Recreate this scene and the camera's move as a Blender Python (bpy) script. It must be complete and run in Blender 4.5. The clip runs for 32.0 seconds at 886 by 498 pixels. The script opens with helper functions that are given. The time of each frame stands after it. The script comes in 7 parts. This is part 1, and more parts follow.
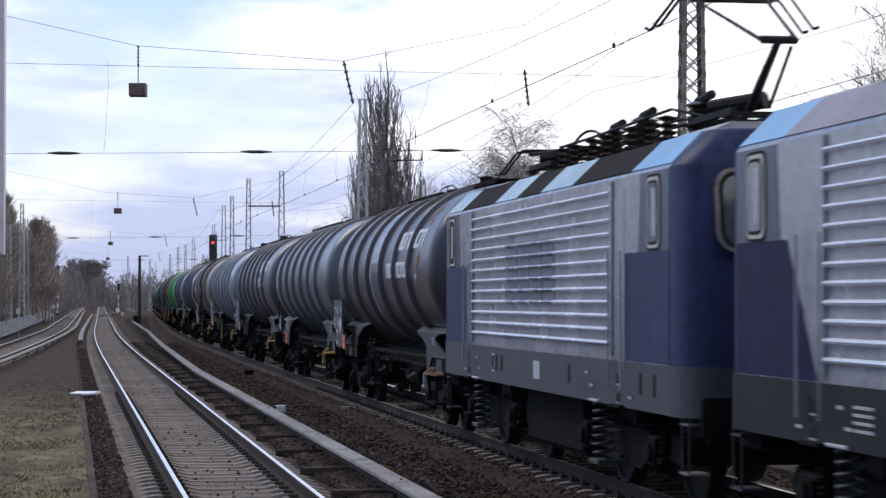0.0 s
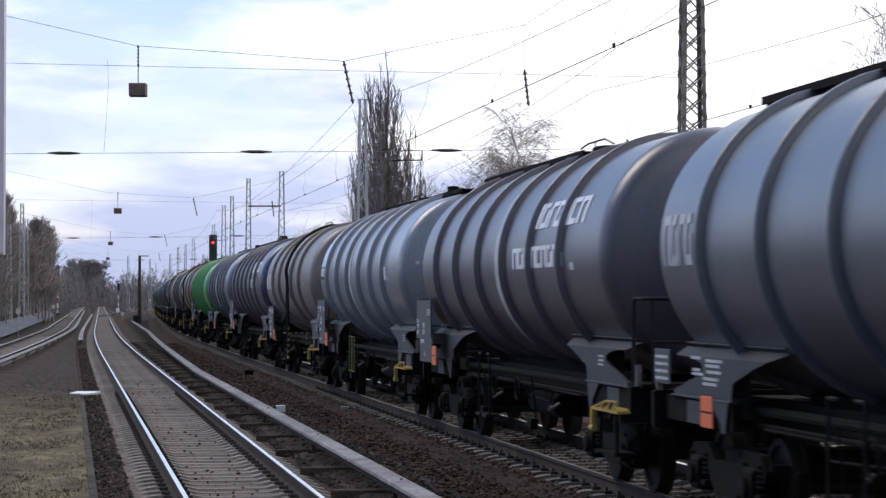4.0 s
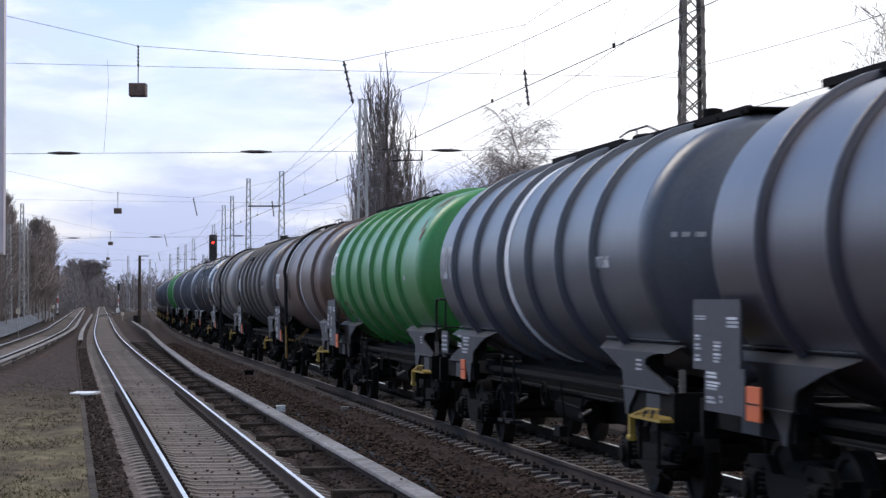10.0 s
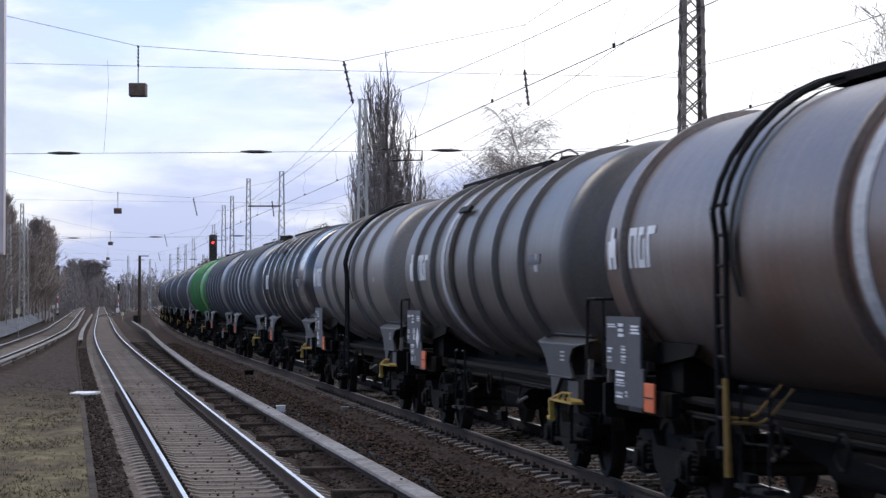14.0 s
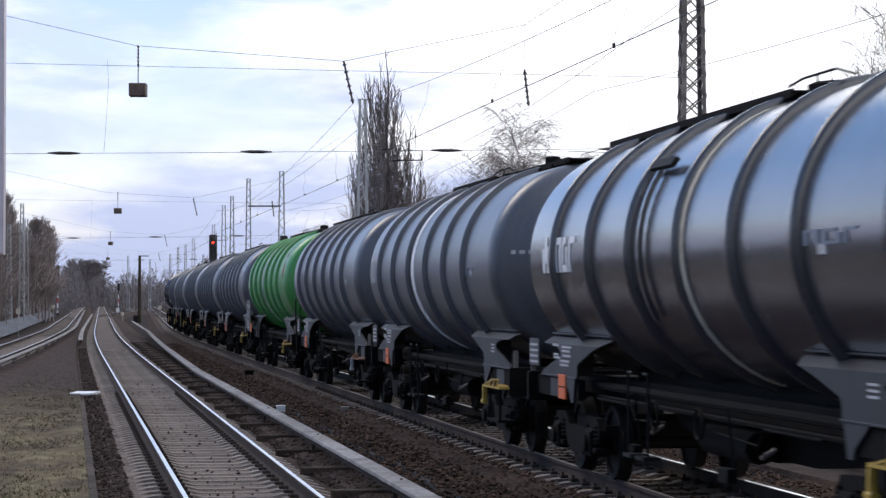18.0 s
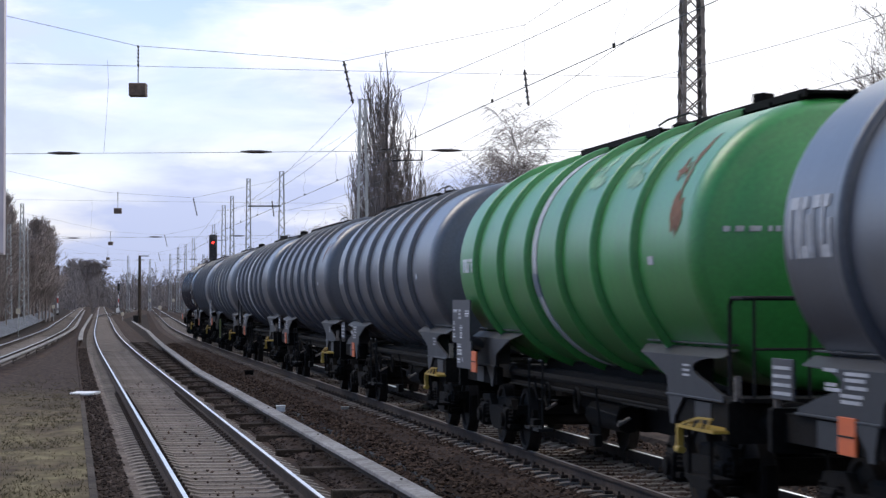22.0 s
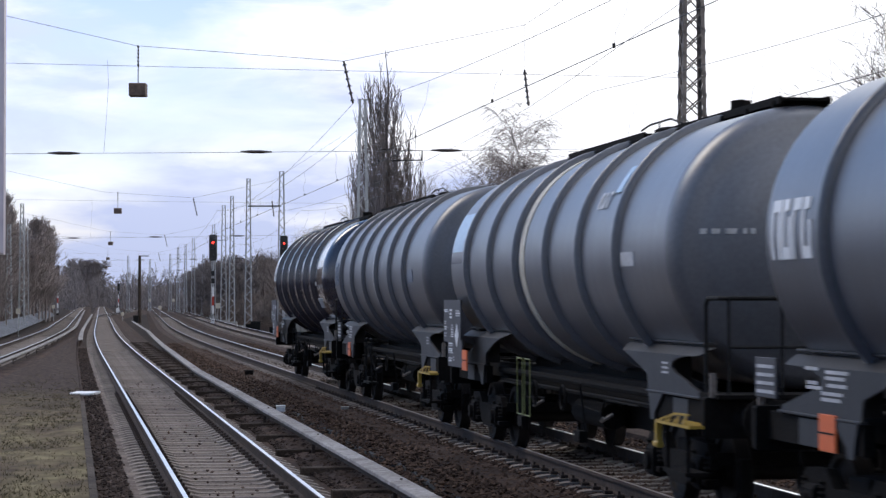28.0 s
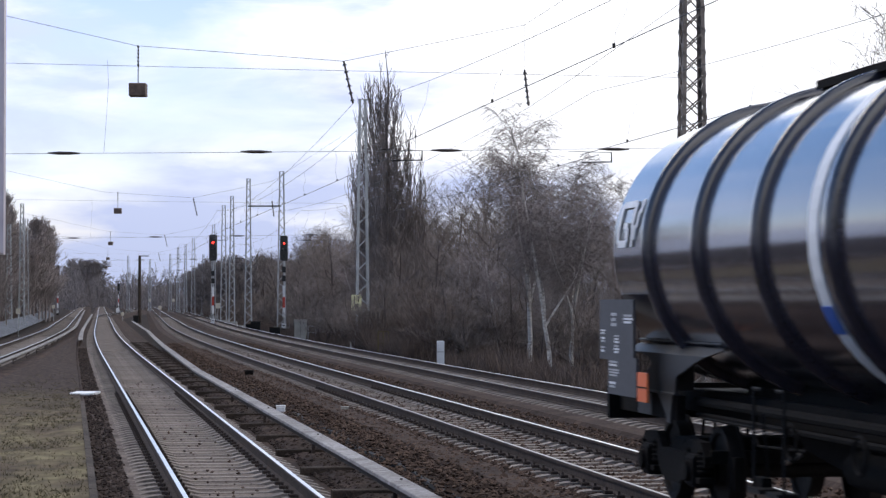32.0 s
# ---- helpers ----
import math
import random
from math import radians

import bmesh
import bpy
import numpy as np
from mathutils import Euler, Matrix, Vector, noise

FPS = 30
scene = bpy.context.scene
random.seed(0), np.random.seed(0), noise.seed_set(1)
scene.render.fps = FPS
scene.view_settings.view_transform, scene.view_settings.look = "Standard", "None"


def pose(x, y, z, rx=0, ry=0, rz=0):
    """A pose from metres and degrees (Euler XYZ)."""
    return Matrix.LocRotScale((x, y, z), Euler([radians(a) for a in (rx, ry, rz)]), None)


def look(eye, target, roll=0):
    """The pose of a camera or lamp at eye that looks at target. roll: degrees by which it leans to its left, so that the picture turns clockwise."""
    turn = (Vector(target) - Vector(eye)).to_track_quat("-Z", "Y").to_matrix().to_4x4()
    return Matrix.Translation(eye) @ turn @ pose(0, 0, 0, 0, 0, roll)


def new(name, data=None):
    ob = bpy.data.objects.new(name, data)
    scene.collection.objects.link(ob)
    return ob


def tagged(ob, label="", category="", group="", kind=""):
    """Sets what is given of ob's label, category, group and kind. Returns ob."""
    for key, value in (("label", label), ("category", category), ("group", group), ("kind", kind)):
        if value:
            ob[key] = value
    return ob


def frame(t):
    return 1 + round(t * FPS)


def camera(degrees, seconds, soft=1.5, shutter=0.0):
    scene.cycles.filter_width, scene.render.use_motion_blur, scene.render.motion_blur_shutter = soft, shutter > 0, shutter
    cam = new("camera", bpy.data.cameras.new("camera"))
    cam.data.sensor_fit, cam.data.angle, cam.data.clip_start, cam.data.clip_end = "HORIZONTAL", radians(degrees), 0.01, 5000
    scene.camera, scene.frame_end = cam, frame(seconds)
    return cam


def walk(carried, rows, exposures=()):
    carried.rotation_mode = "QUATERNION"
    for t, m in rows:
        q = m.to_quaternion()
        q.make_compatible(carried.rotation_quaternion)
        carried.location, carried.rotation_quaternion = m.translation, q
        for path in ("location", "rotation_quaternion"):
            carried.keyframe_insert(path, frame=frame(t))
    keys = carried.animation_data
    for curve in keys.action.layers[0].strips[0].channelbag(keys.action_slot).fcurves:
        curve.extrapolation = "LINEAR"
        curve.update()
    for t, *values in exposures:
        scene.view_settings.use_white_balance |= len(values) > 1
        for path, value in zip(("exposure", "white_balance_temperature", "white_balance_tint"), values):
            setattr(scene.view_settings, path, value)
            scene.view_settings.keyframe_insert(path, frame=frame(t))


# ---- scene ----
# The camera stands on the end of an island platform and looks along the line.
# World: x across, y along the view, z up; z = 0 is the top of the rails.
FOV = 2 * math.degrees(math.atan(784 / 4150))
cam = camera(FOV, 32.0, soft=1.4, shutter=0.35)
EYE = (0.0, 0.0, 2.21)
AIM = (0.0, 100.0, 2.21 + 100 * 91 / 4150)
walk(cam, [(0.0, look(EYE, AIM)), (32.0, look(EYE, AIM))])

# ---- world and light ----
SUN_DIR = Vector((-0.55, 0.35, 0.76)).normalized()   # towards the veiled sun
world = bpy.data.worlds.new("cloudy_sky")
scene.world = world
world.use_nodes = True
wn = world.node_tree
wn.nodes.clear()


def wnode(kind, **values):
    n = wn.nodes.new(kind)
    for k, v in values.items():
        n.inputs[k].default_value = v
    return n


w_out = wnode("ShaderNodeOutputWorld")
w_sky = wnode("ShaderNodeTexSky")
w_sky.sky_type = "NISHITA"
w_sky.sun_disc = False
w_sky.sun_elevation = math.asin(SUN_DIR.z)
w_sky.sun_rotation = math.atan2(SUN_DIR.x, SUN_DIR.y)
w_sky.air_density, w_sky.dust_density, w_sky.ozone_density = 1.0, 0.1, 2.0
w_co = wnode("ShaderNodeTexCoord")
w_map = wnode("ShaderNodeMapping")
w_map.inputs["Scale"].default_value = (5.0, 5.0, 17.0)
w_map.inputs["Location"].default_value = (0.35, 0.0, 0.2)
w_map2 = wnode("ShaderNodeMapping")
w_map2.inputs["Scale"].default_value = (5.5, 5.5, 21.0)
w_map2.inputs["Location"].default_value = (0.9, 0.3, 1.7)
w_n1 = wnode("ShaderNodeTexNoise", Scale=1.1, Detail=6.0, Roughness=0.52, Distortion=0.4)
w_ramp = wnode("ShaderNodeValToRGB")
w_ramp.color_ramp.elements[0].position, w_ramp.color_ramp.elements[1].position = 0.40, 0.58
w_sep = wnode("ShaderNodeSeparateXYZ")
w_side = wnode("ShaderNodeMapRange")
w_side.inputs["From Min"].default_value, w_side.inputs["From Max"].default_value = -0.16, 0.10
w_side.inputs["To Min"].default_value, w_side.inputs["To Max"].default_value = -0.10, 0.30
w_add = wnode("ShaderNodeMath")
w_add.operation = "ADD"
w_n2 = wnode("ShaderNodeTexNoise", Scale=2.1, Detail=7.0, Roughness=0.56, Distortion=0.3)
w_tone = wnode("ShaderNodeValToRGB")
w_tone.color_ramp.elements[0].position, w_tone.color_ramp.elements[0].color = 0.37, (0.53, 0.595, 0.84, 1)
w_tone.color_ramp.elements[1].position, w_tone.color_ramp.elements[1].color = 0.62, (0.965, 0.975, 1.03, 1)
w_b1 = wnode("ShaderNodeBackground", Strength=0.15)
w_b2 = wnode("ShaderNodeBackground")
# the veiled sun makes the clouds on its side brighter than those opposite
w_dot = wnode("ShaderNodeVectorMath")
w_dot.operation = "DOT_PRODUCT"
w_dot.inputs[1].default_value = (-0.12, 0.93, 0.34)
w_bright = wnode("ShaderNodeMapRange")
w_bright.interpolation_type = "SMOOTHSTEP"
w_bright.inputs["From Min"].default_value, w_bright.inputs["From Max"].default_value = -0.75, 0.95
w_bright.inputs["To Min"].default_value, w_bright.inputs["To Max"].default_value = 0.70, 0.98
# an overcast sky grows brighter towards the zenith and closes towards the horizon
w_up = wnode("ShaderNodeMapRange")
w_up.inputs["From Min"].default_value, w_up.inputs["From Max"].default_value = 0.0, 0.72
w_up.inputs["To Min"].default_value, w_up.inputs["To Max"].default_value = 1.0, 3.7
w_mulb = wnode("ShaderNodeMath")
w_mulb.operation = "MULTIPLY"
w_low = wnode("ShaderNodeMapRange")
w_low.inputs["From Min"].default_value, w_low.inputs["From Max"].default_value = 0.0, 0.085
w_low.inputs["To Min"].default_value, w_low.inputs["To Max"].default_value = 0.34, 0.0
w_add2 = wnode("ShaderNodeMath")
w_add2.operation = "ADD"
w_sub = wnode("ShaderNodeMath")
w_sub.operation = "SUBTRACT"
w_add3 = wnode("ShaderNodeMath")
w_add3.operation = "ADD"
# thinner, bluer cloud overhead
w_high = wnode("ShaderNodeMapRange")
w_high.inputs["From Min"].default_value, w_high.inputs["From Max"].default_value = 0.16, 0.62
w_high.inputs["To Min"].default_value, w_high.inputs["To Max"].default_value = 0.0, -0.32
w_add4 = wnode("ShaderNodeMath")
w_add4.operation = "ADD"
w_mix = wnode("ShaderNodeMixShader")
L = wn.links.new
L(w_co.outputs["Generated"], w_map.inputs["Vector"])
L(w_map.outputs["Vector"], w_n1.inputs["Vector"])
L(w_map2.outputs["Vector"], w_n2.inputs["Vector"])
L(w_co.outputs["Generated"], w_map2.inputs["Vector"])
L(w_co.outputs["Generated"], w_sep.inputs[0])
L(w_sep.outputs["X"], w_side.inputs["Value"])
L(w_co.outputs["Generated"], w_dot.inputs[0])
L(w_dot.outputs["Value"], w_bright.inputs["Value"])
L(w_sep.outputs["Z"], w_up.inputs["Value"])
L(w_sep.outputs["Z"], w_low.inputs["Value"])
L(w_bright.outputs["Result"], w_mulb.inputs[0])
L(w_up.outputs["Result"], w_mulb.inputs[1])
L(w_mulb.outputs[0], w_b2.inputs["Strength"])
L(w_n1.outputs["Fac"], w_add.inputs[0])
L(w_side.outputs["Result"], w_add.inputs[1])
L(w_add.outputs[0], w_add2.inputs[0])
L(w_low.outputs["Result"], w_add2.inputs[1])
L(w_sep.outputs["Z"], w_high.inputs["Value"])
L(w_add2.outputs[0], w_add4.inputs[0])
L(w_high.outputs["Result"], w_add4.inputs[1])
L(w_add4.outputs[0], w_ramp.inputs["Fac"])
L(w_n2.outputs["Fac"], w_add3.inputs[0])
L(w_side.outputs["Result"], w_add3.inputs[1])
L(w_add3.outputs[0], w_sub.inputs[0])
L(w_low.outputs["Result"], w_sub.inputs[1])
L(w_sub.outputs[0], w_tone.inputs["Fac"])
L(w_tone.outputs["Color"], w_b2.inputs["Color"])
w_tint = wnode("ShaderNodeMix")
w_tint.data_type, w_tint.blend_type = "RGBA", "MULTIPLY"
w_tint.inputs["Factor"].default_value = 1.0
# the gaps between the clouds turn a deeper blue with height
w_deep = wnode("ShaderNodeValToRGB")
w_deep.color_ramp.elements[0].position, w_deep.color_ramp.elements[0].color = 0.14, (1.0, 0.90, 1.03, 1)
w_deep.color_ramp.elements[1].position, w_deep.color_ramp.elements[1].color = 0.50, (0.66, 0.94, 1.12, 1)
L(w_sep.outputs["Z"], w_deep.inputs["Fac"])
L(w_deep.outputs["Color"], w_tint.inputs[7])
L(w_sky.outputs["Color"], w_tint.inputs[6])
L(w_tint.outputs[2], w_b1.inputs["Color"])
L(w_ramp.outputs["Color"], w_mix.inputs["Fac"])
L(w_b1.outputs[0], w_mix.inputs[1])
L(w_b2.outputs[0], w_mix.inputs[2])
L(w_mix.outputs[0], w_out.inputs["Surface"])

sun = new("sun", bpy.data.lights.new("sun", "SUN"))
sun.data.energy, sun.data.angle, sun.data.color = 1.95, radians(30), (1.0, 0.89, 0.77)
sun.matrix_world = look((0, 0, 60), Vector((0, 0, 60)) - SUN_DIR)
scene.view_settings.exposure = 0.0


# ---- materials ----
def material(name, colour, rough=0.6, metal=0.0, var=0.25, scale=3.0, fine=40.0, bump=0.0, second=None,
             stretch=(1, 1, 1), per_object=0.0, glow=None, streak=0.0, spec=None, coat=0.0):
    """A procedural surface: base colour with broad stains and fine grain, both in metres of object space."""
    m = bpy.data.materials.new(name)
    m.use_nodes = True
    t = m.node_tree
    bs = t.nodes["Principled BSDF"]
    bs.inputs["Roughness"].default_value, bs.inputs["Metallic"].default_value = rough, metal
    if spec is not None:
        bs.inputs["Specular IOR Level"].default_value = spec
    if coat:
        bs.inputs["Coat Weight"].default_value = coat
        bs.inputs["Coat Roughness"].default_value = rough * 0.9
    co = t.nodes.new("ShaderNodeTexCoord")
    mp = t.nodes.new("ShaderNodeMapping")
    mp.inputs["Scale"].default_value = stretch
    n1 = t.nodes.new("ShaderNodeTexNoise")
    n1.inputs["Scale"].default_value, n1.inputs["Detail"].default_value = scale, 5
    n2 = t.nodes.new("ShaderNodeTexNoise")
    n2.inputs["Scale"].default_value, n2.inputs["Detail"].default_value = fine, 3
    t.links.new(co.outputs["Object"], mp.inputs["Vector"])
    t.links.new(mp.outputs["Vector"], n1.inputs["Vector"])
    t.links.new(mp.outputs["Vector"], n2.inputs["Vector"])
    ramp = t.nodes.new("ShaderNodeValToRGB")
    c2 = second or tuple(c * (1 - var) for c in colour)
    ramp.color_ramp.elements[0].position, ramp.color_ramp.elements[0].color = 0.35, (*c2, 1)
    ramp.color_ramp.elements[1].position, ramp.color_ramp.elements[1].color = 0.65, (*colour, 1)
    t.links.new(n1.outputs["Fac"], ramp.inputs["Fac"])
    mul = t.nodes.new("ShaderNodeMix")
    mul.data_type, mul.blend_type = "RGBA", "OVERLAY"
    mul.inputs["Factor"].default_value = min(1.0, var * 1.6)
    t.links.new(ramp.outputs["Color"], mul.inputs[6])
    t.links.new(n2.outputs["Fac"], mul.inputs[7])
    last = mul.outputs[2]
    if streak:
        # run-off streaks down the sides
        mp2 = t.nodes.new("ShaderNodeMapping")
        mp2.inputs["Scale"].default_value = (3.2, 0.5, 0.35)
        n3 = t.nodes.new("ShaderNodeTexNoise")
        n3.inputs["Scale"].default_value, n3.inputs["Detail"].default_value = 2.2, 6
        t.links.new(co.outputs["Object"], mp2.inputs["Vector"])
        t.links.new(mp2.outputs["Vector"], n3.inputs["Vector"])
        r3 = t.nodes.new("ShaderNodeValToRGB")
        r3.color_ramp.elements[0].position, r3.color_ramp.elements[0].color = 0.42, (0.28, 0.24, 0.21, 1)
        r3.color_ramp.elements[1].position, r3.color_ramp.elements[1].color = 0.62, (1, 1, 1, 1)
        t.links.new(n3.outputs["Fac"], r3.inputs["Fac"])
        m3 = t.nodes.new("ShaderNodeMix")
        m3.data_type, m3.blend_type = "RGBA", "MULTIPLY"
        m3.inputs["Factor"].default_value = streak
        t.links.new(last, m3.inputs[6])
        t.links.new(r3.outputs["Color"], m3.inputs[7])
        last = m3.outputs[2]
    if per_object:
        oi = t.nodes.new("ShaderNodeObjectInfo")
        mr = t.nodes.new("ShaderNodeMapRange")
        mr.inputs["To Min"].default_value, mr.inputs["To Max"].default_value = 1 - per_object, 1 + per_object
        t.links.new(oi.outputs["Random"], mr.inputs["Value"])
        m4 = t.nodes.new("ShaderNodeMix")
        m4.data_type, m4.blend_type = "RGBA", "MULTIPLY"
        m4.inputs["Factor"].default_value = 1.0
        t.links.new(last, m4.inputs[6])
        t.links.new(mr.outputs["Result"], m4.inputs[7])
        last = m4.outputs[2]
    t.links.new(last, bs.inputs["Base Color"])
    rr = t.nodes.new("ShaderNodeMapRange")
    rr.inputs["To Min"].default_value, rr.inputs["To Max"].default_value = max(0.02, rough - 0.08), min(1, rough + 0.1)
    t.links.new(n1.outputs["Fac"], rr.inputs["Value"])
    t.links.new(rr.outputs["Result"], bs.inputs["Roughness"])
    if bump:
        b = t.nodes.new("ShaderNodeBump")
        b.inputs["Strength"].default_value, b.inputs["Distance"].default_value = min(1.0, bump), 0.02
        t.links.new(n2.outputs["Fac"], b.inputs["Height"])
        t.links.new(b.outputs["Normal"], bs.inputs["Normal"])
    if glow:
        bs.inputs["Emission Color"].default_value = (*glow[0], 1)
        bs.inputs["Emission Strength"].default_value = glow[1]
    return m


M_BALLAST = material("ballast", (0.062, 0.043, 0.034), 0.95, 0, 0.6, 0.9, 9.0, 1.0, second=(0.030, 0.021, 0.017), spec=0.06)
M_BALLAST2 = material("dusty_ballast", (0.165, 0.134, 0.115), 0.95, 0, 0.5, 1.8, 14.0, 1.0, second=(0.070, 0.056, 0.048), spec=0.06)
M_GROUND = material("trackside_soil", (0.030, 0.022, 0.017), 0.95, 0, 0.5, 0.3, 4.0, 1.0, second=(0.015, 0.011, 0.009), spec=0.06)


def turf_material():
    """Mottled winter turf that wears thin into bare brown soil beyond the platform's end."""
    m = material("winter_turf", (0.124, 0.104, 0.060), 0.95, 0, 0.6, 0.8, 3.5, 1.0, second=(0.072, 0.054, 0.037), stretch=(1.3, 0.5, 1), spec=0.06)
    t = m.node_tree
    bs = t.nodes["Principled BSDF"]
    grass = bs.inputs["Base Color"].links[0].from_socket
    co = t.nodes.new("ShaderNodeTexCoord")
    sp = t.nodes.new("ShaderNodeSeparateXYZ")
    ns = t.nodes.new("ShaderNodeTexNoise")
    ns.inputs["Scale"].default_value, ns.inputs["Detail"].default_value = 0.22, 5
    ad = t.nodes.new("ShaderNodeMath")
    ad.operation = "MULTIPLY_ADD"
    ad.inputs[1].default_value = 34.0
    mr = t.nodes.new("ShaderNodeMapRange")
    mr.inputs["From Min"].default_value, mr.inputs["From Max"].default_value = 64.0, 80.0
    fine = t.nodes.new("ShaderNodeTexNoise")
    fine.inputs["Scale"].default_value, fine.inputs["Detail"].default_value = 5.0, 4
    rp = t.nodes.new("ShaderNodeValToRGB")
    rp.color_ramp.elements[0].position, rp.color_ramp.elements[0].color = 0.38, (0.014, 0.010, 0.009, 1)
    rp.color_ramp.elements[1].position, rp.color_ramp.elements[1].color = 0.66, (0.078, 0.056, 0.044, 1)
    mx = t.nodes.new("ShaderNodeMix")
    mx.data_type = "RGBA"
    L2 = t.links.new
    L2(co.outputs["Object"], sp.inputs[0])
    L2(co.outputs["Object"], ns.inputs["Vector"])
    L2(co.outputs["Object"], fine.inputs["Vector"])
    L2(ns.outputs["Fac"], ad.inputs[0])
    L2(sp.outputs["Y"], ad.inputs[2])
    L2(ad.outputs[0], mr.inputs["Value"])
    L2(fine.outputs["Fac"], rp.inputs["Fac"])
    L2(mr.outputs["Result"], mx.inputs["Factor"])
    L2(grass, mx.inputs[6])
    L2(rp.outputs["Color"], mx.inputs[7])
    L2(mx.outputs[2], bs.inputs["Base Color"])
    return m


M_GRASS_SOIL = turf_material()
M_RAIL_TOP = material("polished_rail_head", (0.92, 0.90, 0.88), 0.38, 1.0, 0.1, 2.0, 30.0)
M_RAIL_TOP2 = material("glintless_rail_head", (0.50, 0.47, 0.45), 0.45, 1.0, 0.25, 2.0, 30.0)
M_RAIL = material("rusty_rail", (0.060, 0.045, 0.038), 0.9, 0.0, 0.35, 2.0, 20.0, 0.4, spec=0.15)
M_SLEEPER = material("concrete_sleeper", (0.26, 0.222, 0.195), 0.9, 0, 0.4, 1.5, 25.0, 0.6, per_object=0.22, spec=0.06)
M_WOOD_SLEEPER = material("tarred_wood", (0.06, 0.046, 0.037), 0.85, 0, 0.4, 2.0, 25.0, 0.6, per_object=0.3, spec=0.06)
M_COVER = material("pale_rail_cover", (0.26, 0.247, 0.243), 0.75, 0, 0.45, 2.5, 16.0, 0.4, per_object=0.12, second=(0.16, 0.145, 0.135), spec=0.06)
M_CONCRETE = material("weathered_concrete", (0.30, 0.29, 0.27), 0.9, 0, 0.3, 1.2, 14.0, 0.5)
M_KERB = material("grimy_kerb_concrete", (0.075, 0.062, 0.053), 0.9, 0, 0.35, 1.2, 14.0, 0.5, per_object=0.2, spec=0.06)
M_PALE = material("pale_concrete", (0.20, 0.21, 0.24), 0.9, 0, 0.8, 3.0, 9.0, 1.0, second=(0.022, 0.022, 0.024), spec=0.06)
M_GALV = material("galvanised_steel", (0.42, 0.43, 0.44), 0.55, 0.45, 0.3, 1.2, 18.0, 0.2)
M_GALV_OLD = material("rusty_galvanised_steel", (0.23, 0.20, 0.18), 0.7, 0.3, 0.4, 1.0, 14.0, 0.3)
M_WIRE = material("copper_wire", (0.045, 0.042, 0.04), 0.6, 0.5, 0.2, 2.0, 20.0)
M_CABLE = material("grey_cable", (0.20, 0.20, 0.21), 0.6, 0.3, 0.2, 2.0, 20.0)
M_INSUL = material("brown_porcelain", (0.035, 0.022, 0.018), 0.3, 0, 0.2, 4.0, 20.0)
M_BLACK = material("black_steel", (0.012, 0.0115, 0.0115), 0.7, 0.0, 0.4, 2.0, 25.0, 0.3, spec=0.2)
# grime taken below its own tone to hold the shade under the train
M_UNDER = material("shade_darkened_grime", (0.0092, 0.0080, 0.0074), 0.9, 0.0, 0.45, 1.6, 20.0, 0.4, spec=0.12)
M_WHEEL = material("wheel_steel", (0.018, 0.015, 0.014), 0.7, 0.0, 0.4, 3.0, 25.0, 0.2, spec=0.15)
M_WHITE = material("white_paint", (0.78, 0.79, 0.80), 0.5, 0, 0.15, 2.0, 16.0, streak=0.12)
M_CREAM = material("cream_paint", (0.62, 0.57, 0.46), 0.5, 0, 0.2, 2.0, 16.0, streak=0.25)
M_FADED = material("faded_white_lettering", (0.46, 0.46, 0.47), 0.5, 0, 0.25, 4.0, 20.0)
M_RED = material("signal_red_paint", (0.55, 0.05, 0.03), 0.5, 0, 0.2, 3.0, 20.0)
M_LIME = material("faded_yellow_green_paint", (0.27, 0.28, 0.09), 0.5, 0, 0.3, 4.0, 20.0)
M_ORANGE = material("orange_placard", (0.68, 0.14, 0.035), 0.5, 0, 0.12, 4.0, 20.0)
M_YELLOW = material("yellow_paint", (0.42, 0.27, 0.035), 0.5, 0, 0.25, 4.0, 20.0)
M_DULLYELLOW = material("dull_yellow_paint", (0.30, 0.165, 0.03), 0.6, 0, 0.3, 4.0, 20.0)
M_LEMON = material("lemon_yellow_paint", (0.42, 0.36, 0.05), 0.5, 0, 0.25, 4.0, 20.0)
M_BLUE = material("blue_label", (0.03, 0.11, 0.42), 0.4, 0, 0.2, 4.0, 20.0)
M_SIGNAL = material("signal_black", (0.012, 0.012, 0.013), 0.5, 0, 0.2, 4.0, 20.0)
M_LAMP = material("red_signal_lamp", (0.7, 0.02, 0.01), 0.4, 0, 0.1, 4.0, 20.0, glow=((1.0, 0.03, 0.02), 6.0))
M_BARK = material("dark_bark", (0.09, 0.068, 0.058), 0.9, 0, 0.4, 2.0, 20.0, 0.6)
M_BARK2 = material("brown_twigs", (0.215, 0.172, 0.150), 0.9, 0, 0.4, 0.6, 10.0, per_object=0.2)
M_BARK3 = material("grey_twigs", (0.225, 0.188, 0.170), 0.9, 0, 0.4, 0.6, 10.0, per_object=0.2)
M_TWIG_FAR = material("pale_brown_twigs", (0.29, 0.245, 0.23), 0.95, 0, 0.4, 0.4, 6.0, per_object=0.2)
# distance haze is mixed into this greyer twig colour
M_HAZE = material("hazed_grey_twigs", (0.185, 0.160, 0.158), 0.95, 0, 0.3, 0.4, 6.0, per_object=0.15)
M_BIRCH = material("birch_bark", (0.62, 0.58, 0.54), 0.8, 0, 0.5, 3.0, 8.0, 0.3, stretch=(1, 1, 4))
M_BOX = material("weathered_box", (0.14, 0.10, 0.085), 0.7, 0.1, 0.4, 6.0, 30.0, 0.3)
M_CABINET = material("grey_beige_cabinet", (0.36, 0.34, 0.30), 0.6, 0, 0.25, 2.0, 20.0)
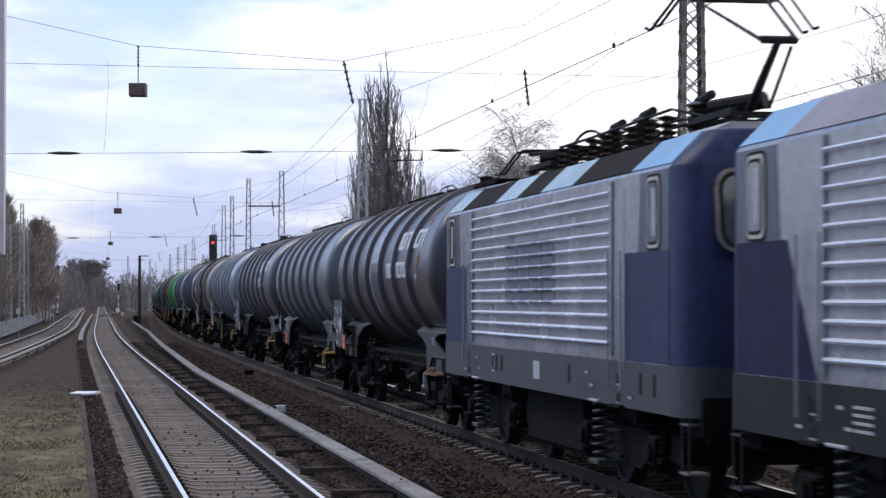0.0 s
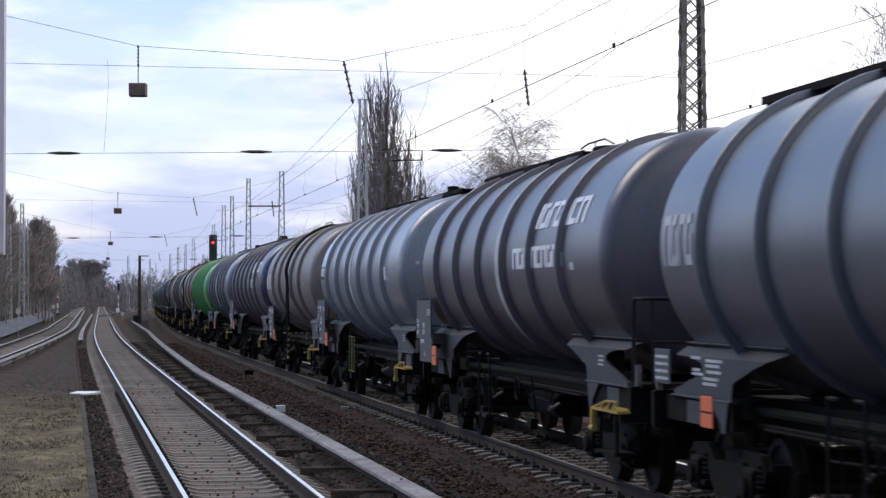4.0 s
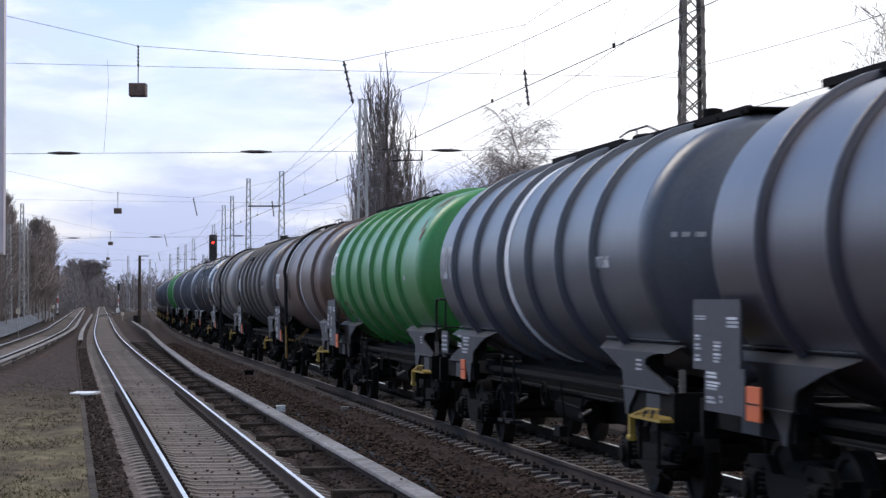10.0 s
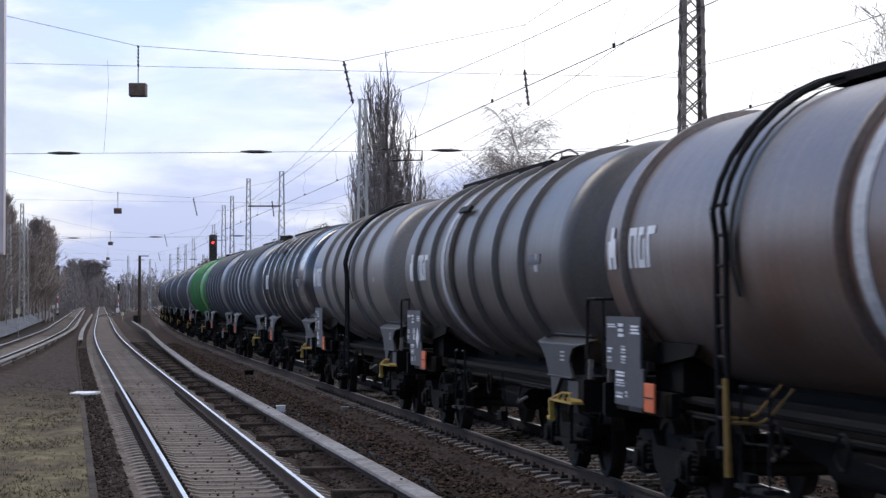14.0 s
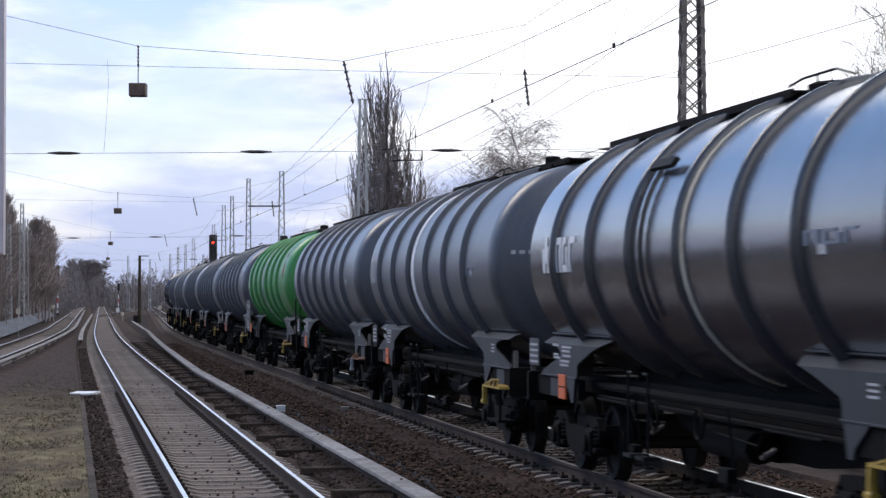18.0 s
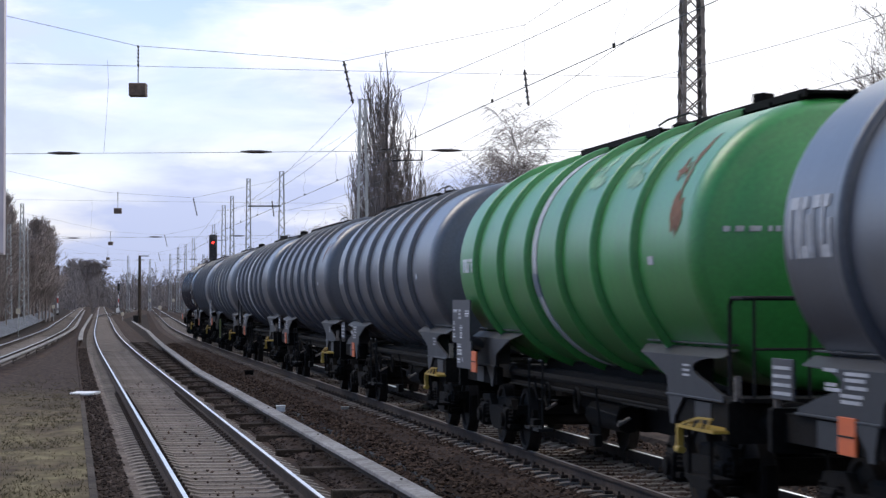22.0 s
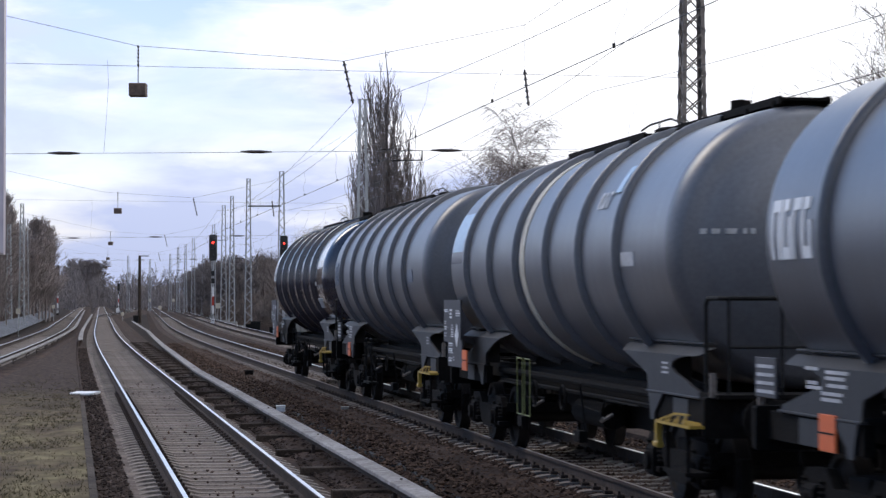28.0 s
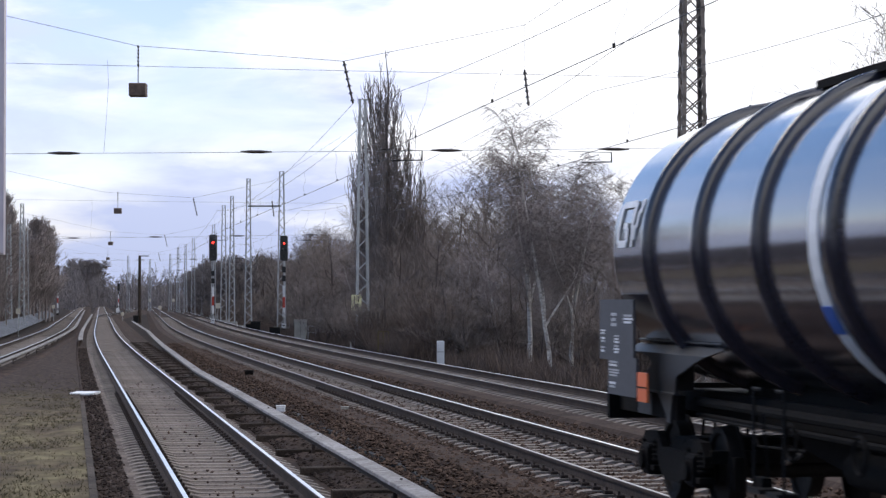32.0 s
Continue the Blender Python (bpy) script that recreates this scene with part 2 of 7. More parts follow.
M_OCHRE = material("dull_ochre_paint", (0.13, 0.095, 0.035), 0.7, 0, 0.3, 4.0, 20.0)
M_SIGNBOARD = material("cream_sign", (0.74, 0.69, 0.40), 0.5, 0, 0.15, 2.0, 20.0)
M_GLASS = material("dark_window_glass", (0.03, 0.035, 0.04), 0.08, 0, 0.1, 1.0, 10.0)
M_PANEL = material("pale_grey_panel", (0.56, 0.50, 0.55), 0.45, 0.2, 0.1, 1.0, 10.0)


# ---- geometry helpers ----
class Geo:
    """Collects vertices and faces of one mesh."""

    def __init__(self):
        self.v, self.f, self.mi = [], [], []

    def add(self, vs, fs, mi=0):
        o = len(self.v)
        self.v += [tuple(p) for p in vs]
        self.f += [tuple(i + o for i in q) for q in fs]
        self.mi += [mi] * len(fs)
        return self

    def box(self, x0, x1, y0, y1, z0, z1, mi=0, c=0.0, m=None):
        """A box with its long edges chamfered by c."""
        if c <= 0:
            vs = [(x, y, z) for x in (x0, x1) for y in (y0, y1) for z in (z0, z1)]
            fs = [(0, 1, 3, 2), (4, 6, 7, 5), (0, 4, 5, 1), (2, 3, 7, 6), (0, 2, 6, 4), (1, 5, 7, 3)]
        else:
            ring = [(y0 + c, z0), (y1 - c, z0), (y1, z0 + c), (y1, z1 - c), (y1 - c, z1), (y0 + c, z1), (y0, z1 - c), (y0, z0 + c)]
            vs = [(x, y, z) for x in (x0, x1) for y, z in ring]
            fs = [(i, (i + 1) % 8, 8 + (i + 1) % 8, 8 + i) for i in range(8)] + [tuple(range(7, -1, -1)), tuple(range(8, 16))]
        if m is not None:
            vs = [m @ Vector(p) for p in vs]
        return self.add(vs, fs, mi)

    def tube(self, p, q, r, n=6, r2=None, cap=True, mi=0):
        p, q = Vector(p), Vector(q)
        d = q - p
        if d.length < 1e-6:
            return self
        d.normalize()
        a = d.orthogonal().normalized()
        b = d.cross(a)
        r2 = r if r2 is None else r2
        vs = [p + (a * math.cos(2 * math.pi * i / n) + b * math.sin(2 * math.pi * i / n)) * r for i in range(n)]
        vs += [q + (a * math.cos(2 * math.pi * i / n) + b * math.sin(2 * math.pi * i / n)) * r2 for i in range(n)]
        fs = [(i, (i + 1) % n, n + (i + 1) % n, n + i) for i in range(n)]
        if cap:
            fs += [tuple(range(n - 1, -1, -1)), tuple(range(n, 2 * n))]
        return self.add(vs, fs, mi)

    def path(self, pts, r, n=6, mi=0):
        for p, q in zip(pts[:-1], pts[1:]):
            self.tube(p, q, r, n, mi=mi)
        return self

    def lathe(self, prof, axis="x", n=32, origin=(0, 0, 0), mi=0, a0=0.0, a1=360.0):
        """prof: (along, radius) pairs turned about an axis."""
        full = abs(a1 - a0) >= 359.9
        k = n if full else n + 1
        vs = []
        for s, r in prof:
            for i in range(k):
                a = radians(a0 + (a1 - a0) * i / n)
                u, w = r * math.cos(a), r * math.sin(a)
                p = {"x": (s, u, w), "y": (u, s, w), "z": (u, w, s)}[axis]
                vs.append((p[0] + origin[0], p[1] + origin[1], p[2] + origin[2]))
        fs = []
        for j in range(len(prof) - 1):
            for i in range(n):
                i2 = (i + 1) % k
                fs.append((j * k + i, j * k + i2, (j + 1) * k + i2, (j + 1) * k + i))
        return self.add(vs, fs, mi)

    def prism(self, poly, lo, hi, axis="y", mi=0):
        """A polygon given in the other two axes, extruded along one."""
        n = len(poly)
        mk = {"x": lambda p, s: (s, p[0], p[1]), "y": lambda p, s: (p[0], s, p[1]), "z": lambda p, s: (p[0], p[1], s)}[axis]
        vs = [mk(p, lo) for p in poly] + [mk(p, hi) for p in poly]
        fs = [(i, (i + 1) % n, n + (i + 1) % n, n + i) for i in range(n)] + [tuple(range(n - 1, -1, -1)), tuple(range(n, 2 * n))]
        return self.add(vs, fs, mi)

    def mesh(self, name, mats, smooth=0):
        me = bpy.data.meshes.new(name)
        me.from_pydata(self.v, [], self.f)
        for m in (mats if isinstance(mats, (list, tuple)) else [mats]):
            me.materials.append(m)
        if any(self.mi):
            me.polygons.foreach_set("material_index", self.mi)
        bm = bmesh.new()
        bm.from_mesh(me)
        if len(bm.faces) < 60000:
            bmesh.ops.recalc_face_normals(bm, faces=bm.faces)
        bm.to_mesh(me)
        bm.free()
        if smooth:
            me.shade_smooth()
            me.set_sharp_from_angle(angle=radians(smooth))
        me.update()
        return me


def part(name, geo, mat, parent=None, label="", smooth=0, at=None):
    """Links a Geo, or a mesh, as one object under a thing or under a part."""
    data = geo.mesh(name, mat, smooth) if isinstance(geo, Geo) else geo
    ob = new(name, data)
    if parent is not None:
        ob.parent = parent
    if at is not None:
        ob.matrix_local = at if isinstance(at, Matrix) else Matrix.Translation(at)
    if label:
        tagged(ob, label)
    return ob


def thing(name, label, category, m=None, group="", kind=""):
    ob = tagged(new(name), label, category, group, kind)
    ob.empty_display_size = 0.2
    if m is not None:
        ob.matrix_world = m if isinstance(m, Matrix) else Matrix.Translation(m)
    return ob


# ---- the line in plan: centre of each track as x over y ----
def bend(y, y0, y1, slope):
    if y < y0:
        return 0.0
    if y < y1:
        return slope * (y - y0) ** 2 / (2 * (y1 - y0))
    return slope * (y - (y0 + y1) / 2)


def x_freight(y):
    return 7.49 - 0.1576 * y + bend(y, 83, 218, 0.0294)


def x_far(y):
    return x_freight(y) + 4.52


def x_urban(y):
    return 2.07 - 0.159 * y + bend(y, 88, 180, 0.013)


def x_urban_left(y):
    gap = 3.8 + (1.77e-4 * (190 - y) ** 2 if 60 < y < 190 else (3.0 + (60 - y) * 0.046 if y <= 60 else 0.0))
    return x_urban(y) - gap - max(0.0, 0.0045 * (y - 190))


def heading(fx, y):
    return math.atan2(fx(y - 0.5) - fx(y + 0.5), 1.0)


def offset(fx, y, d):
    """A point d metres to the right of a track at y (looking along +y)."""
    h = heading(fx, y)
    return fx(y) + d * math.cos(h), y + d * math.sin(h)


def stations(lo, hi):
    ys, y = [], lo
    while y < hi:
        ys.append(y)
        y += 1.5 if y < 60 else (4.0 if y < 260 else 12.0)
    return ys + [hi]


def sweep(geo, fx, ys, prof, mi=0, shift=0.0, close=True):
    """A cross-section (d, z) carried along a track."""
    n = len(prof)
    vs = []
    for y in ys:
        for d, z in prof:
            px, py = offset(fx, y, d + shift)
            vs.append((px, py, z))
    fs = []
    rng = range(n) if close else range(n - 1)
    for j in range(len(ys) - 1):
        for i in rng:
            i2 = (i + 1) % n
            fs.append((j * n + i, j * n + i2, (j + 1) * n + i2, (j + 1) * n + i))
    if close:
        fs += [tuple(range(n)), tuple(range((len(ys) - 1) * n, len(ys) * n))]
    return geo.add(vs, fs, mi)


# ---- ground ----
ground = tagged(part("ground", Geo().add([(-3000, -400, -0.62), (3000, -400, -0.62), (3000, 4500, -0.62), (-3000, 4500, -0.62)], [(0, 1, 2, 3)]), M_GROUND),
                "brown trackside soil stretching to the horizon", "ground", kind="structure")

RAIL_PROF = [(-0.075, -0.172), (0.075, -0.172), (0.075, -0.160), (0.010, -0.145), (0.010, -0.045), (0.036, -0.036), (0.036, -0.008), (0.028, 0.0),
             (-0.028, 0.0), (-0.036, -0.008), (-0.036, -0.036), (-0.010, -0.045), (-0.010, -0.145), (-0.075, -0.160)]


def sleeper_mesh(mat, wood=False):
    g = Geo()
    if wood:
        return g.box(-1.3, 1.3, -0.13, 0.13, -0.16, 0.0, c=0.015).mesh("sleeper", mat)
    # pre-stressed concrete: high seats under the rails, a lower waist
    xs = [-1.25, -1.05, -0.95, -0.55, -0.42, 0.42, 0.55, 0.95, 1.05, 1.25]
    zs = [-0.06, -0.012, 0.0, 0.0, -0.035, -0.035, 0.0, 0.0, -0.012, -0.06]
    ws = [0.11, 0.12, 0.12, 0.12, 0.10, 0.10, 0.12, 0.12, 0.12, 0.11]
    vs, fs = [], []
    for x, z, w in zip(xs, zs, ws):
        vs += [(x, -w - 0.03, -0.2), (x, -w, z), (x, w, z), (x, w + 0.03, -0.2)]
    for i in range(len(xs) - 1):
        o = 4 * i
        fs += [(o, o + 1, o + 5, o + 4), (o + 1, o + 2, o + 6, o + 5), (o + 2, o + 3, o + 7, o + 6)]
    fs += [(0, 1, 2, 3), (len(vs) - 4, len(vs) - 3, len(vs) - 2, len(vs) - 1)]
    g.add(vs, fs)
    return g.mesh("sleeper", mat)


def clip_mesh():
    g = Geo()
    for s in (-1, 1):
        g.box(s * 0.12 - 0.05, s * 0.12 + 0.05, -0.06, 0.06, 0.0, 0.045, c=0.01)
        g.tube((s * 0.13, 0, 0.04), (s * 0.13, 0, 0.085), 0.018, 6)
    return g.mesh("fastening", M_RAIL)


SLEEPER_ME, WOOD_ME, CLIP_ME = sleeper_mesh(M_SLEEPER), sleeper_mesh(M_WOOD_SLEEPER, True), clip_mesh()
STEP = 0.65


def track(label, fx, lo, hi, near_lo, near_hi, bed_mat, wood=False, clips=True):
    t = thing("railway_track", label, "railway track", kind="structure")
    ys = stations(lo, hi)
    bed = Geo()
    if bed_mat is M_BALLAST:
        sweep(bed, fx, ys, [(-2.25, -0.62), (-1.75, -0.225), (1.75, -0.225), (2.25, -0.62)], close=False)
    else:
        # dust-filled between the rails, dark and heaped on the shoulder that carries the conductor rail
        sweep(bed, fx, ys, [(-2.25, -0.62), (-1.75, -0.235), (-1.27, -0.22)], 1, close=False)
        sweep(bed, fx, ys, [(-1.27, -0.22), (0.86, -0.225)], 0, close=False)
        sweep(bed, fx, ys, [(0.86, -0.235), (1.30, -0.23), (1.55, -0.15), (1.95, -0.16), (2.9, -0.62)], 1, close=False)
    part("ballast_bed", bed, [bed_mat, M_BALLAST], t, "crushed stone ballast")
    for s in (-1, 1):
        g = Geo()
        sweep(g, fx, ys, RAIL_PROF, shift=s * 0.7535)
        rail = part("rail", g, M_RAIL, t, "rust-brown rail")
        top = Geo()
        # freight line: glint put into the right head's colour, left head dulled and narrowed
        hw = 0.020 if bed_mat is M_BALLAST and s < 0 else 0.027
        sweep(top, fx, ys, [(-hw, 0.0005), (hw, 0.0005), (hw, 0.004), (-hw, 0.004)], shift=s * 0.7535)
        part("running_surface", top, M_RAIL_TOP2 if bed_mat is M_BALLAST and s < 0 else M_RAIL_TOP, rail, "bright polished running surface")
    n = 0
    y = near_lo
    rest = Geo()
    sl = SLEEPER_ME
    while y < min(hi, 330):
        h = heading(fx, y)
        px = fx(y)
        m = Matrix.Translation((px, y, -0.178)) @ Matrix.Rotation(h, 4, "Z")
        if y < near_hi and n < 300:
            ob = part("sleeper", WOOD_ME if (wood and n % 2) else sl, None, t, at=m)
            if clips and y < near_lo + 42:
                for s in (-0.7535, 0.7535):
                    part("fastening", CLIP_ME, None, ob, at=Matrix.Translation((s, 0, 0.0)))
        else:
            rest.box(-1.25, 1.25, -0.12, 0.12, -0.15, 0.0, m=m)
        n += 1
        y += STEP
    part("distant_sleepers", rest, M_SLEEPER, t, "row of concrete sleepers")["kind"] = "stuff"
    return t


# ---- the tracks ----
track("suburban railway track with concrete sleepers and shiny rails", x_urban, 6, 900, 18, 110, M_BALLAST2)
track("freight main line track with concrete sleepers", x_freight, 4, 900, 22, 118, M_BALLAST)
track("outer main line track beyond the freight line", x_far, 4, 900, 36, 120, M_BALLAST, clips=False)
track("second suburban railway track with concrete sleepers", x_urban_left, 30, 900, 80, 160, M_BALLAST2, clips=False)


def x_cross(y):
    k = min(1.0, max(0.0, (y - 330) / 210))
    return x_urban(y) + 7.9 * k * k * (3 - 2 * k)


track("crossover track curving away far along the line", x_cross, 345, 700, 345, 346, M_BALLAST2, clips=False)


def third_rail(label, fx, d, lo, hi, board, gap=0.0):
    """A side conductor rail under a pale cover board, in lengths, on brackets."""
    t = thing("conductor_rail", label, "third rail", kind="structure")
    g = Geo()
    sweep(g, fx, stations(lo, hi), [(-0.03, 0.0), (0.03, 0.0), (0.03, 0.08), (-0.03, 0.08)], shift=d)
    part("steel_rail", g, M_RAIL, t, "dark steel conductor rail")
    y = lo
    while y < hi - 0.1:
        e = min(hi, y + board)
        g = Geo()
        k = [y + (e - 0.03 - y) * i / 3 for i in range(4)]
        sweep(g, fx, k, [(-0.085, 0.085), (-0.071, 0.085), (-0.067, 0.112), (0.141, 0.122), (0.145, 0.09), (0.157, 0.09), (0.155, 0.132), (0.141, 0.138), (-0.071, 0.128), (-0.081, 0.120)], shift=d)
        part("cover_board", g, M_COVER, t)
        y = e
    y = lo + 1.0
    while y < min(hi, lo + 110):
        px, py = offset(fx, y, d)
        h = heading(fx, y)
        g = Geo()
        mm = Matrix.Translation((px, py, 0)) @ Matrix.Rotation(h, 4, "Z")
        g.box(-0.025, 0.025, -0.025, 0.025, -0.3, 0.03, m=mm)
        g.box(-0.02, 0.14, -0.025, 0.025, -0.02, 0.03, m=mm)
        g.box(0.06, 0.085, -0.02, 0.02, -0.02, 0.15, m=mm)
        part("bracket", g, M_RAIL, t)
        y += 9.1
    return t


def x_third(y):
    return x_urban(y) + 1.70 + (0.0 if y < 70 else min(1.15, 0.013 * (y - 70)))


third_rail("conductor rail beside the suburban track under a pale grey cover", x_third, 0.0, 8, 236, 2.3)
t = thing("long_sleepers", "dark tarred bearers under the conductor rail", "sleeper", kind="structure")
for k in range(30):
    y = 17.0 + 3.9 * k
    bx, by = offset(x_urban, y, 1.62)
    part("bearer", Geo().box(-0.48, 0.55, -0.12, 0.12, -0.30, -0.115, c=0.012), M_WOOD_SLEEPER, t, at=Matrix.Translation((bx, by, 0)) @ Matrix.Rotation(heading(x_urban, y), 4, "Z"))
third_rail("conductor rail beside the second suburban track under a pale cover", x_urban_left, 1.42, 78, 520, 6.0)
third_rail("short end of conductor rail between the suburban tracks", x_urban, -1.62, 124, 360, 9.0)


# ---- overhead line ----
def lattice_mast(label, x, y, h, w0, w1, mat, turn=0.0, group="overhead line masts", near=False):
    """Four corner angles with zigzag lacing on every face, tapering, on a concrete foot."""
    t = thing("catenary_mast", label, "mast", Matrix.Translation((x, y, -0.6)) @ Matrix.Rotation(turn, 4, "Z"), group)
    H = h + 0.6

    def half(z):
        return (w0 + (w1 - w0) * z / H) / 2

    for sx in (-1, 1):
        for sy in (-1, 1):
            g = Geo()
            a, b = half(0), half(H)
            vs = []
            for hw, z in ((a, 0), (b, H)):
                px, py = sx * hw, sy * hw * 0.8
                k = (0.092 if y < 60 else 0.11) if near else 0.085
                vs += [(px, py, z), (px - sx * k, py, z), (px - sx * k, py - sy * 0.009, z), (px - sx * 0.009, py - sy * 0.009, z),
                       (px - sx * 0.009, py - sy * k, z), (px, py - sy * k, z)]
            g.add(vs, [(i, (i + 1) % 6, 6 + (i + 1) % 6, 6 + i) for i in range(6)] + [tuple(range(6)), tuple(range(6, 12))])
            part("corner_post", g, mat, t)
    n = max(8, int(H / (0.50 if y < 60 else 0.62)))
    lace = (0.021 if y < 60 else 0.020) if near else 0.028
    for face in range(4):
        g = Geo()
        for i in range(n):
            if near:
                g = Geo()
            z0, z1 = H * i / n, H * (i + 1) / n
            s = 1 if i % 2 else -1
            a, b = half(z0), half(z1)
            for d in ((-1, 1) if y < 60 else (s,)):
                if face < 2:
                    yy = 1 if face else -1
                    g.tube((-d * a, yy * a * 0.8, z0), (d * b, yy * b * 0.8, z1), lace, 4)
                else:
                    xx = 1 if face == 3 else -1
                    g.tube((xx * a, -d * a * 0.8, z0), (xx * b, d * b * 0.8, z1), lace, 4)
            if near:
                part("lacing_bar", g, mat, t)
        if not near:
            part("lacing", g, mat, t)["kind"] = "stuff"
    part("foot", Geo().box(-w0 * 0.8, w0 * 0.8, -w0 * 0.7, w0 * 0.7, -0.2, 0.55, c=0.04), M_CONCRETE, t, "concrete foot")
    part("cap_plate", Geo().box(-w1 * 0.55, w1 * 0.55, -w1 * 0.48, w1 * 0.48, H, H + 0.03), mat, t)
    return t


SPANS = [54.5, 127.0, 199.0, 271.0, 343.0, 415.0]
for i, y in enumerate(SPANS):
    mx, my = offset(x_freight, y, (7.1, 8.0, 8.7, 6.3, 7.3, 5.9)[i])
    lattice_mast("tall rusty lattice steel mast carrying the cross-span" if i == 0 else "tall grey lattice steel overhead line mast",
                 mx, my, 13.2, 0.78, 0.40, M_GALV_OLD if i == 0 else M_GALV, heading(x_freight, y), near=i < 2)
    if i:
        lx, ly = offset(x_urban_left, y, -4.7)
        lattice_mast("grey lattice steel mast beside the second suburban track", lx, ly, 11.6, 0.7, 0.36, M_GALV_OLD if i < 3 else M_GALV, heading(x_urban, y))

# further masts of the yard beyond
for x, y, h in ((-17.6, 212, 13.2), (-22.5, 250, 13.3), (-51.6, 470, 13.4), (-56.5, 500, 13.5), (-46.2, 452, 11.0), (-44.9, 250, 12.5), (-60.5, 520, 12.5), (-43.5, 235, 9.8), (-70.0, 560, 12.0), (-72.5, 540, 12.5)):
    lattice_mast("distant grey lattice overhead line mast", x, y, h, 0.7, 0.36, M_GALV)


t = thing("mast_beam", "dark horizontal steel beam between two lattice masts", "beam", (-15.7, 205.5, 10.45))
part("beam", Geo().tube((-1.9, 6.5, 0.29), (1.9, -6.5, -0.23), 0.065, 8), M_BLACK, t)


def sag(p, q, drop, n=10):
    p, q = Vector(p), Vector(q)
    return [p.lerp(q, i / n) - Vector((0, 0, drop * 4 * (i / n) * (1 - i / n))) for i in range(n + 1)]


def insulator(geo, p, q, r=0.055, discs=5):
    """A rod with porcelain sheds between p and q."""
    p, q = Vector(p), Vector(q)
    geo.tube(p, q, r * 0.4, 6)
    for i in range(discs):
        k = p.lerp(q, (i + 0.5) / discs)
        d = (q - p).normalized() * 0.022
        geo.tube(k - d, k + d, r * 0.55, 8, r)
    return geo


def overhead(label, fx, z_wire, z_sup, dx=0.0):
    """Contact wire and messenger of one track from span to span with droppers."""
    t = thing("overhead_line", label, "overhead wire", kind="structure")
    sup = [-17.5] + SPANS
    con, mes = Geo(), Geo()
    for a, b in zip(sup[:-1], sup[1:]):
        za, zb = (fx(a) + dx, a), (fx(b) + dx, b)
        n = 16
        cp, mp = [], []
        for i in range(n + 1):
            k = i / n
            y = a + (b - a) * k
            s = 4 * k * (1 - k)
            cp.append((fx(y) + dx + 0.2 * math.cos(math.pi * k), y, z_wire - 0.03 * s))
            mp.append((fx(y) + dx + 0.1, y, z_sup - 0.75 * s))
        con.path(cp, 0.0075, 5)
        mes.path(mp, 0.0055, 5)
        for i in range(1, n, 2):
            g = Geo()
            p, q = Vector(mp[i]), Vector(cp[i])
            side = Vector((0.035, 0, 0))
            g.path([p, p.lerp(q, 0.35) + side, p.lerp(q, 0.7) - side, q], 0.003, 4)
            g.box(q.x - 0.02, q.x + 0.02, q.y - 0.04, q.y + 0.04, q.z - 0.01, q.z + 0.05)
            part("dropper", g, M_WIRE, t)
    part("contact_wire", con, M_WIRE, t, "thick dark contact wire")
    part("messenger_wire", mes, M_WIRE, t, "thin dark messenger wire")
    return t


overhead("contact wire and messenger with droppers above the freight track", x_freight, 5.70, 7.08)
overhead("contact wire and messenger with droppers above the outer track", x_far, 5.60, 7.08)


def hang_box(label, x, y, z_top, z_box, w=0.37):
    """A slatted weight box on a rod from the span wires."""
    t = thing("hanging_box", label, "box", (x, y, z_box), "boxes hung from the cross-spans")
    g = Geo().box(-w / 2, w / 2, -w / 2, w / 2, -0.15, 0.15, c=0.02)
    part("casing", g, M_BOX, t)
    for i in range(4):
        part("slat", Geo().box(-w / 2 - 0.008, w / 2 + 0.008, -w / 2 - 0.008, w / 2 + 0.008, -0.13 + i * 0.072, -0.09 + i * 0.072), M_BOX, t)
    part("hanger", Geo().tube((0, 0, 0.15), (0, 0, z_top - z_box - 0.42), 0.012, 6), M_BLACK, t)
    part("rod_insulator", insulator(Geo(), (0, 0, z_top - z_box - 0.5), (0, 0, z_top - z_box), 0.03, 6), M_INSUL, t)
    return t


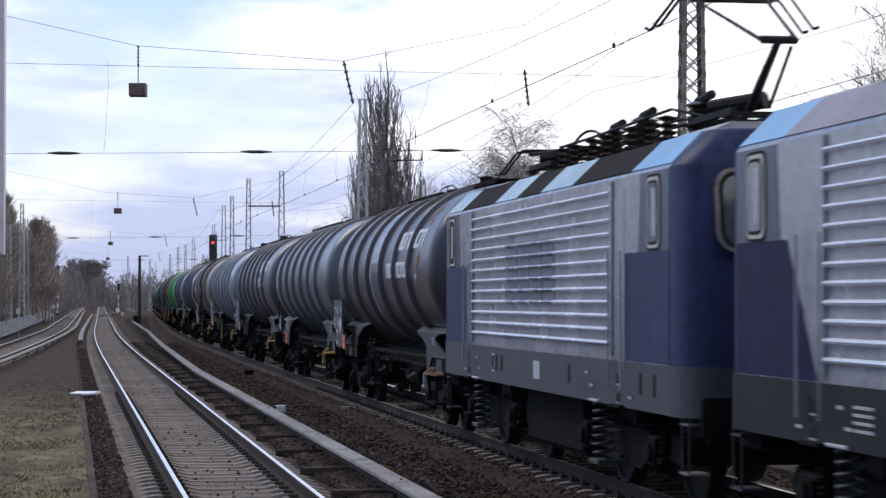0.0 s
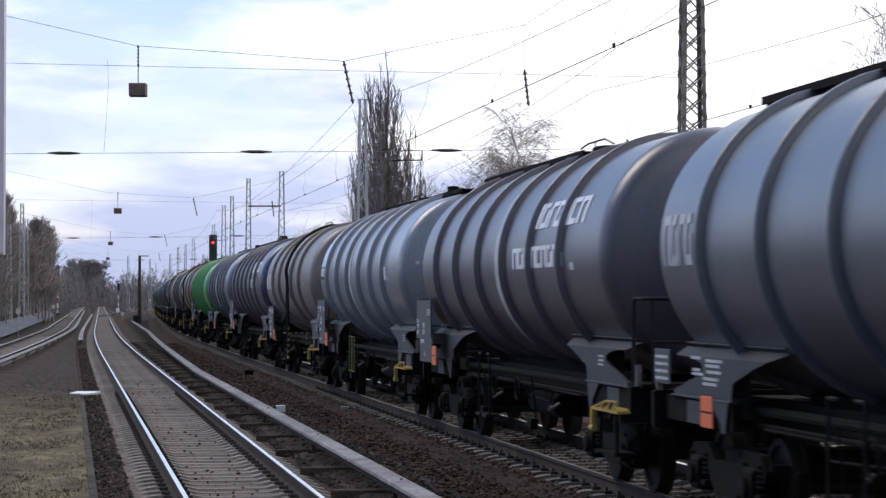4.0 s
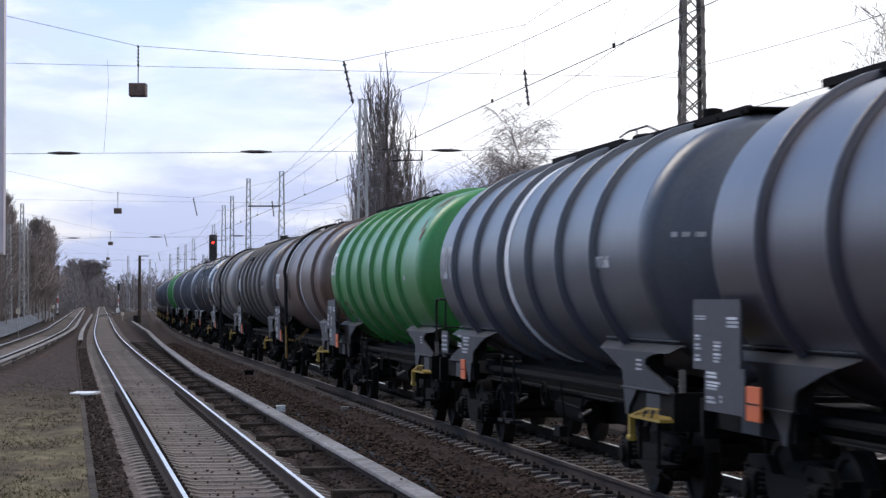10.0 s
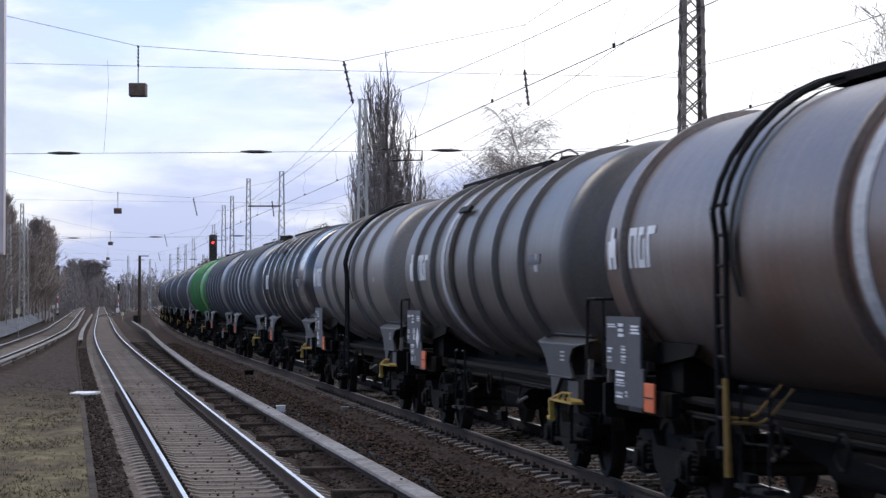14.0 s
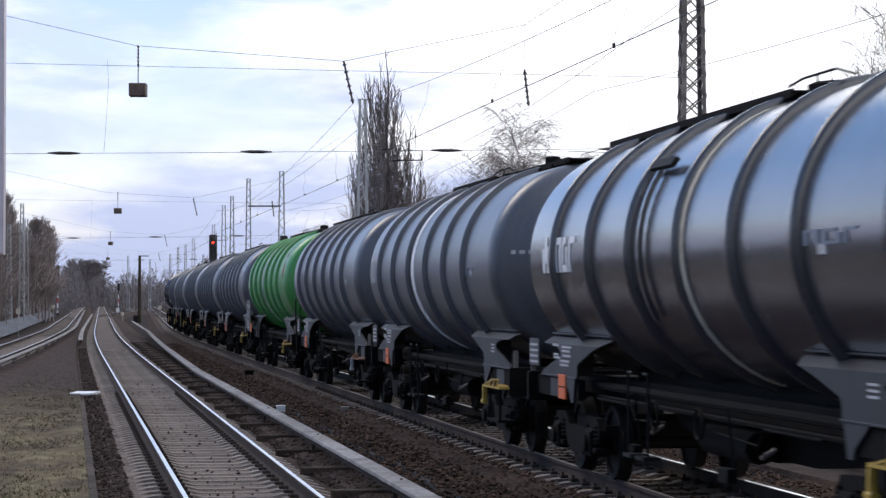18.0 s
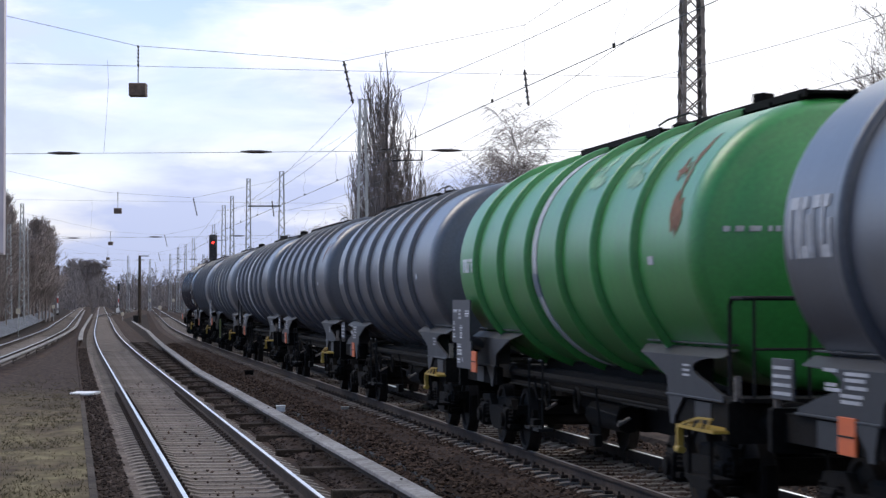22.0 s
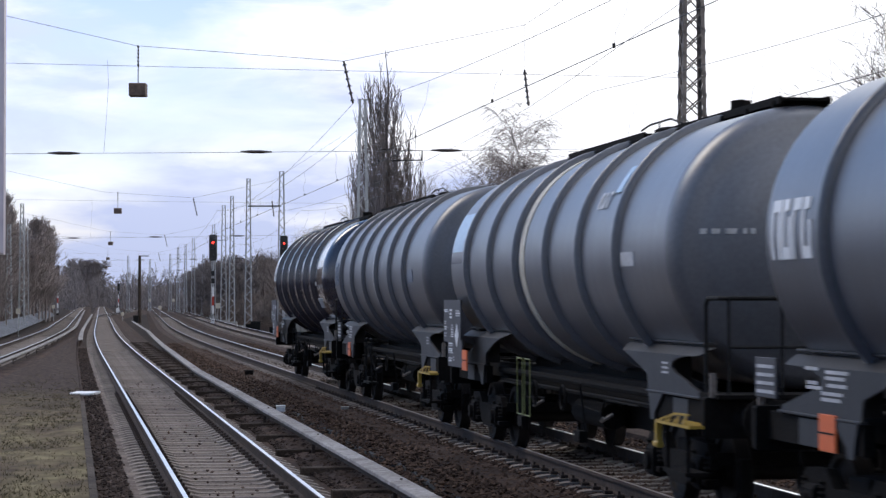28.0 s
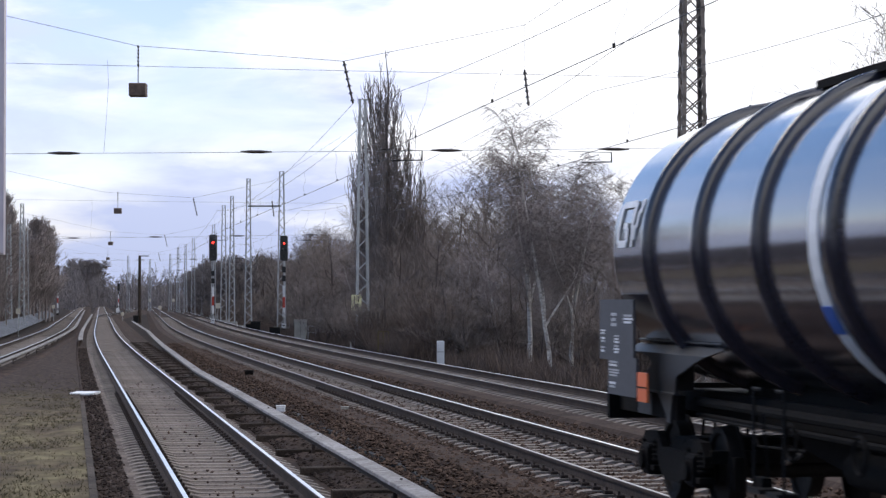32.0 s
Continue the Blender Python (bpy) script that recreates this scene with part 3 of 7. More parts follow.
def cross_span(y0, i):
    """Wires across all tracks: a sagging head wire, two taut span wires, insulators and steady arms."""
    def at(d, z):
        px, py = offset(x_freight, y0, d)
        return Vector((px, py, z))
    t = thing("cross_span", "flexible cross-span of wires and dark insulators over the tracks", "overhead wire", kind="structure")
    low_x = -10.8
    head = Geo()
    pts = [at(6.9, 11.2), at(3.05, 8.68), at(-1.22, 7.76), at(-6.0, 8.04), at(low_x - 5, 10.15)]
    head.path(pts, 0.0065, 5)
    part("head_wire", head, M_CABLE, t)
    g = Geo().path(sag(at(6.9, 7.5), at(low_x - 5, 7.66), 0.02, 4), 0.0055, 5)
    part("upper_span_wire", g, M_CABLE, t)
    g = Geo().path(sag(at(6.9, 5.83), at(low_x - 5, 5.44), 0.03, 4), 0.006, 5)
    part("lower_span_wire", g, M_CABLE, t)
    for d in (5.2, 1.2, -3.25, -7.62):
        zl = 5.83 - 0.39 * (6.9 - d) / 22.7 - 0.02
        part("strain_insulator", Geo().tube(at(d - 0.36, zl), at(d - 0.12, zl), 0.016, 8, 0.038, cap=False).tube(at(d - 0.12, zl), at(d + 0.12, zl), 0.038, 8, 0.038, cap=False).tube(at(d + 0.12, zl), at(d + 0.36, zl), 0.038, 8, 0.016, cap=False), M_INSUL, t, "dark ribbed insulator")
    for d0 in (0.0, 4.52):
        a, b = at(d0 + 0.0, 5.71), at(d0 + 0.62, 5.70)
        g = Geo()
        g.tube(at(d0 - 0.42, 5.72), b, 0.007, 6).tube(b, b - Vector((0, 0, 0.24)), 0.014, 6)
        g.tube(b - Vector((0, 0, 0.22)), at(d0 - 0.10, 5.40 + 0.06), 0.014, 6)
        part("steady_arm", g, M_BLACK, t)
    for d, zt, dd in ((-1.22, 7.76, 0.22), (3.05, 7.62, 0.1)):
        part("hanger_insulator", insulator(Geo(), at(d, zt), at(d + dd, 6.78), 0.06, 6), M_INSUL, t, "dark hanging insulator string")
    g = Geo().path([at(3.05, 8.68), at(3.05, 7.62)], 0.004, 4)
    part("hanger_wire", g, M_CABLE, t)
    if i < 2:
        g = Geo().path([at(-6.65, 7.7), at(-6.62, 7.2), at(-6.66, 6.5), at(-6.72, 5.6)], 0.004, 4)
        part("loose_dropper", g, M_CABLE, t)
    by_ = y0 - 0.95
    hang_box("small weathered slatted box hanging from the cross-span", x_urban(by_) + (-0.53, 0.38, 0.5)[min(i, 2)], by_, 8.05, 7.02)
    return t


for i, y in enumerate(SPANS):
    cross_span(y, i)

# feeder wires slanting across the sky between the masts
fw = thing("feeder_wires", "thin feeder wires slanting between the masts", "overhead wire", kind="structure")
ax, ay = offset(x_freight, 54.5, 3.12)
bx, by = offset(x_freight, 54.5, -1.0)
for pts in ([(x_freight(20) + 3.05, 20.0, 8.8), (ax, ay, 6.72), (x_freight(127) + 3.05, 127, 7.0)],
            [(bx, by, 6.78), (x_freight(127) + 0.4, 127, 7.0)]):
    g = Geo()
    for p, q in zip(pts[:-1], pts[1:]):
        g.path(sag(p, q, 0.15 if q[1] < 60 else 0.5, 8), 0.0055, 5)
    part("wire", g, M_WIRE, fw)


# ---- signals and trackside furniture ----
def light_signal(label, x, y, z0, h, lit=True, group="light signals", big=1.0):
    t = thing("light_signal", label, "railway signal", (x, y, z0), group)
    w = 0.52
    part("base", Geo().box(-0.2, 0.2, -0.2, 0.2, 0, 0.35, c=0.02), M_BLACK, t)
    zz = [1.3, 2.1, 3.0, 3.95]
    for k, (a, b) in enumerate(zip(zz[:-1], zz[1:])):
        part("post_band", Geo().box(-0.10, 0.10, -0.055, 0.055, a, b, c=0.01), M_RED if k == 1 else M_WHITE, t, "red painted mast board" if k == 1 else "white painted mast board")
    part("mast", Geo().tube((0, 0.12, 0), (0, 0.12, h - 0.2), 0.07, 8), M_GALV, t)
    part("name_plate", Geo().box(-0.17, 0.17, -0.12, -0.09, 0.42, 0.80), M_WHITE, t, "white plate with dark bars")
    part("plate_bar", Geo().box(-0.09, 0.09, -0.125, -0.121, 0.56, 0.66), M_BLACK, t)
    for k in range(2):
        part("relay_box", Geo().box(-0.16, 0.16, -0.12, 0.1, 4.3 + k * 0.75, 4.8 + k * 0.75, c=0.02), M_SIGNAL, t)
    k_ = big
    head = part("signal_head", Geo().prism([(-0.3 * k_, h - 1.75 * k_), (-0.22 * k_, h - 1.95 * k_), (0.22 * k_, h - 1.95 * k_), (0.3 * k_, h - 1.75 * k_), (0.3 * k_, h - 0.1), (0.2 * k_, h), (-0.2 * k_, h), (-0.3 * k_, h - 0.1)], -0.06, 0.06), M_SIGNAL, t, "black signal screen")
    for k, (dx, dz) in enumerate(((0, 0.6), (-0.14, 1.1), (0.14, 1.1), (0, 1.6))):
        dx, dz = dx * k_, dz * k_
        lens = Geo().lathe([(-0.07, 0.001), (-0.075, 0.085 * k_)], "y", 12, (dx, 0, h - dz))
        part("lamp", lens, M_LAMP if k == 0 and lit else M_GLASS, head, "glowing red lamp" if k == 0 and lit else "unlit dark lamp")
        hood = Geo().lathe([(-0.06, 0.12 * k_), (-0.28, 0.11 * k_)], "y", 10, (dx, 0, h - dz), a0=0, a1=180)
        part("hood", hood, M_SIGNAL, head)
    return t


light_signal("black light signal showing red on a red and white mast", -22.85, 233.0, -0.4, 9.15, big=1.33)
light_signal("black light signal showing red beside a lattice mast", -13.3, 196.0, -0.5, 8.12, big=1.08)
light_signal("distant dark signal beside the second suburban track", -68.0, 414.0, -0.4, 8.8, False)
light_signal("distant dark signal beyond the points", -83.0, 600.0, -0.4, 7.0, False)

t = thing("timber_pole", "dark wooden pole beside the points", "pole", (-37.9, 293.0, -0.6))
part("pole", Geo().tube((0, 0, 0), (0, 0, 8.4), 0.24, 10, 0.16), M_WOOD_SLEEPER, t)
part("cross_arm", Geo().box(-0.1, 1.1, -0.06, 0.06, 8.3, 8.42), M_WOOD_SLEEPER, t)
part("stub_box", Geo().box(-0.75, -0.15, -0.3, 0.3, 0, 0.95, c=0.05), M_BLACK, t, "dark box at the foot")

t = thing("mast_sign", "cream number board fixed to the lattice mast", "sign", (-4.66, 126.3, 1.65))
part("board", Geo().box(-0.27, 0.27, -0.03, 0.0, 0, 0.86, c=0.008), M_SIGNBOARD, t)


def text_mesh(words, size):
    """Letters of the built-in font as a flat mesh that faces -y, centred on its origin."""
    cu = bpy.data.curves.new("lettering", "FONT")
    cu.body, cu.size, cu.align_x, cu.extrude = words, size, "CENTER", 0.003
    ob = bpy.data.objects.new("lettering", cu)
    me = bpy.data.meshes.new_from_object(ob)
    bpy.data.objects.remove(ob)
    me.transform(Matrix.Rotation(math.pi / 2, 4, "X"))
    me.materials.clear()
    me.materials.append(M_BLACK)
    return me


part("lettering", text_mesh("11", 0.44), None, t, "black number on the board", at=(0, -0.034, 0.48))
part("lettering", text_mesh("8", 0.44), None, t, "black number on the board", at=(0.04, -0.034, 0.08))

t = thing("marker_post", "white concrete marker post beside the outer track", "post", (-0.1, 99.0, -0.6))
part("post", Geo().box(-0.16, 0.16, -0.08, 0.08, 0, 1.1, c=0.02), M_WHITE, t)
part("band", Geo().box(-0.165, 0.165, -0.085, 0.085, 0.62, 0.66), M_FADED, t)

t = thing("marker_post", "short white post beside the far points", "post", (-60.6, 437.0, -0.6))
part("post", Geo().box(-0.28, 0.28, -0.1, 0.1, 0, 1.25, c=0.03), M_WHITE, t)
part("cap", Geo().box(-0.3, 0.3, -0.12, 0.12, 1.25, 1.32, c=0.02), M_WHITE, t)

t = thing("relay_cabinet", "grey-beige metal trackside relay cabinet", "cabinet", (-10.2, 168.0, -0.6))
part("body", Geo().box(-0.42, 0.42, -0.3, 0.3, 0.1, 1.35, c=0.02), M_CABINET, t)
part("roof", Geo().prism([(-0.5, 1.35), (0.5, 1.35), (0.42, 1.45), (-0.42, 1.45)], -0.36, 0.36), M_CABINET, t)
part("plinth", Geo().box(-0.45, 0.45, -0.32, 0.32, 0, 0.1), M_CONCRETE, t)
part("door_gap", Geo().box(-0.01, 0.01, -0.305, -0.301, 0.15, 1.3), M_BLACK, t)


def railing(label, x, y, w, h, mat):
    t = thing("railing", label, "railing", (x, y, -0.6), "low trackside railings")
    for k in range(3):
        part("post", Geo().tube((-w / 2 + k * w / 2, 0, 0), (-w / 2 + k * w / 2, 0, h), 0.035, 6), mat, t)
    for z in (h, h * 0.55):
        part("rail", Geo().tube((-w / 2, 0, z), (w / 2, 0, z), 0.028, 6), mat, t)
    return t


railing("low grey steel railing beside the cabinet", -9.0, 166.0, 1.1, 1.0, M_GALV)
railing("low rusty steel railing at the edge of the wood", -1.9, 113.0, 1.3, 0.85, M_GALV_OLD)
railing("dull ochre steel railing at the edge of the wood", -2.9, 114.0, 0.5, 1.3, M_OCHRE)
for x, y, s in ((-12.6, 176.0, 1.0), (-16.4, 200.0, 1.0), (-15.9, 199.0, 1.3)):
    t = thing("trackside_box", "small dark trackside box", "box", (x, y, -0.6), "trackside boxes")
    part("body", Geo().box(-0.4, 0.4, -0.3, 0.3, 0, 0.75 * s, c=0.04), M_BLACK, t)
    part("lid", Geo().box(-0.43, 0.43, -0.33, 0.33, 0.75 * s, 0.8 * s, c=0.015), M_UNDER, t)
for x, y, z, s in ((-41.0, 300.0, 0.3, 0.35), (-21.3, 222.0, 1.5, 0.42), (-36.2, 300.0, 1.1, 0.4), (-33.5, 185.0, 1.2, 0.35), (-46.5, 280, 1.3, .35), (-13.6, 208, .7, .3), (-54, 470, 2.0, .5), (-60, 480, 2.0, .5)):
    t = thing("marker_board", "small pale marker board on a post", "sign", (x, y, -0.6), "marker boards")
    part("post", Geo().tube((0, 0.03, 0), (0, 0.03, z + 0.9), 0.03, 6), M_GALV, t)
    part("board", Geo().box(-s / 2, s / 2, -0.02, 0.01, z + 0.55, z + 0.55 + s * 1.2, c=0.005), M_CREAM, t)

# a balise box and marker beside the freight track
for x, y, w, mat, lab in ((-3.64, 52.7, 0.19, M_WHITE, "small pale metal box beside the conductor rail"), (-2.2, 52.6, 0.16, M_CABINET, "small beige marker block in the ballast"), (-6.36, 77.0, 0.27, M_UNDER, "dark track magnet beside the freight track")):
    t = thing("ballast_box", lab, "box", (x, y, -0.3), "small boxes in the ballast")
    part("body", Geo().box(-w / 2, w / 2, -w / 2, w / 2, 0, w * 0.7, c=w * 0.12), mat, t)
    part("lid", Geo().box(-w * 0.56, w * 0.56, -w * 0.56, w * 0.56, w * 0.7, w * 0.82, c=w * 0.04), mat, t)
t = thing("ground_sign", "white board lying flat beside the suburban track", "sign", (-9.25, 60.6, -0.16))
part("board", Geo().box(-0.3, 0.3, -0.55, 0.75, -0.06, 0.0, c=0.01), M_WHITE, t)

# ---- the turf at the platform's end and its kerb ----
def patch(name, label, fx, prof_of_y, ys, mat, category):
    g = Geo()
    vs, fs = [], []
    n = None
    for y in ys:
        row = prof_of_y(y)
        n = len(row)
        for d, z in row:
            px, py = offset(fx, y, d)
            vs.append((px, py, z + (0.05 * noise.noise((px * 0.9, py * 0.5, 0)) if 0 < row.index((d, z)) < n - 1 else 0)))
    for j in range(len(ys) - 1):
        for i in range(n - 1):
            fs.append((j * n + i, j * n + i + 1, (j + 1) * n + i + 1, (j + 1) * n + i))
    g.add(vs, fs)
    ob = part(name, g, mat, None, smooth=60)
    return tagged(ob, label, category, kind="structure")


turf = patch("turf", "worn winter turf between the suburban tracks", x_urban,
             lambda y: [(-1.78 - (x_urban(y) - x_urban_left(y) - 3.0) * (1 - i / 14), -0.19) for i in range(15)],
             [8 + 1.0 * i for i in range(70)] + [80 + 4.0 * i for i in range(32)], M_GRASS_SOIL, "grass")
kerb = thing("platform_kerb", "row of narrow grimy concrete edging slabs along the turf", "kerb", kind="structure")
y = 12.0
while y < 55:
    g = Geo()
    sweep(g, x_urban, [y, y + 1.96], [(-1.80, -0.5), (-1.70, -0.5), (-1.70, -0.175), (-1.80, -0.165)])
    part("edging_slab", g, M_KERB, kerb)
    y += 2.0

t = thing("black_cable", "thick black cable lying in the ballast", "cable", kind="stuff")
part("cable", Geo().path([(*offset(x_urban, 24 + 1.0 * k, 2.95 + 0.06 * math.sin(k * 0.7)), -0.36) for k in range(30)], 0.055, 8), M_BLACK, t)

# low wall of pale precast slabs beside the left track
t = thing("low_wall", "low bluish-white precast slab wall beside the suburban track", "wall", kind="structure")
y = 92.0
while y < 420:
    g = Geo()
    st = 2.5 if y < 240 else 6.0
    sweep(g, x_urban_left, [y, y + st - 0.06], [(-4.9, -0.62), (-3.6, -0.45), (-3.75, -0.35), (-4.75, 0.42), (-4.9, 0.42)])
    part("slab", g, M_PALE, t)
    y += st

# platform furniture cut by the view's edge
t = thing("platform_sign", "pale grey sign panel on a post at the platform", "sign", (-1.54, 8.2, -0.6))
part("panel", Geo().box(-0.30, 0.006, -0.02, 0.02, 2.97, 6.2, c=0.006), M_PANEL, t)
part("post", Geo().tube((-0.13, 0.06, 0.45), (-0.13, 0.06, 6.2), 0.04, 8), M_GALV, t)


# ---- the train ----
def tank_paint(name, colour, rough=0.42, streak=0.35, coat=0.8, var=0.22, second=None):
    return material(name, colour, rough, 0.0, var, 0.55, 22.0, 0.06, streak=streak, coat=coat, second=second)


P_MAUVE = tank_paint("mauve_grey_tank_paint", (0.060, 0.049, 0.064), 0.42, 0.25)
P_PLUM = tank_paint("dark_plum_grey_tank_paint", (0.056, 0.043, 0.054), 0.40, 0.3, coat=0.4)
# navy stands in for the dark reflection on a leading tank end
P_NOSE_REFLECT = tank_paint("navy_tank_end_reflection", (0.026, 0.028, 0.070), 0.36, 0.2, coat=0.5)
P_ICE = tank_paint("pale_blue_grey_tank_paint", (0.190, 0.205, 0.235), 0.36, 0.2)
P_STEEL = tank_paint("blue_grey_tank_paint", (0.078, 0.084, 0.102), 0.42, 0.2)
P_NAVY = tank_paint("navy_panel_paint", (0.020, 0.025, 0.062), 0.28, 0.3)
P_SLATE = tank_paint("glossy_slate_tank_paint", (0.058, 0.056, 0.064), 0.24, 0.2, coat=1.0)
P_BROWN = tank_paint("brown_grey_tank_paint", (0.185, 0.150, 0.130), 0.46, 0.35, coat=0.4)
P_DARKBR = tank_paint("dark_brown_grey_tank_paint", (0.120, 0.101, 0.089), 0.44, 0.35, coat=0.4)
P_RUSTY = tank_paint("rust_veiled_brown_tank_paint", (0.170, 0.140, 0.124), 0.40, 0.35, coat=0.3, var=0.4, second=(0.120, 0.060, 0.038))
P_GREY = tank_paint("plain_grey_tank_paint", (0.125, 0.127, 0.140), 0.42, 0.25)
P_DIM = tank_paint("dim_grey_tank_paint", (0.090, 0.090, 0.101), 0.45, 0.25)
P_GREEN = tank_paint("green_tank_paint", (0.034, 0.262, 0.048), 0.44, 0.15, coat=0.7, second=(0.029, 0.220, 0.036))
P_GLOSS = tank_paint("glossy_violet_black_tank_paint", (0.036, 0.033, 0.046), 0.13, 0.05, coat=1.0)
P_WARM = tank_paint("warm_grey_tank_paint", (0.205, 0.178, 0.158), 0.44, 0.25, coat=0.35)
P_HOOP = tank_paint("deep_blue_hoop_paint", (0.020, 0.032, 0.105), 0.32, 0.2)
M_PANELBLUE = material("slate_blue_panel_paint", (0.17, 0.20, 0.25), 0.4, 0, 0.2, 2.0, 14.0)
P_SADDLE2 = material("dark_saddle_paint", (0.030, 0.028, 0.028), 0.5, 0, 0.3, 1.4, 18.0, 0.1, streak=0.3)
P_SADDLE = material("grey_saddle_paint", (0.022, 0.022, 0.025), 0.5, 0, 0.3, 1.4, 18.0, 0.1, streak=0.3)
M_PALEBLUE = material("pale_blue_panel_paint", (0.46, 0.60, 0.74), 0.4, 0, 0.2, 2.0, 14.0)
# paler green for the ragged islands on the upper barrel
M_PALEGREEN = material("pale_green_patch", (0.24, 0.42, 0.25), 0.6, 0, 0.4, 2.0, 14.0)
M_RUST = material("rust_stain", (0.24, 0.115, 0.06), 0.8, 0, 0.4, 2.0, 14.0)
M_BOARD = material("dark_grey_data_board", (0.062, 0.060, 0.066), 0.6, 0, 0.25, 2.0, 18.0)
M_STRIPE = material("black_yellow_tread", (0.30, 0.18, 0.03), 0.6, 0, 0.3, 4.0, 20.0)

R_TANK, Z_TANK, R_WHEEL = 1.46, 2.76, 0.46


def arc_plate(geo, x0, x1, a0, a1, r, t=0.006, n=10, mi=0):
    """A plate laid on the tank's skin; angles in degrees from the camera's side upwards."""
    vs, fs = [], []
    for x in (x0, x1):
        for i in range(n + 1):
            a = radians(a0 + (a1 - a0) * i / n)
            for rr in (r - 0.004, r + t):
                vs.append((x, -rr * math.cos(a), Z_TANK + rr * math.sin(a)))
    k = 2 * (n + 1)
    for i in range(n):
        o = 2 * i
        fs += [(o, o + 2, k + o + 2, k + o), (o + 1, k + o + 1, k + o + 3, o + 3), (o, o + 1, o + 3, o + 2), (k + o, k + o + 2, k + o + 3, k + o + 1)]
    fs += [(0, k, k + 1, 1), (2 * n, 2 * n + 1, k + 2 * n + 1, k + 2 * n)]
    return geo.add(vs, fs, mi)


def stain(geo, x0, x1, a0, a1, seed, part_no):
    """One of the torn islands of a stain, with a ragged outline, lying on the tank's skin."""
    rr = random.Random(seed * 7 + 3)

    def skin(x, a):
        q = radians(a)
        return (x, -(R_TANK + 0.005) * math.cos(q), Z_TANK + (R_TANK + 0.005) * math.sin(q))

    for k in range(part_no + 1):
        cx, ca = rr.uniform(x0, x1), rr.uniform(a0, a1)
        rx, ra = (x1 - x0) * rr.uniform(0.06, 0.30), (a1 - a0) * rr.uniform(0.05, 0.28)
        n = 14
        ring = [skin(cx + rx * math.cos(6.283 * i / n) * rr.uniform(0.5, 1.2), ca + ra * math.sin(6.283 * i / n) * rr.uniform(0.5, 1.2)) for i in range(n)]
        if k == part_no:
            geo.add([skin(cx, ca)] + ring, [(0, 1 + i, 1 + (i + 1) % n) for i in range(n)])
    return geo


def wheelset_mesh(r):
    g = Geo()
    for s in (-1, 1):
        y = s * 0.75
        g.lathe([(y - 0.065 * s, r - 0.06), (y - 0.065 * s, r + 0.0), (y + 0.07 * s, r - 0.008), (y + 0.07 * s, r - 0.07), (y + 0.03 * s, r - 0.09), (y + 0.02 * s, 0.16),
                 (y + 0.09 * s, 0.14), (y + 0.09 * s, 0.0)], "y", 24)
        g.lathe([(y - 0.095 * s, r - 0.05), (y - 0.095 * s, r + 0.028), (y - 0.065 * s, r + 0.028), (y - 0.065 * s, r - 0.06), (y - 0.03 * s, 0.16), (y - 0.09 * s, 0.1)], "y", 24)
        for k in range(4):   # holes read as dark studs on the web
            a = k * math.pi / 2
            g.box(-0.03, 0.03, y + 0.03, y + 0.05, r * 0.45, r * 0.62, m=Matrix.Rotation(a, 4, "Y"))
    g.tube((0, -0.7, 0), (0, 0.7, 0), 0.085, 12)
    return g.mesh("wheelset", M_WHEEL, 40)


def side_frame_mesh():
    """Side frame of a freight bogie, bowed over the axle boxes."""
    poly = [(-1.32, 0.62), (-1.18, 0.76), (-0.62, 0.78), (-0.42, 0.62), (0.42, 0.62), (0.62, 0.78), (1.18, 0.76), (1.32, 0.62),
            (1.28, 0.50), (1.12, 0.60), (0.72, 0.60), (0.50, 0.36), (0.30, 0.28), (-0.30, 0.28), (-0.50, 0.36), (-0.72, 0.60), (-1.12, 0.60), (-1.28, 0.50)]
    n = len(poly)
    vs = [(p[0], -0.05, p[1]) for p in poly] + [(p[0], 0.05, p[1]) for p in poly]
    fs = [(i, (i + 1) % n, n + (i + 1) % n, n + i) for i in range(n)]
    for b in (0, n):
        fs += [tuple(b + i for i in q) for q in ((0, 1, 16, 17), (1, 2, 15, 16), (2, 3, 14, 15), (3, 4, 11, 12, 13, 14), (4, 5, 10, 11), (5, 6, 9, 10), (6, 7, 8, 9))]
    return Geo().add(vs, fs).mesh("side_frame", M_UNDER)


def bolster_mesh():
    return Geo().box(-0.25, 0.25, -1.0, 1.0, 0.45, 0.75, c=0.03).box(-1.32, 1.32, -0.12, 0.12, 0.56, 0.68, c=0.01).mesh("bogie", M_UNDER)


def end_beam_mesh():
    return Geo().box(-0.05, 0.05, -1.0, 1.0, 0.55, 0.68, c=0.01).mesh("end_beam", M_UNDER)


def brake_block_mesh():
    return Geo().box(-0.05, 0.05, -0.05, 0.05, 0.28, 0.62, c=0.01).mesh("brake_block", M_UNDER)


def axle_box_mesh():
    g = Geo()
    g.box(-0.16, 0.16, -0.12, 0.12, -0.17, 0.17, c=0.04)
    g.lathe([(-0.12, 0.11), (-0.17, 0.10), (-0.18, 0.0)], "y", 12)
    for x in (-0.24, 0.24):
        for k in range(5):
            g.lathe([(-0.1 + k * 0.05, 0.055), (-0.075 + k * 0.05, 0.075), (-0.055 + k * 0.05, 0.055)], "z", 8, (x, -0.02, 0.08))
    g.box(-0.32, 0.32, -0.09, 0.07, -0.12, -0.06, c=0.01)
    return g.mesh("axle_box", M_UNDER, 40)


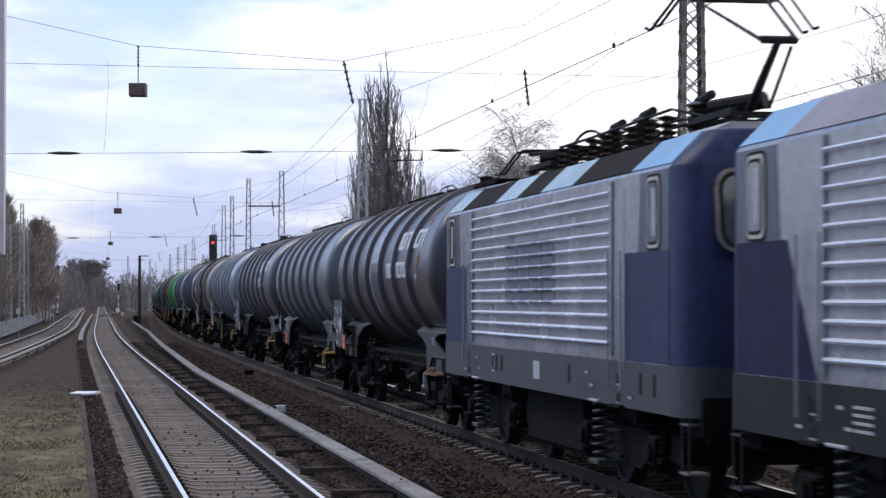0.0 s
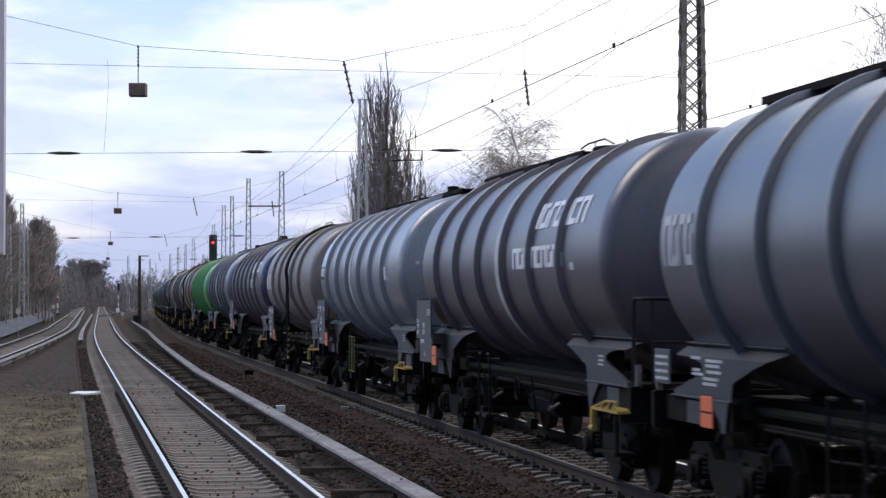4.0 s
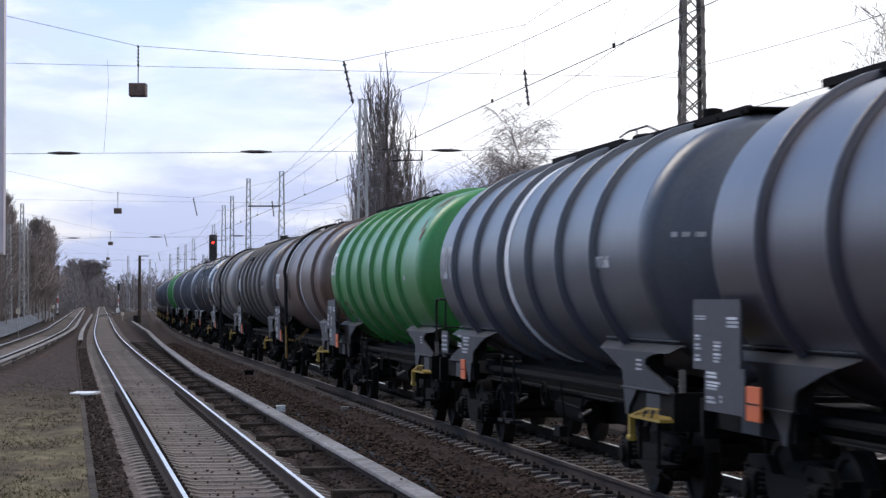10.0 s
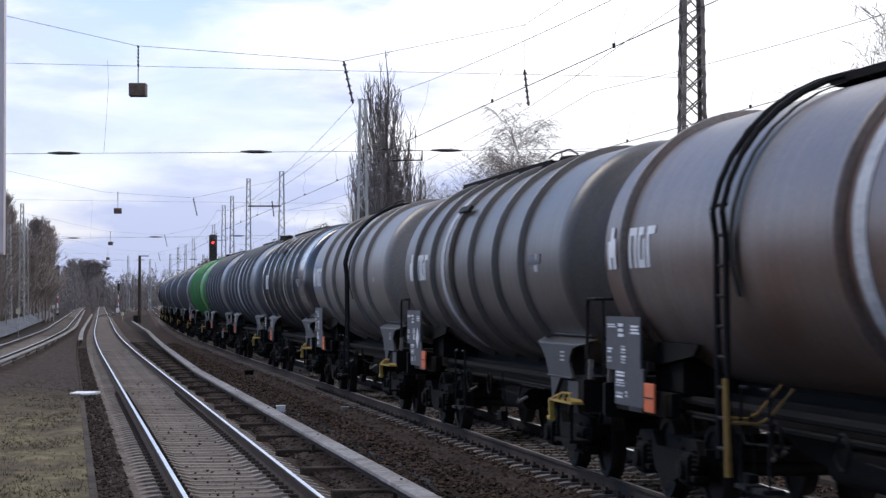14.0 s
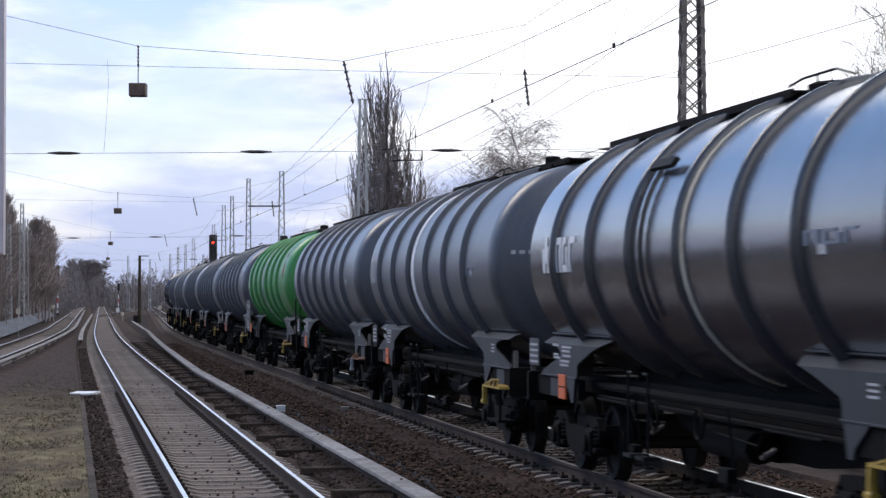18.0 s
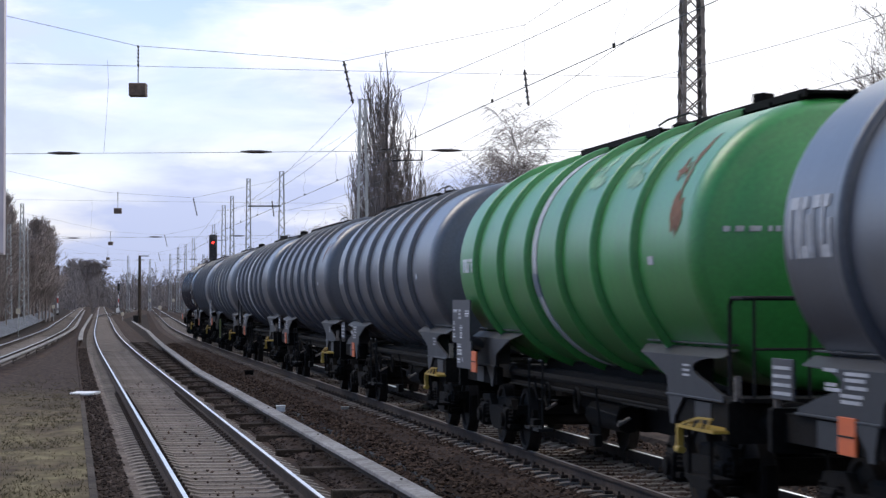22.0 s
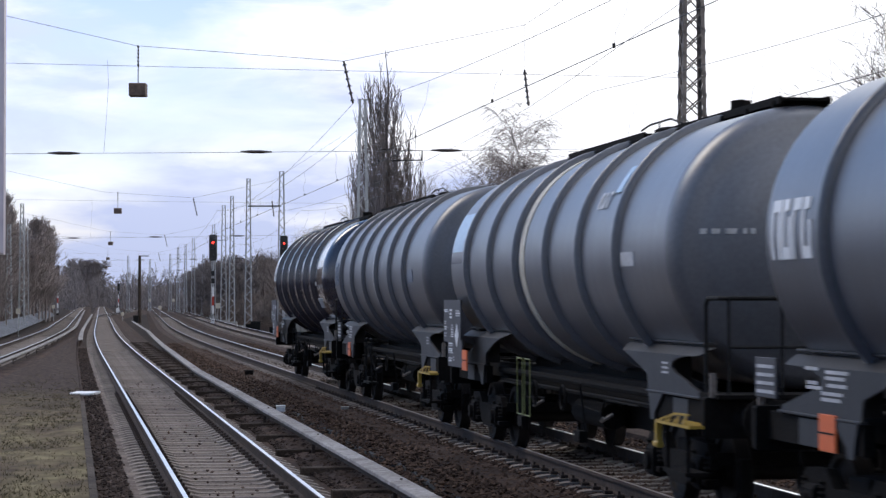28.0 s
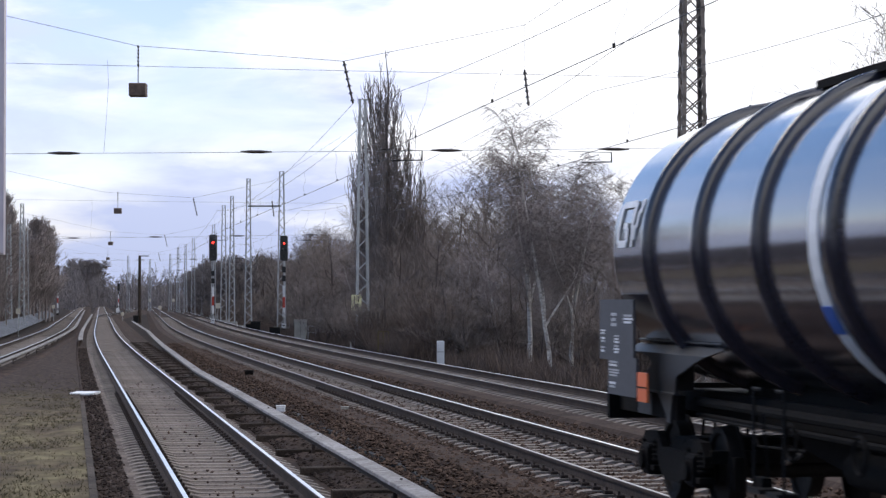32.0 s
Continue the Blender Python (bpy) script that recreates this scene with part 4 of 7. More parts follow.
def buffer_mesh():
    g = Geo().lathe([(0, 0.0), (0, 0.14), (0.04, 0.15), (0.07, 0.105), (0.36, 0.10), (0.36, 0.075), (0.56, 0.075), (0.58, 0.20), (0.60, 0.225), (0.625, 0.22), (0.635, 0.0)], "x", 18)
    return g.mesh("buffer", M_UNDER, 40)


def hook_mesh():
    g = Geo().box(0, 0.32, -0.04, 0.04, -0.06, 0.06, c=0.01).tube((0.30, 0, 0.06), (0.42, 0, -0.02), 0.045, 8).tube((0.42, 0, -0.02), (0.36, 0, -0.12), 0.035, 8)
    for s in (-1, 1):
        g.tube((0.30, s * 0.07, -0.02), (0.44, s * 0.07, -0.42), 0.022, 6)
    g.tube((0.44, -0.09, -0.42), (0.44, 0.09, -0.42), 0.03, 6)
    return g.mesh("coupling", M_UNDER, 40)


WHEELSET_ME, FRAME_ME, BOX_ME, BLOCK_ME, BUFFER_ME, HOOK_ME = (wheelset_mesh(R_WHEEL), side_frame_mesh(), axle_box_mesh(), brake_block_mesh(), buffer_mesh(), hook_mesh())
BOLSTER_ME, BEAM_ME = bolster_mesh(), end_beam_mesh()
WHEELS = []        # every wagon wheelset, turned in motions()


def bogie(parent, x):
    b = part("bogie", BOLSTER_ME, None, parent, "dark grimy freight bogie", at=(x, 0, 0))
    for s in (-1, 1):
        part("side_frame", FRAME_ME, None, b, at=(0, s * 1.02, 0))
        part("end_beam", BEAM_ME, None, b, at=(s * 1.28, 0, 0))
    for ax in (-0.95, 0.95):
        w = part("wheelset", WHEELSET_ME, None, b, "steel wheelset")
        w.matrix_parent_inverse = Matrix.Translation((ax, 0, 0))
        w.location = (0, 0, R_WHEEL)
        WHEELS.append(w)
        for s in (-1, 1):
            part("axle_box", BOX_ME, None, b, at=Matrix.Translation((ax, s * 1.02, R_WHEEL)) @ Matrix.Rotation(0 if s < 0 else math.pi, 4, "Z"))
    for bx in (-0.42, 0.42, -1.42, 1.42):
        part("brake_block", BLOCK_ME, None, b, at=(bx, -0.75, 0))
    return b


def skirt_mesh():
    """Shallow pointed skirt plate under the tank on a dark bolster, for the -y side."""
    g = Geo().prism([(-1.35, 1.76), (1.65, 1.76), (1.60, 1.66), (1.05, 1.55), (0.2, 1.52), (-1.15, 1.64)], -1.13, -1.09, "y")
    return g.box(-0.45, 0.75, -1.05, -0.2, 1.22, 1.62, c=0.02).box(-0.5, 0.8, -1.19, -1.1, 0.98, 1.23, c=0.01).mesh("saddle", M_UNDER)


def saddle_mesh(hollow):
    """Cradle plate for the -y side, +x outwards: a shelf bent off the tank, a waisted plate, a solebar lip and a pointed foot."""
    if hollow:
        edge = [(1.735, -1.72, 1.78, 1.06), (1.715, -1.74, 1.80, 1.09), (1.655, -1.54, 1.74, 1.19), (1.648, -1.50, 1.66, 1.20), (1.635, -1.42, 1.18, 1.20), (1.61, -1.28, 0.92, 1.20),
                (1.58, -1.10, 0.76, 1.20), (1.54, -0.92, 0.70, 1.20), (1.50, -0.74, 0.72, 1.20), (1.46, -0.56, 0.84, 1.20), (1.43, -0.42, 1.02, 1.20), (1.40, -0.36, 1.22, 1.20),
                (1.34, -0.34, 1.52, 1.20), (1.29, -0.33, 1.80, 1.20), (1.235, -0.32, 1.84, 1.20)]
    else:
        edge = [(1.735, -1.30, 1.70, 1.06), (1.715, -1.32, 1.72, 1.09), (1.665, -1.22, 1.60, 1.19), (1.645, -1.14, 1.30, 1.20), (1.60, -0.98, 1.02, 1.20), (1.52, -0.80, 0.88, 1.20),
                (1.44, -0.66, 0.84, 1.20), (1.36, -0.56, 0.90, 1.20), (1.30, -0.50, 0.98, 1.20), (1.235, -0.46, 1.06, 1.20)]
    vs, fs, n = [], [], 5
    for z, a, b, y in edge:
        for k in range(n):
            x = a + (b - a) * k / (n - 1)
            vs += [(x, -y - 0.014, z), (x, -y + 0.02, z)]
    w = 2 * n
    for j in range(len(edge) - 1):
        for k in range(n - 1):
            o = j * w + k * 2
            fs += [(o, o + 2, o + w + 2, o + w), (o + 1, o + w + 1, o + w + 3, o + 3)]
        o = j * w
        fs += [(o, o + w, o + w + 1, o + 1), (o + w - 2, o + w - 1, o + 2 * w - 1, o + 2 * w - 2)]
    k = (len(edge) - 1) * w
    for q in range(n - 1):
        fs += [(2 * q, 2 * q + 1, 2 * q + 3, 2 * q + 2), (k + 2 * q, k + 2 * q + 2, k + 2 * q + 3, k + 2 * q + 1)]
    g = Geo().add(vs, fs)
    # weld seam under the tank, rolled lip of the solebar, pointed foot
    g.box(-1.66 if hollow else -1.26, 1.72 if hollow else 1.64, -1.10, -1.03, 1.765, 1.785, c=0.004)
    g.box(-0.34 if hollow else -0.46, 1.86 if hollow else 1.08, -1.235, -1.17, 1.222, 1.245, c=0.004)
    g.prism([(-0.26, 1.22), (0.36, 1.22), (0.02, 1.02), (-0.02, 0.93), (-0.16, 0.93), (-0.18, 1.02)], -1.228, -1.204, "y")
    # stiffening ribs behind the plate
    for x in (-0.1, 0.5):
        g.box(x, x + 0.02, -1.19, -0.95, 1.26, 1.62)
    return g.mesh("saddle", P_SADDLE if hollow else P_SADDLE2)


SADDLE_ME, SADDLE2_ME, SKIRT_ME = saddle_mesh(True), saddle_mesh(False), skirt_mesh()


def walkway_mesh(l0, l1, hw):
    """Grating on cross-bearers, with an upturned edge and a drooped end, over the tank's crown."""
    g = Geo()
    z = Z_TANK + R_TANK + 0.04
    g.box(l0, l1, -hw, hw, z, z + 0.03)
    for y in (-hw - 0.015, hw - 0.015):
        g.box(l0, l1, y, y + 0.03, z - 0.035, z + 0.045)
    k = l0 + 0.15
    while k < l1:
        g.box(k - 0.03, k + 0.03, -hw, hw, z - 0.06, z)
        g.box(k - 0.03, k + 0.03, -0.30, -0.24, z - 0.16, z)
        g.box(k - 0.03, k + 0.03, 0.24, 0.30, z - 0.16, z)
        k += 0.98
    return g.mesh("walkway", M_UNDER)


def tank_wagon(spec):
    """One bogie tank wagon; +x is the way it runs, the camera sees its -y side."""
    ln, paint, label = spec["len"], spec["paint"], spec["label"]
    XR, XB = -6.83, -7.10                  # rear end of the barrel, and of the fittings round it
    XF = XR + spec.get("barrel", 13.6)
    w = thing("tank_wagon", label, "tank wagon", group="tank wagons of the train")
    barrel = part("tank_barrel", Geo().lathe([(XR + (XF - XR) * i / 6, R_TANK) for i in range(7)], "x", 64, (0, 0, Z_TANK)), paint, w, spec.get("tank_label", ""), smooth=30)
    for s, x in ((-1, XR), (1, XF)):
        prof = [(x + s * 0.26 * math.sin(radians(a)), R_TANK - 0.002 - 0.26 * (1 - math.cos(radians(a)))) for a in range(0, 64, 9)]
        prof += [(x + s * (2.80 * math.cos(radians(a)) - 2.27), max(0.001, 2.80 * math.sin(radians(a)))) for a in (26, 23, 20, 16, 12, 8, 4, 0)]
        part("tank_end", Geo().lathe(prof, "x", 64, (0, 0, Z_TANK)), spec.get("nose", paint) if s > 0 else paint, w, "dished tank end", smooth=60)
    for rx in spec.get("rings", RINGS):
        x = XR + rx
        g = Geo().lathe([(x - 0.055, R_TANK - 0.004), (x - 0.052, R_TANK + 0.066), (x - 0.034, R_TANK + 0.084), (x + 0.034, R_TANK + 0.084), (x + 0.052, R_TANK + 0.066), (x + 0.055, R_TANK - 0.004)], "x", 56, (0, 0, Z_TANK))
        part("stiffening_ring", g, paint, w, smooth=50)
    # thin shell that carries the navy reflection back over the barrel
    if "nose" in spec:
        part("reflection_course", Geo().lathe([(XF - 1.62, R_TANK - 0.003), (XF - 1.62, R_TANK + 0.003), (XF - 0.8, R_TANK + 0.003), (XF, R_TANK + 0.001)], "x", 64, (0, 0, Z_TANK)), spec["nose"], w, "end course coloured navy for its dark reflection", smooth=30)
    if "band" in spec:
        bx, bw, bm = spec["band"]
        x = XR + bx
        part("painted_band", Geo().lathe([(x - bw / 2, R_TANK - 0.003), (x - bw / 2, R_TANK + 0.012), (x + bw / 2, R_TANK + 0.012), (x + bw / 2, R_TANK - 0.003)], "x", 48, (0, 0, Z_TANK)), bm, w, "painted hoop round the tank")
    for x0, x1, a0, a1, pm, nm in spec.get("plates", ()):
        if nm in ("rust_stain", "pale_patch"):
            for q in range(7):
                part(nm, stain(Geo(), XR + x0, XR + x1, a0, a1, spec["seed"], q), pm, barrel, "patchy rust stain" if nm == "rust_stain" else "ragged pale green patch")
        else:
            part(nm, arc_plate(Geo(), XR + x0, XR + x1, a0, a1, R_TANK + (0.014 if nm in ("blue_label", "emblem_bar", "pale_rim") or (nm == "lettering_bar" and "dark_panel" in [q[5] for q in spec["plates"]]) else 0.004)), pm, barrel)
    if "strap" in spec:
        x = XR + spec["strap"]
        g = Geo()
        for dx in (-0.16, 0.16):
            pts = [(x + dx, -(R_TANK + 0.12) * math.cos(radians(a)), Z_TANK + (R_TANK + 0.12) * math.sin(radians(a))) for a in range(0, 81, 10)]
            g.path([(x + dx, -1.5, 0.75), (x + dx, -1.52, Z_TANK)] + pts[1:], 0.035, 6)
        lad = part("side_ladder", g, M_BLACK, w, "black steel side ladder")
        for k in range(9):
            z = 0.85 + k * 0.28
            part("rung", Geo().tube((x - 0.16, -1.51, z), (x + 0.16, -1.51, z), 0.018, 6), M_BLACK, lad)
        foot = spec.get("ladder_foot")
        if foot == "ochre":
            part("stile_foot", Geo().tube((x + 0.16, -1.50, 0.60), (x + 0.16, -1.52, 1.50), 0.036, 8), M_DULLYELLOW, lad, "dull yellow foot of the ladder")
            for dx, z in ((0.16, 1.10), (-0.2, 1.13)):
                part("curved_handrail", Geo().path([(x + dx, -1.50, z), (x + dx, -1.22, z - 0.02), (x + dx, -1.12, z + 0.03), (x + dx, -0.88, z + 0.30)], 0.014, 6), M_DULLYELLOW, lad, "dull yellow curved handrail")
        elif foot == "striped":
            for k in range(11):
                part("stripe", Geo().tube((x + 0.16, -1.50, 0.60 + 0.08 * k), (x + 0.16, -1.50, 0.68 + 0.08 * k), 0.034, 8), M_BLACK if k % 2 else M_LEMON, lad)
                part("stripe", Geo().tube((x + 0.16, -1.64 + 0.08 * k, 1.31), (x + 0.16, -1.56 + 0.08 * k, 1.31), 0.015, 6), M_BLACK if k % 2 else M_LEMON, lad)
            part("drop_bar", Geo().tube((x + 0.16, -0.98, 1.12), (x + 0.16, -0.98, 1.31), 0.018, 6), M_LEMON, lad)
        part("strap_plate", arc_plate(Geo(), x + 0.22, x + 0.34, -20, 85, R_TANK + 0.05), M_BLACK, w)
    if "bracket" in spec:
        x = XR + spec["bracket"]
        part("drip_bracket", arc_plate(Geo(), x - 0.45, x + 0.5, 33, 37, R_TANK + 0.06, 0.05), M_BLACK, w)
        part("overflow_pipe", arc_plate(Geo(), x - 0.12, x - 0.05, -30, 33, R_TANK + 0.03, 0.05), spec["paint"], w)
    # walkway on top, manhole and handrails
    zt = Z_TANK + R_TANK
    style = spec.get("top", "long")
    lo_, hi_ = {"long": (0.3, 8.25), "split": (4.2, 8.7), "short": (5.0, 7.8)}[style]
    part("walkway", walkway_mesh(XB + lo_, XB + hi_, 0.38), None, w, "dark steel grating walkway")
    rail = Geo().path([(XB + hi_, -0.42, zt + 0.10), (XB + hi_ + 0.45, -0.42, zt + 0.14), (XB + hi_ + 1.45, -0.42, zt + 0.14), (XB + hi_ + 2.0, -0.42, zt + 0.04)], 0.013, 6)
    rail.tube((XB + hi_ + 0.9, -0.42, zt + 0.14), (XB + hi_ + 0.9, -0.42, zt - 0.06), 0.011, 6)
    part("top_handrail", rail, M_BLACK, w)
    if style == "split":
        part("walkway", walkway_mesh(XB + 9.75, XB + 14.0, 0.26), None, w, "dark steel grating walkway")
        part("valve_cap", Geo().lathe([(zt + 0.1, 0.12), (zt + 0.2, 0.12), (zt + 0.22, 0.0)], "z", 12, (XB + 12.0, -0.1, 0)), M_UNDER, w)
    part("manhole", Geo().lathe([(zt - 0.06, 0.36), (zt + 0.08, 0.36), (zt + 0.11, 0.30), (zt + 0.12, 0.0)], "z", 18, (XB + hi_ + 0.45, 0, 0)), M_UNDER, w, smooth=40)
    # sills, headstocks
    half = ln / 2 - 0.62
    plain = bool(spec.get("plain"))
    for y in (-0.62, 0.62):
        part("side_sill", Geo().box(-half, half, y - 0.07, y + 0.07, 1.0, 1.24, c=0.01), M_UNDER, w, "dark steel side sill")
    part("centre_sill", Geo().box(-half, half, -0.25, 0.25, 0.98, 1.2, c=0.01), M_UNDER, w, "dark steel centre sill")
    for s in (-1, 1):
        part("headstock", Geo().box(s * half - 0.06, s * half + 0.06, -1.32, 1.32, 0.86, 1.26, c=0.02), M_UNDER, w)
        for y in (-0.875, 0.875):
            part("buffer", BUFFER_ME, None, w, at=Matrix.Translation((s * (half + 0.02), y, 1.06)) @ Matrix.Rotation(0 if s > 0 else math.pi, 4, "Z"))
        part("coupling", HOOK_ME, None, w, at=Matrix.Translation((s * (half + 0.05), 0, 1.04)) @ Matrix.Rotation(0 if s > 0 else math.pi, 4, "Z"))
        for side in (1, -1):
            part("saddle", SADDLE_ME if not plain else (SADDLE2_ME if s > 0 else SKIRT_ME), None, w, "grey hollowed saddle plate" if not plain else ("dark trapezoid saddle plate" if s > 0 else "shallow dark saddle skirt"), at=Matrix.Translation((s * 5.42, 0, 0)) @ Matrix.Diagonal((s, side, 1, 1)))
            a, b = sorted((s * 5.10, s * (half - 0.06)))
            y0, y1 = sorted((side * 1.10, side * 1.195))
            part("solebar", Geo().box(a, b, y0, y1, 0.96, 1.218, c=0.008), M_UNDER, w, "short dark solebar at the wagon's end")
            a, b = sorted((s * 6.15, s * 6.75))
            y0, y1 = sorted((side * 1.196, side * 1.206))
            part("corner_sheet", Geo().box(a, b, y0, y1, 0.97, 1.20), P_SADDLE, w)
        bogie(w, s * (half - 1.93))
    # belly: heating pipes, valve box, brake cylinder, drain
    g = Geo().tube((-1.2, -0.55, 0.72), (0.6, -0.55, 0.72), 0.17, 10)
    part("brake_cylinder", g, M_UNDER, w, smooth=40)
    # two added dark masses close the view below the tank, as shade would
    part("belly_filler", Geo().box(-5.0, 5.0, -0.45, 0.45, 1.12, 1.36, c=0.04), M_UNDER, w)
    part("underside_filler", Geo().prism([(-4.2, 0.95), (4.2, 0.95), (3.4, 0.72), (1.6, 0.58), (-2.2, 0.58), (-3.6, 0.74)], -0.28, 0.28, "y"), M_UNDER, w)
    part("valve_chest", Geo().box(-0.3, 0.35, -0.35, 0.35, 0.55, 1.45, c=0.05), M_UNDER, w)
    for y in (-1.18, 1.18):
        part("side_pipe", Geo().tube((-5.2, y * 0.8, 1.16), (5.2, y * 0.8, 1.16), 0.05, 8).tube((-5.2, y * 0.8, 1.02), (5.2, y * 0.8, 1.02), 0.03, 6), M_UNDER, w, smooth=40)
    for x, dx in ((-1.75, 0.22), (-0.85, -0.22)):
        if spec.get("pale_rail"):
            g = Geo().path([(x, -1.36, 0.66), (x, -1.36, 1.42), (x + 1.7 * dx, -1.36, 1.42), (x + 1.7 * dx, -1.36, 0.66), (x, -1.36, 0.66)], 0.008, 6)
        else:
            g = Geo().path([(x, -1.36, 0.5), (x, -1.36, 1.42), (x + dx, -1.36, 1.42)], 0.018, 6).box(min(x, x + 1.6 * dx), max(x, x + 1.6 * dx), -1.42, -1.22, 0.50, 0.54)
        part("discharge_handrail", g, M_LIME if spec.get("pale_rail") else M_BLACK, w)
    for x in (-1.8, 1.9):
        g = Geo().tube((x, -1.2, 0.55), (x + 0.12, -1.3, 1.2), 0.014, 6)
        part("brake_lever", g, M_BLACK, w)
        part("lever_box", Geo().box(x - 0.16, x + 0.16, -1.32, -1.22, 0.48, 0.62, c=0.01), M_UNDER, w)
    for s in (-1, 1):
        hx = s * (half + 0.06)
        for y in (-0.42, 0.42):
            part("brake_hose", Geo().path([(hx, y, 0.98), (hx + s * 0.16, y, 0.84), (hx + s * 0.24, y, 0.62), (hx + s * 0.2, y, 0.46)], 0.022, 6), M_UNDER, w)
        part("lamp_iron", Geo().box(hx - 0.02, hx + 0.02, -1.26, -1.2, 1.26, 1.5), M_GALV_OLD, w)
        part("air_pipe", Geo().path([(s * 1.0, -1.12, 0.9), (s * 2.4, -1.12, 0.86), (s * 2.6, -1.12, 1.02), (s * 4.3, -1.12, 1.02)], 0.014, 6), M_UNDER, w)
        part("handbrake_wheel", Geo().lathe([(-1.30, 0.15), (-1.28, 0.175), (-1.26, 0.15), (-1.28, 0.125), (-1.30, 0.15)], "y", 16, (s * 0.9, 0, 0.98)), M_UNDER, w, smooth=40)
    # end of the wagon that leads: shunter's step of open treads with a hooked hanger, and a foot iron
    st = spec.get("step", M_STRIPE)
    h0 = half - 1.30
    step = part("shunters_step", Geo().box(h0, h0 + 1.35, -1.47, -1.20, 0.955, 0.985), M_YELLOW if st is M_STRIPE else st, w, "yellow and black open step" if st is M_STRIPE else "rusty steel step")
    for k in range(6):
        part("tread", Geo().prism([(h0 + 0.25 + 0.17 * k, 0.985), (h0 + 0.30 + 0.17 * k, 0.985), (h0 + 0.50 + 0.15 * k, 1.04 + 0.008 * k), (h0 + 0.45 + 0.15 * k, 1.04 + 0.008 * k)], -1.47, -1.455), (M_YELLOW if k % 2 else M_BLACK) if st is M_STRIPE else st, step)
    part("edge", Geo().prism([(h0 + 0.2, 0.985), (h0 + 0.8, 1.07), (h0 + 1.3, 1.08), (h0 + 1.3, 1.10), (h0 + 0.78, 1.09), (h0 + 0.16, 1.0)], -1.472, -1.45), M_YELLOW if st is M_STRIPE else st, step)
    hang = Geo().box(h0 + 0.02, h0 + 0.09, -1.48, -1.42, 0.76, 0.97, c=0.01).box(h0 - 0.03, h0 + 0.12, -1.49, -1.41, 0.70, 0.77, c=0.02)
    part("hanger", hang, M_YELLOW if st is M_STRIPE else M_GALV, step)
    g = Geo()
    for x in (h0 + 0.25, h0 + 1.05):
        g.tube((x, -1.40, 0.5), (x, -1.40, 0.95), 0.022, 6)
    g.box(h0 + 0.2, h0 + 1.1, -1.44, -1.2, 0.47, 0.51)
    part("foot_step", g, M_UNDER, w)
    # small bright fittings and stencilled lines on the leading saddle
    for q in range(3):
        part("stencil", Geo().box(5.72, 5.98, -1.2185, -1.2145, 1.44 + 0.05 * q, 1.462 + 0.05 * q), M_FADED, w)
    for x in (-1.2, 2.9):
        part("air_cock", Geo().tube((x, -1.1, 0.86), (x + 0.05, -1.25, 0.78), 0.02, 6).tube((x + 0.05, -1.25, 0.78), (x + 0.2, -1.26, 0.84), 0.012, 6), M_GALV_OLD, w)
    if spec.get("board"):
        # end platform rail at the leading end, data board and labels near the rear
        rail = Geo().path([(half - 0.45, -1.16, 1.28), (half - 0.45, -1.16, 2.16), (half - 0.38, -1.16, 2.23), (half + 0.06, -1.16, 2.23), (half + 0.13, -1.09, 2.23),
                           (half + 0.13, 1.09, 2.23), (half + 0.06, 1.16, 2.23), (half - 0.38, 1.16, 2.23), (half - 0.45, 1.16, 2.16), (half - 0.45, 1.16, 1.28)], 0.022, 8)
        for y in (-1.09, -0.55, 0.0, 0.55, 1.09):
            rail.tube((half + 0.13, y, 1.28), (half + 0.13, y, 2.23), 0.018, 6)
        rail.tube((half + 0.13, -1.09, 1.75), (half + 0.13, 1.09, 1.75), 0.014, 6)
        part("end_rail", rail, M_BLACK, w, "dark tubular end railing", smooth=50)
        part("end_platform", Geo().box(half - 0.5, half + 0.20, -1.22, 1.22, 1.25, 1.29), M_UNDER, w)
        bx, by, bz = (XB - 0.13, -1.36, 1.05) if plain else (XB - 0.38, -1.475, 1.17)
        bd = part("data_board", Geo().prism([(bx, bz + (0.98 if plain else 1.05)), (bx + 1.62, bz + (0.98 if plain else 1.05)), (bx + 1.62, bz + 0.42), (bx + 1.75, bz + 0.42), (bx + 1.75, bz), (bx + 0.42, bz), (bx + 0.42, bz + 0.38), (bx, bz + 0.38)], by, by + 0.025), M_BOARD, w, "dark grey data board with pale labels")
        rr = random.Random(spec["seed"])
        lay = ((0.08, 0.93, 0.40, 0.05), (0.6, 0.82, 0.26, 0.17), (1.2, 0.86, 0.42, 0.11), (0.08, 0.72, 0.22, 0.06), (0.08, 0.62, 0.22, 0.07), (0.08, 0.5, 0.22, 0.08), (0.75, 0.62, 0.24, 0.10), (0.75, 0.5, 0.24, 0.10), (0.5, 0.34, 0.42, 0.07), (0.5, 0.22, 0.46, 0.09), (0.5, 0.08, 0.34, 0.08), (0.96, 0.1, 0.08, 0.08))
        for lx, lz, lw, lh in lay:
            if rr.random() < 0.85:
                nl = 2 if lh < 0.09 else 3
                for q in range(nl):
                    part("label", Geo().box(bx + lx, bx + lx + lw * rr.uniform(0.75, 1.0), by - 0.007, by - 0.002, bz + lz * 0.92 + lh * q / nl, bz + lz * 0.92 + lh * (q + 0.62) / nl), M_WHITE if rr.random() < 0.5 else M_FADED, bd)
        if spec["seed"] in (0, 9, 18):
            part("diamond_label", Geo().box(-0.13, 0.13, -0.003, 0.003, -0.13, 0.13), M_WHITE, bd, "white diamond label", at=Matrix.Translation((bx + 1.30, by - 0.006, bz + 0.49)) @ Matrix.Rotation(math.pi / 4, 4, "Y"))
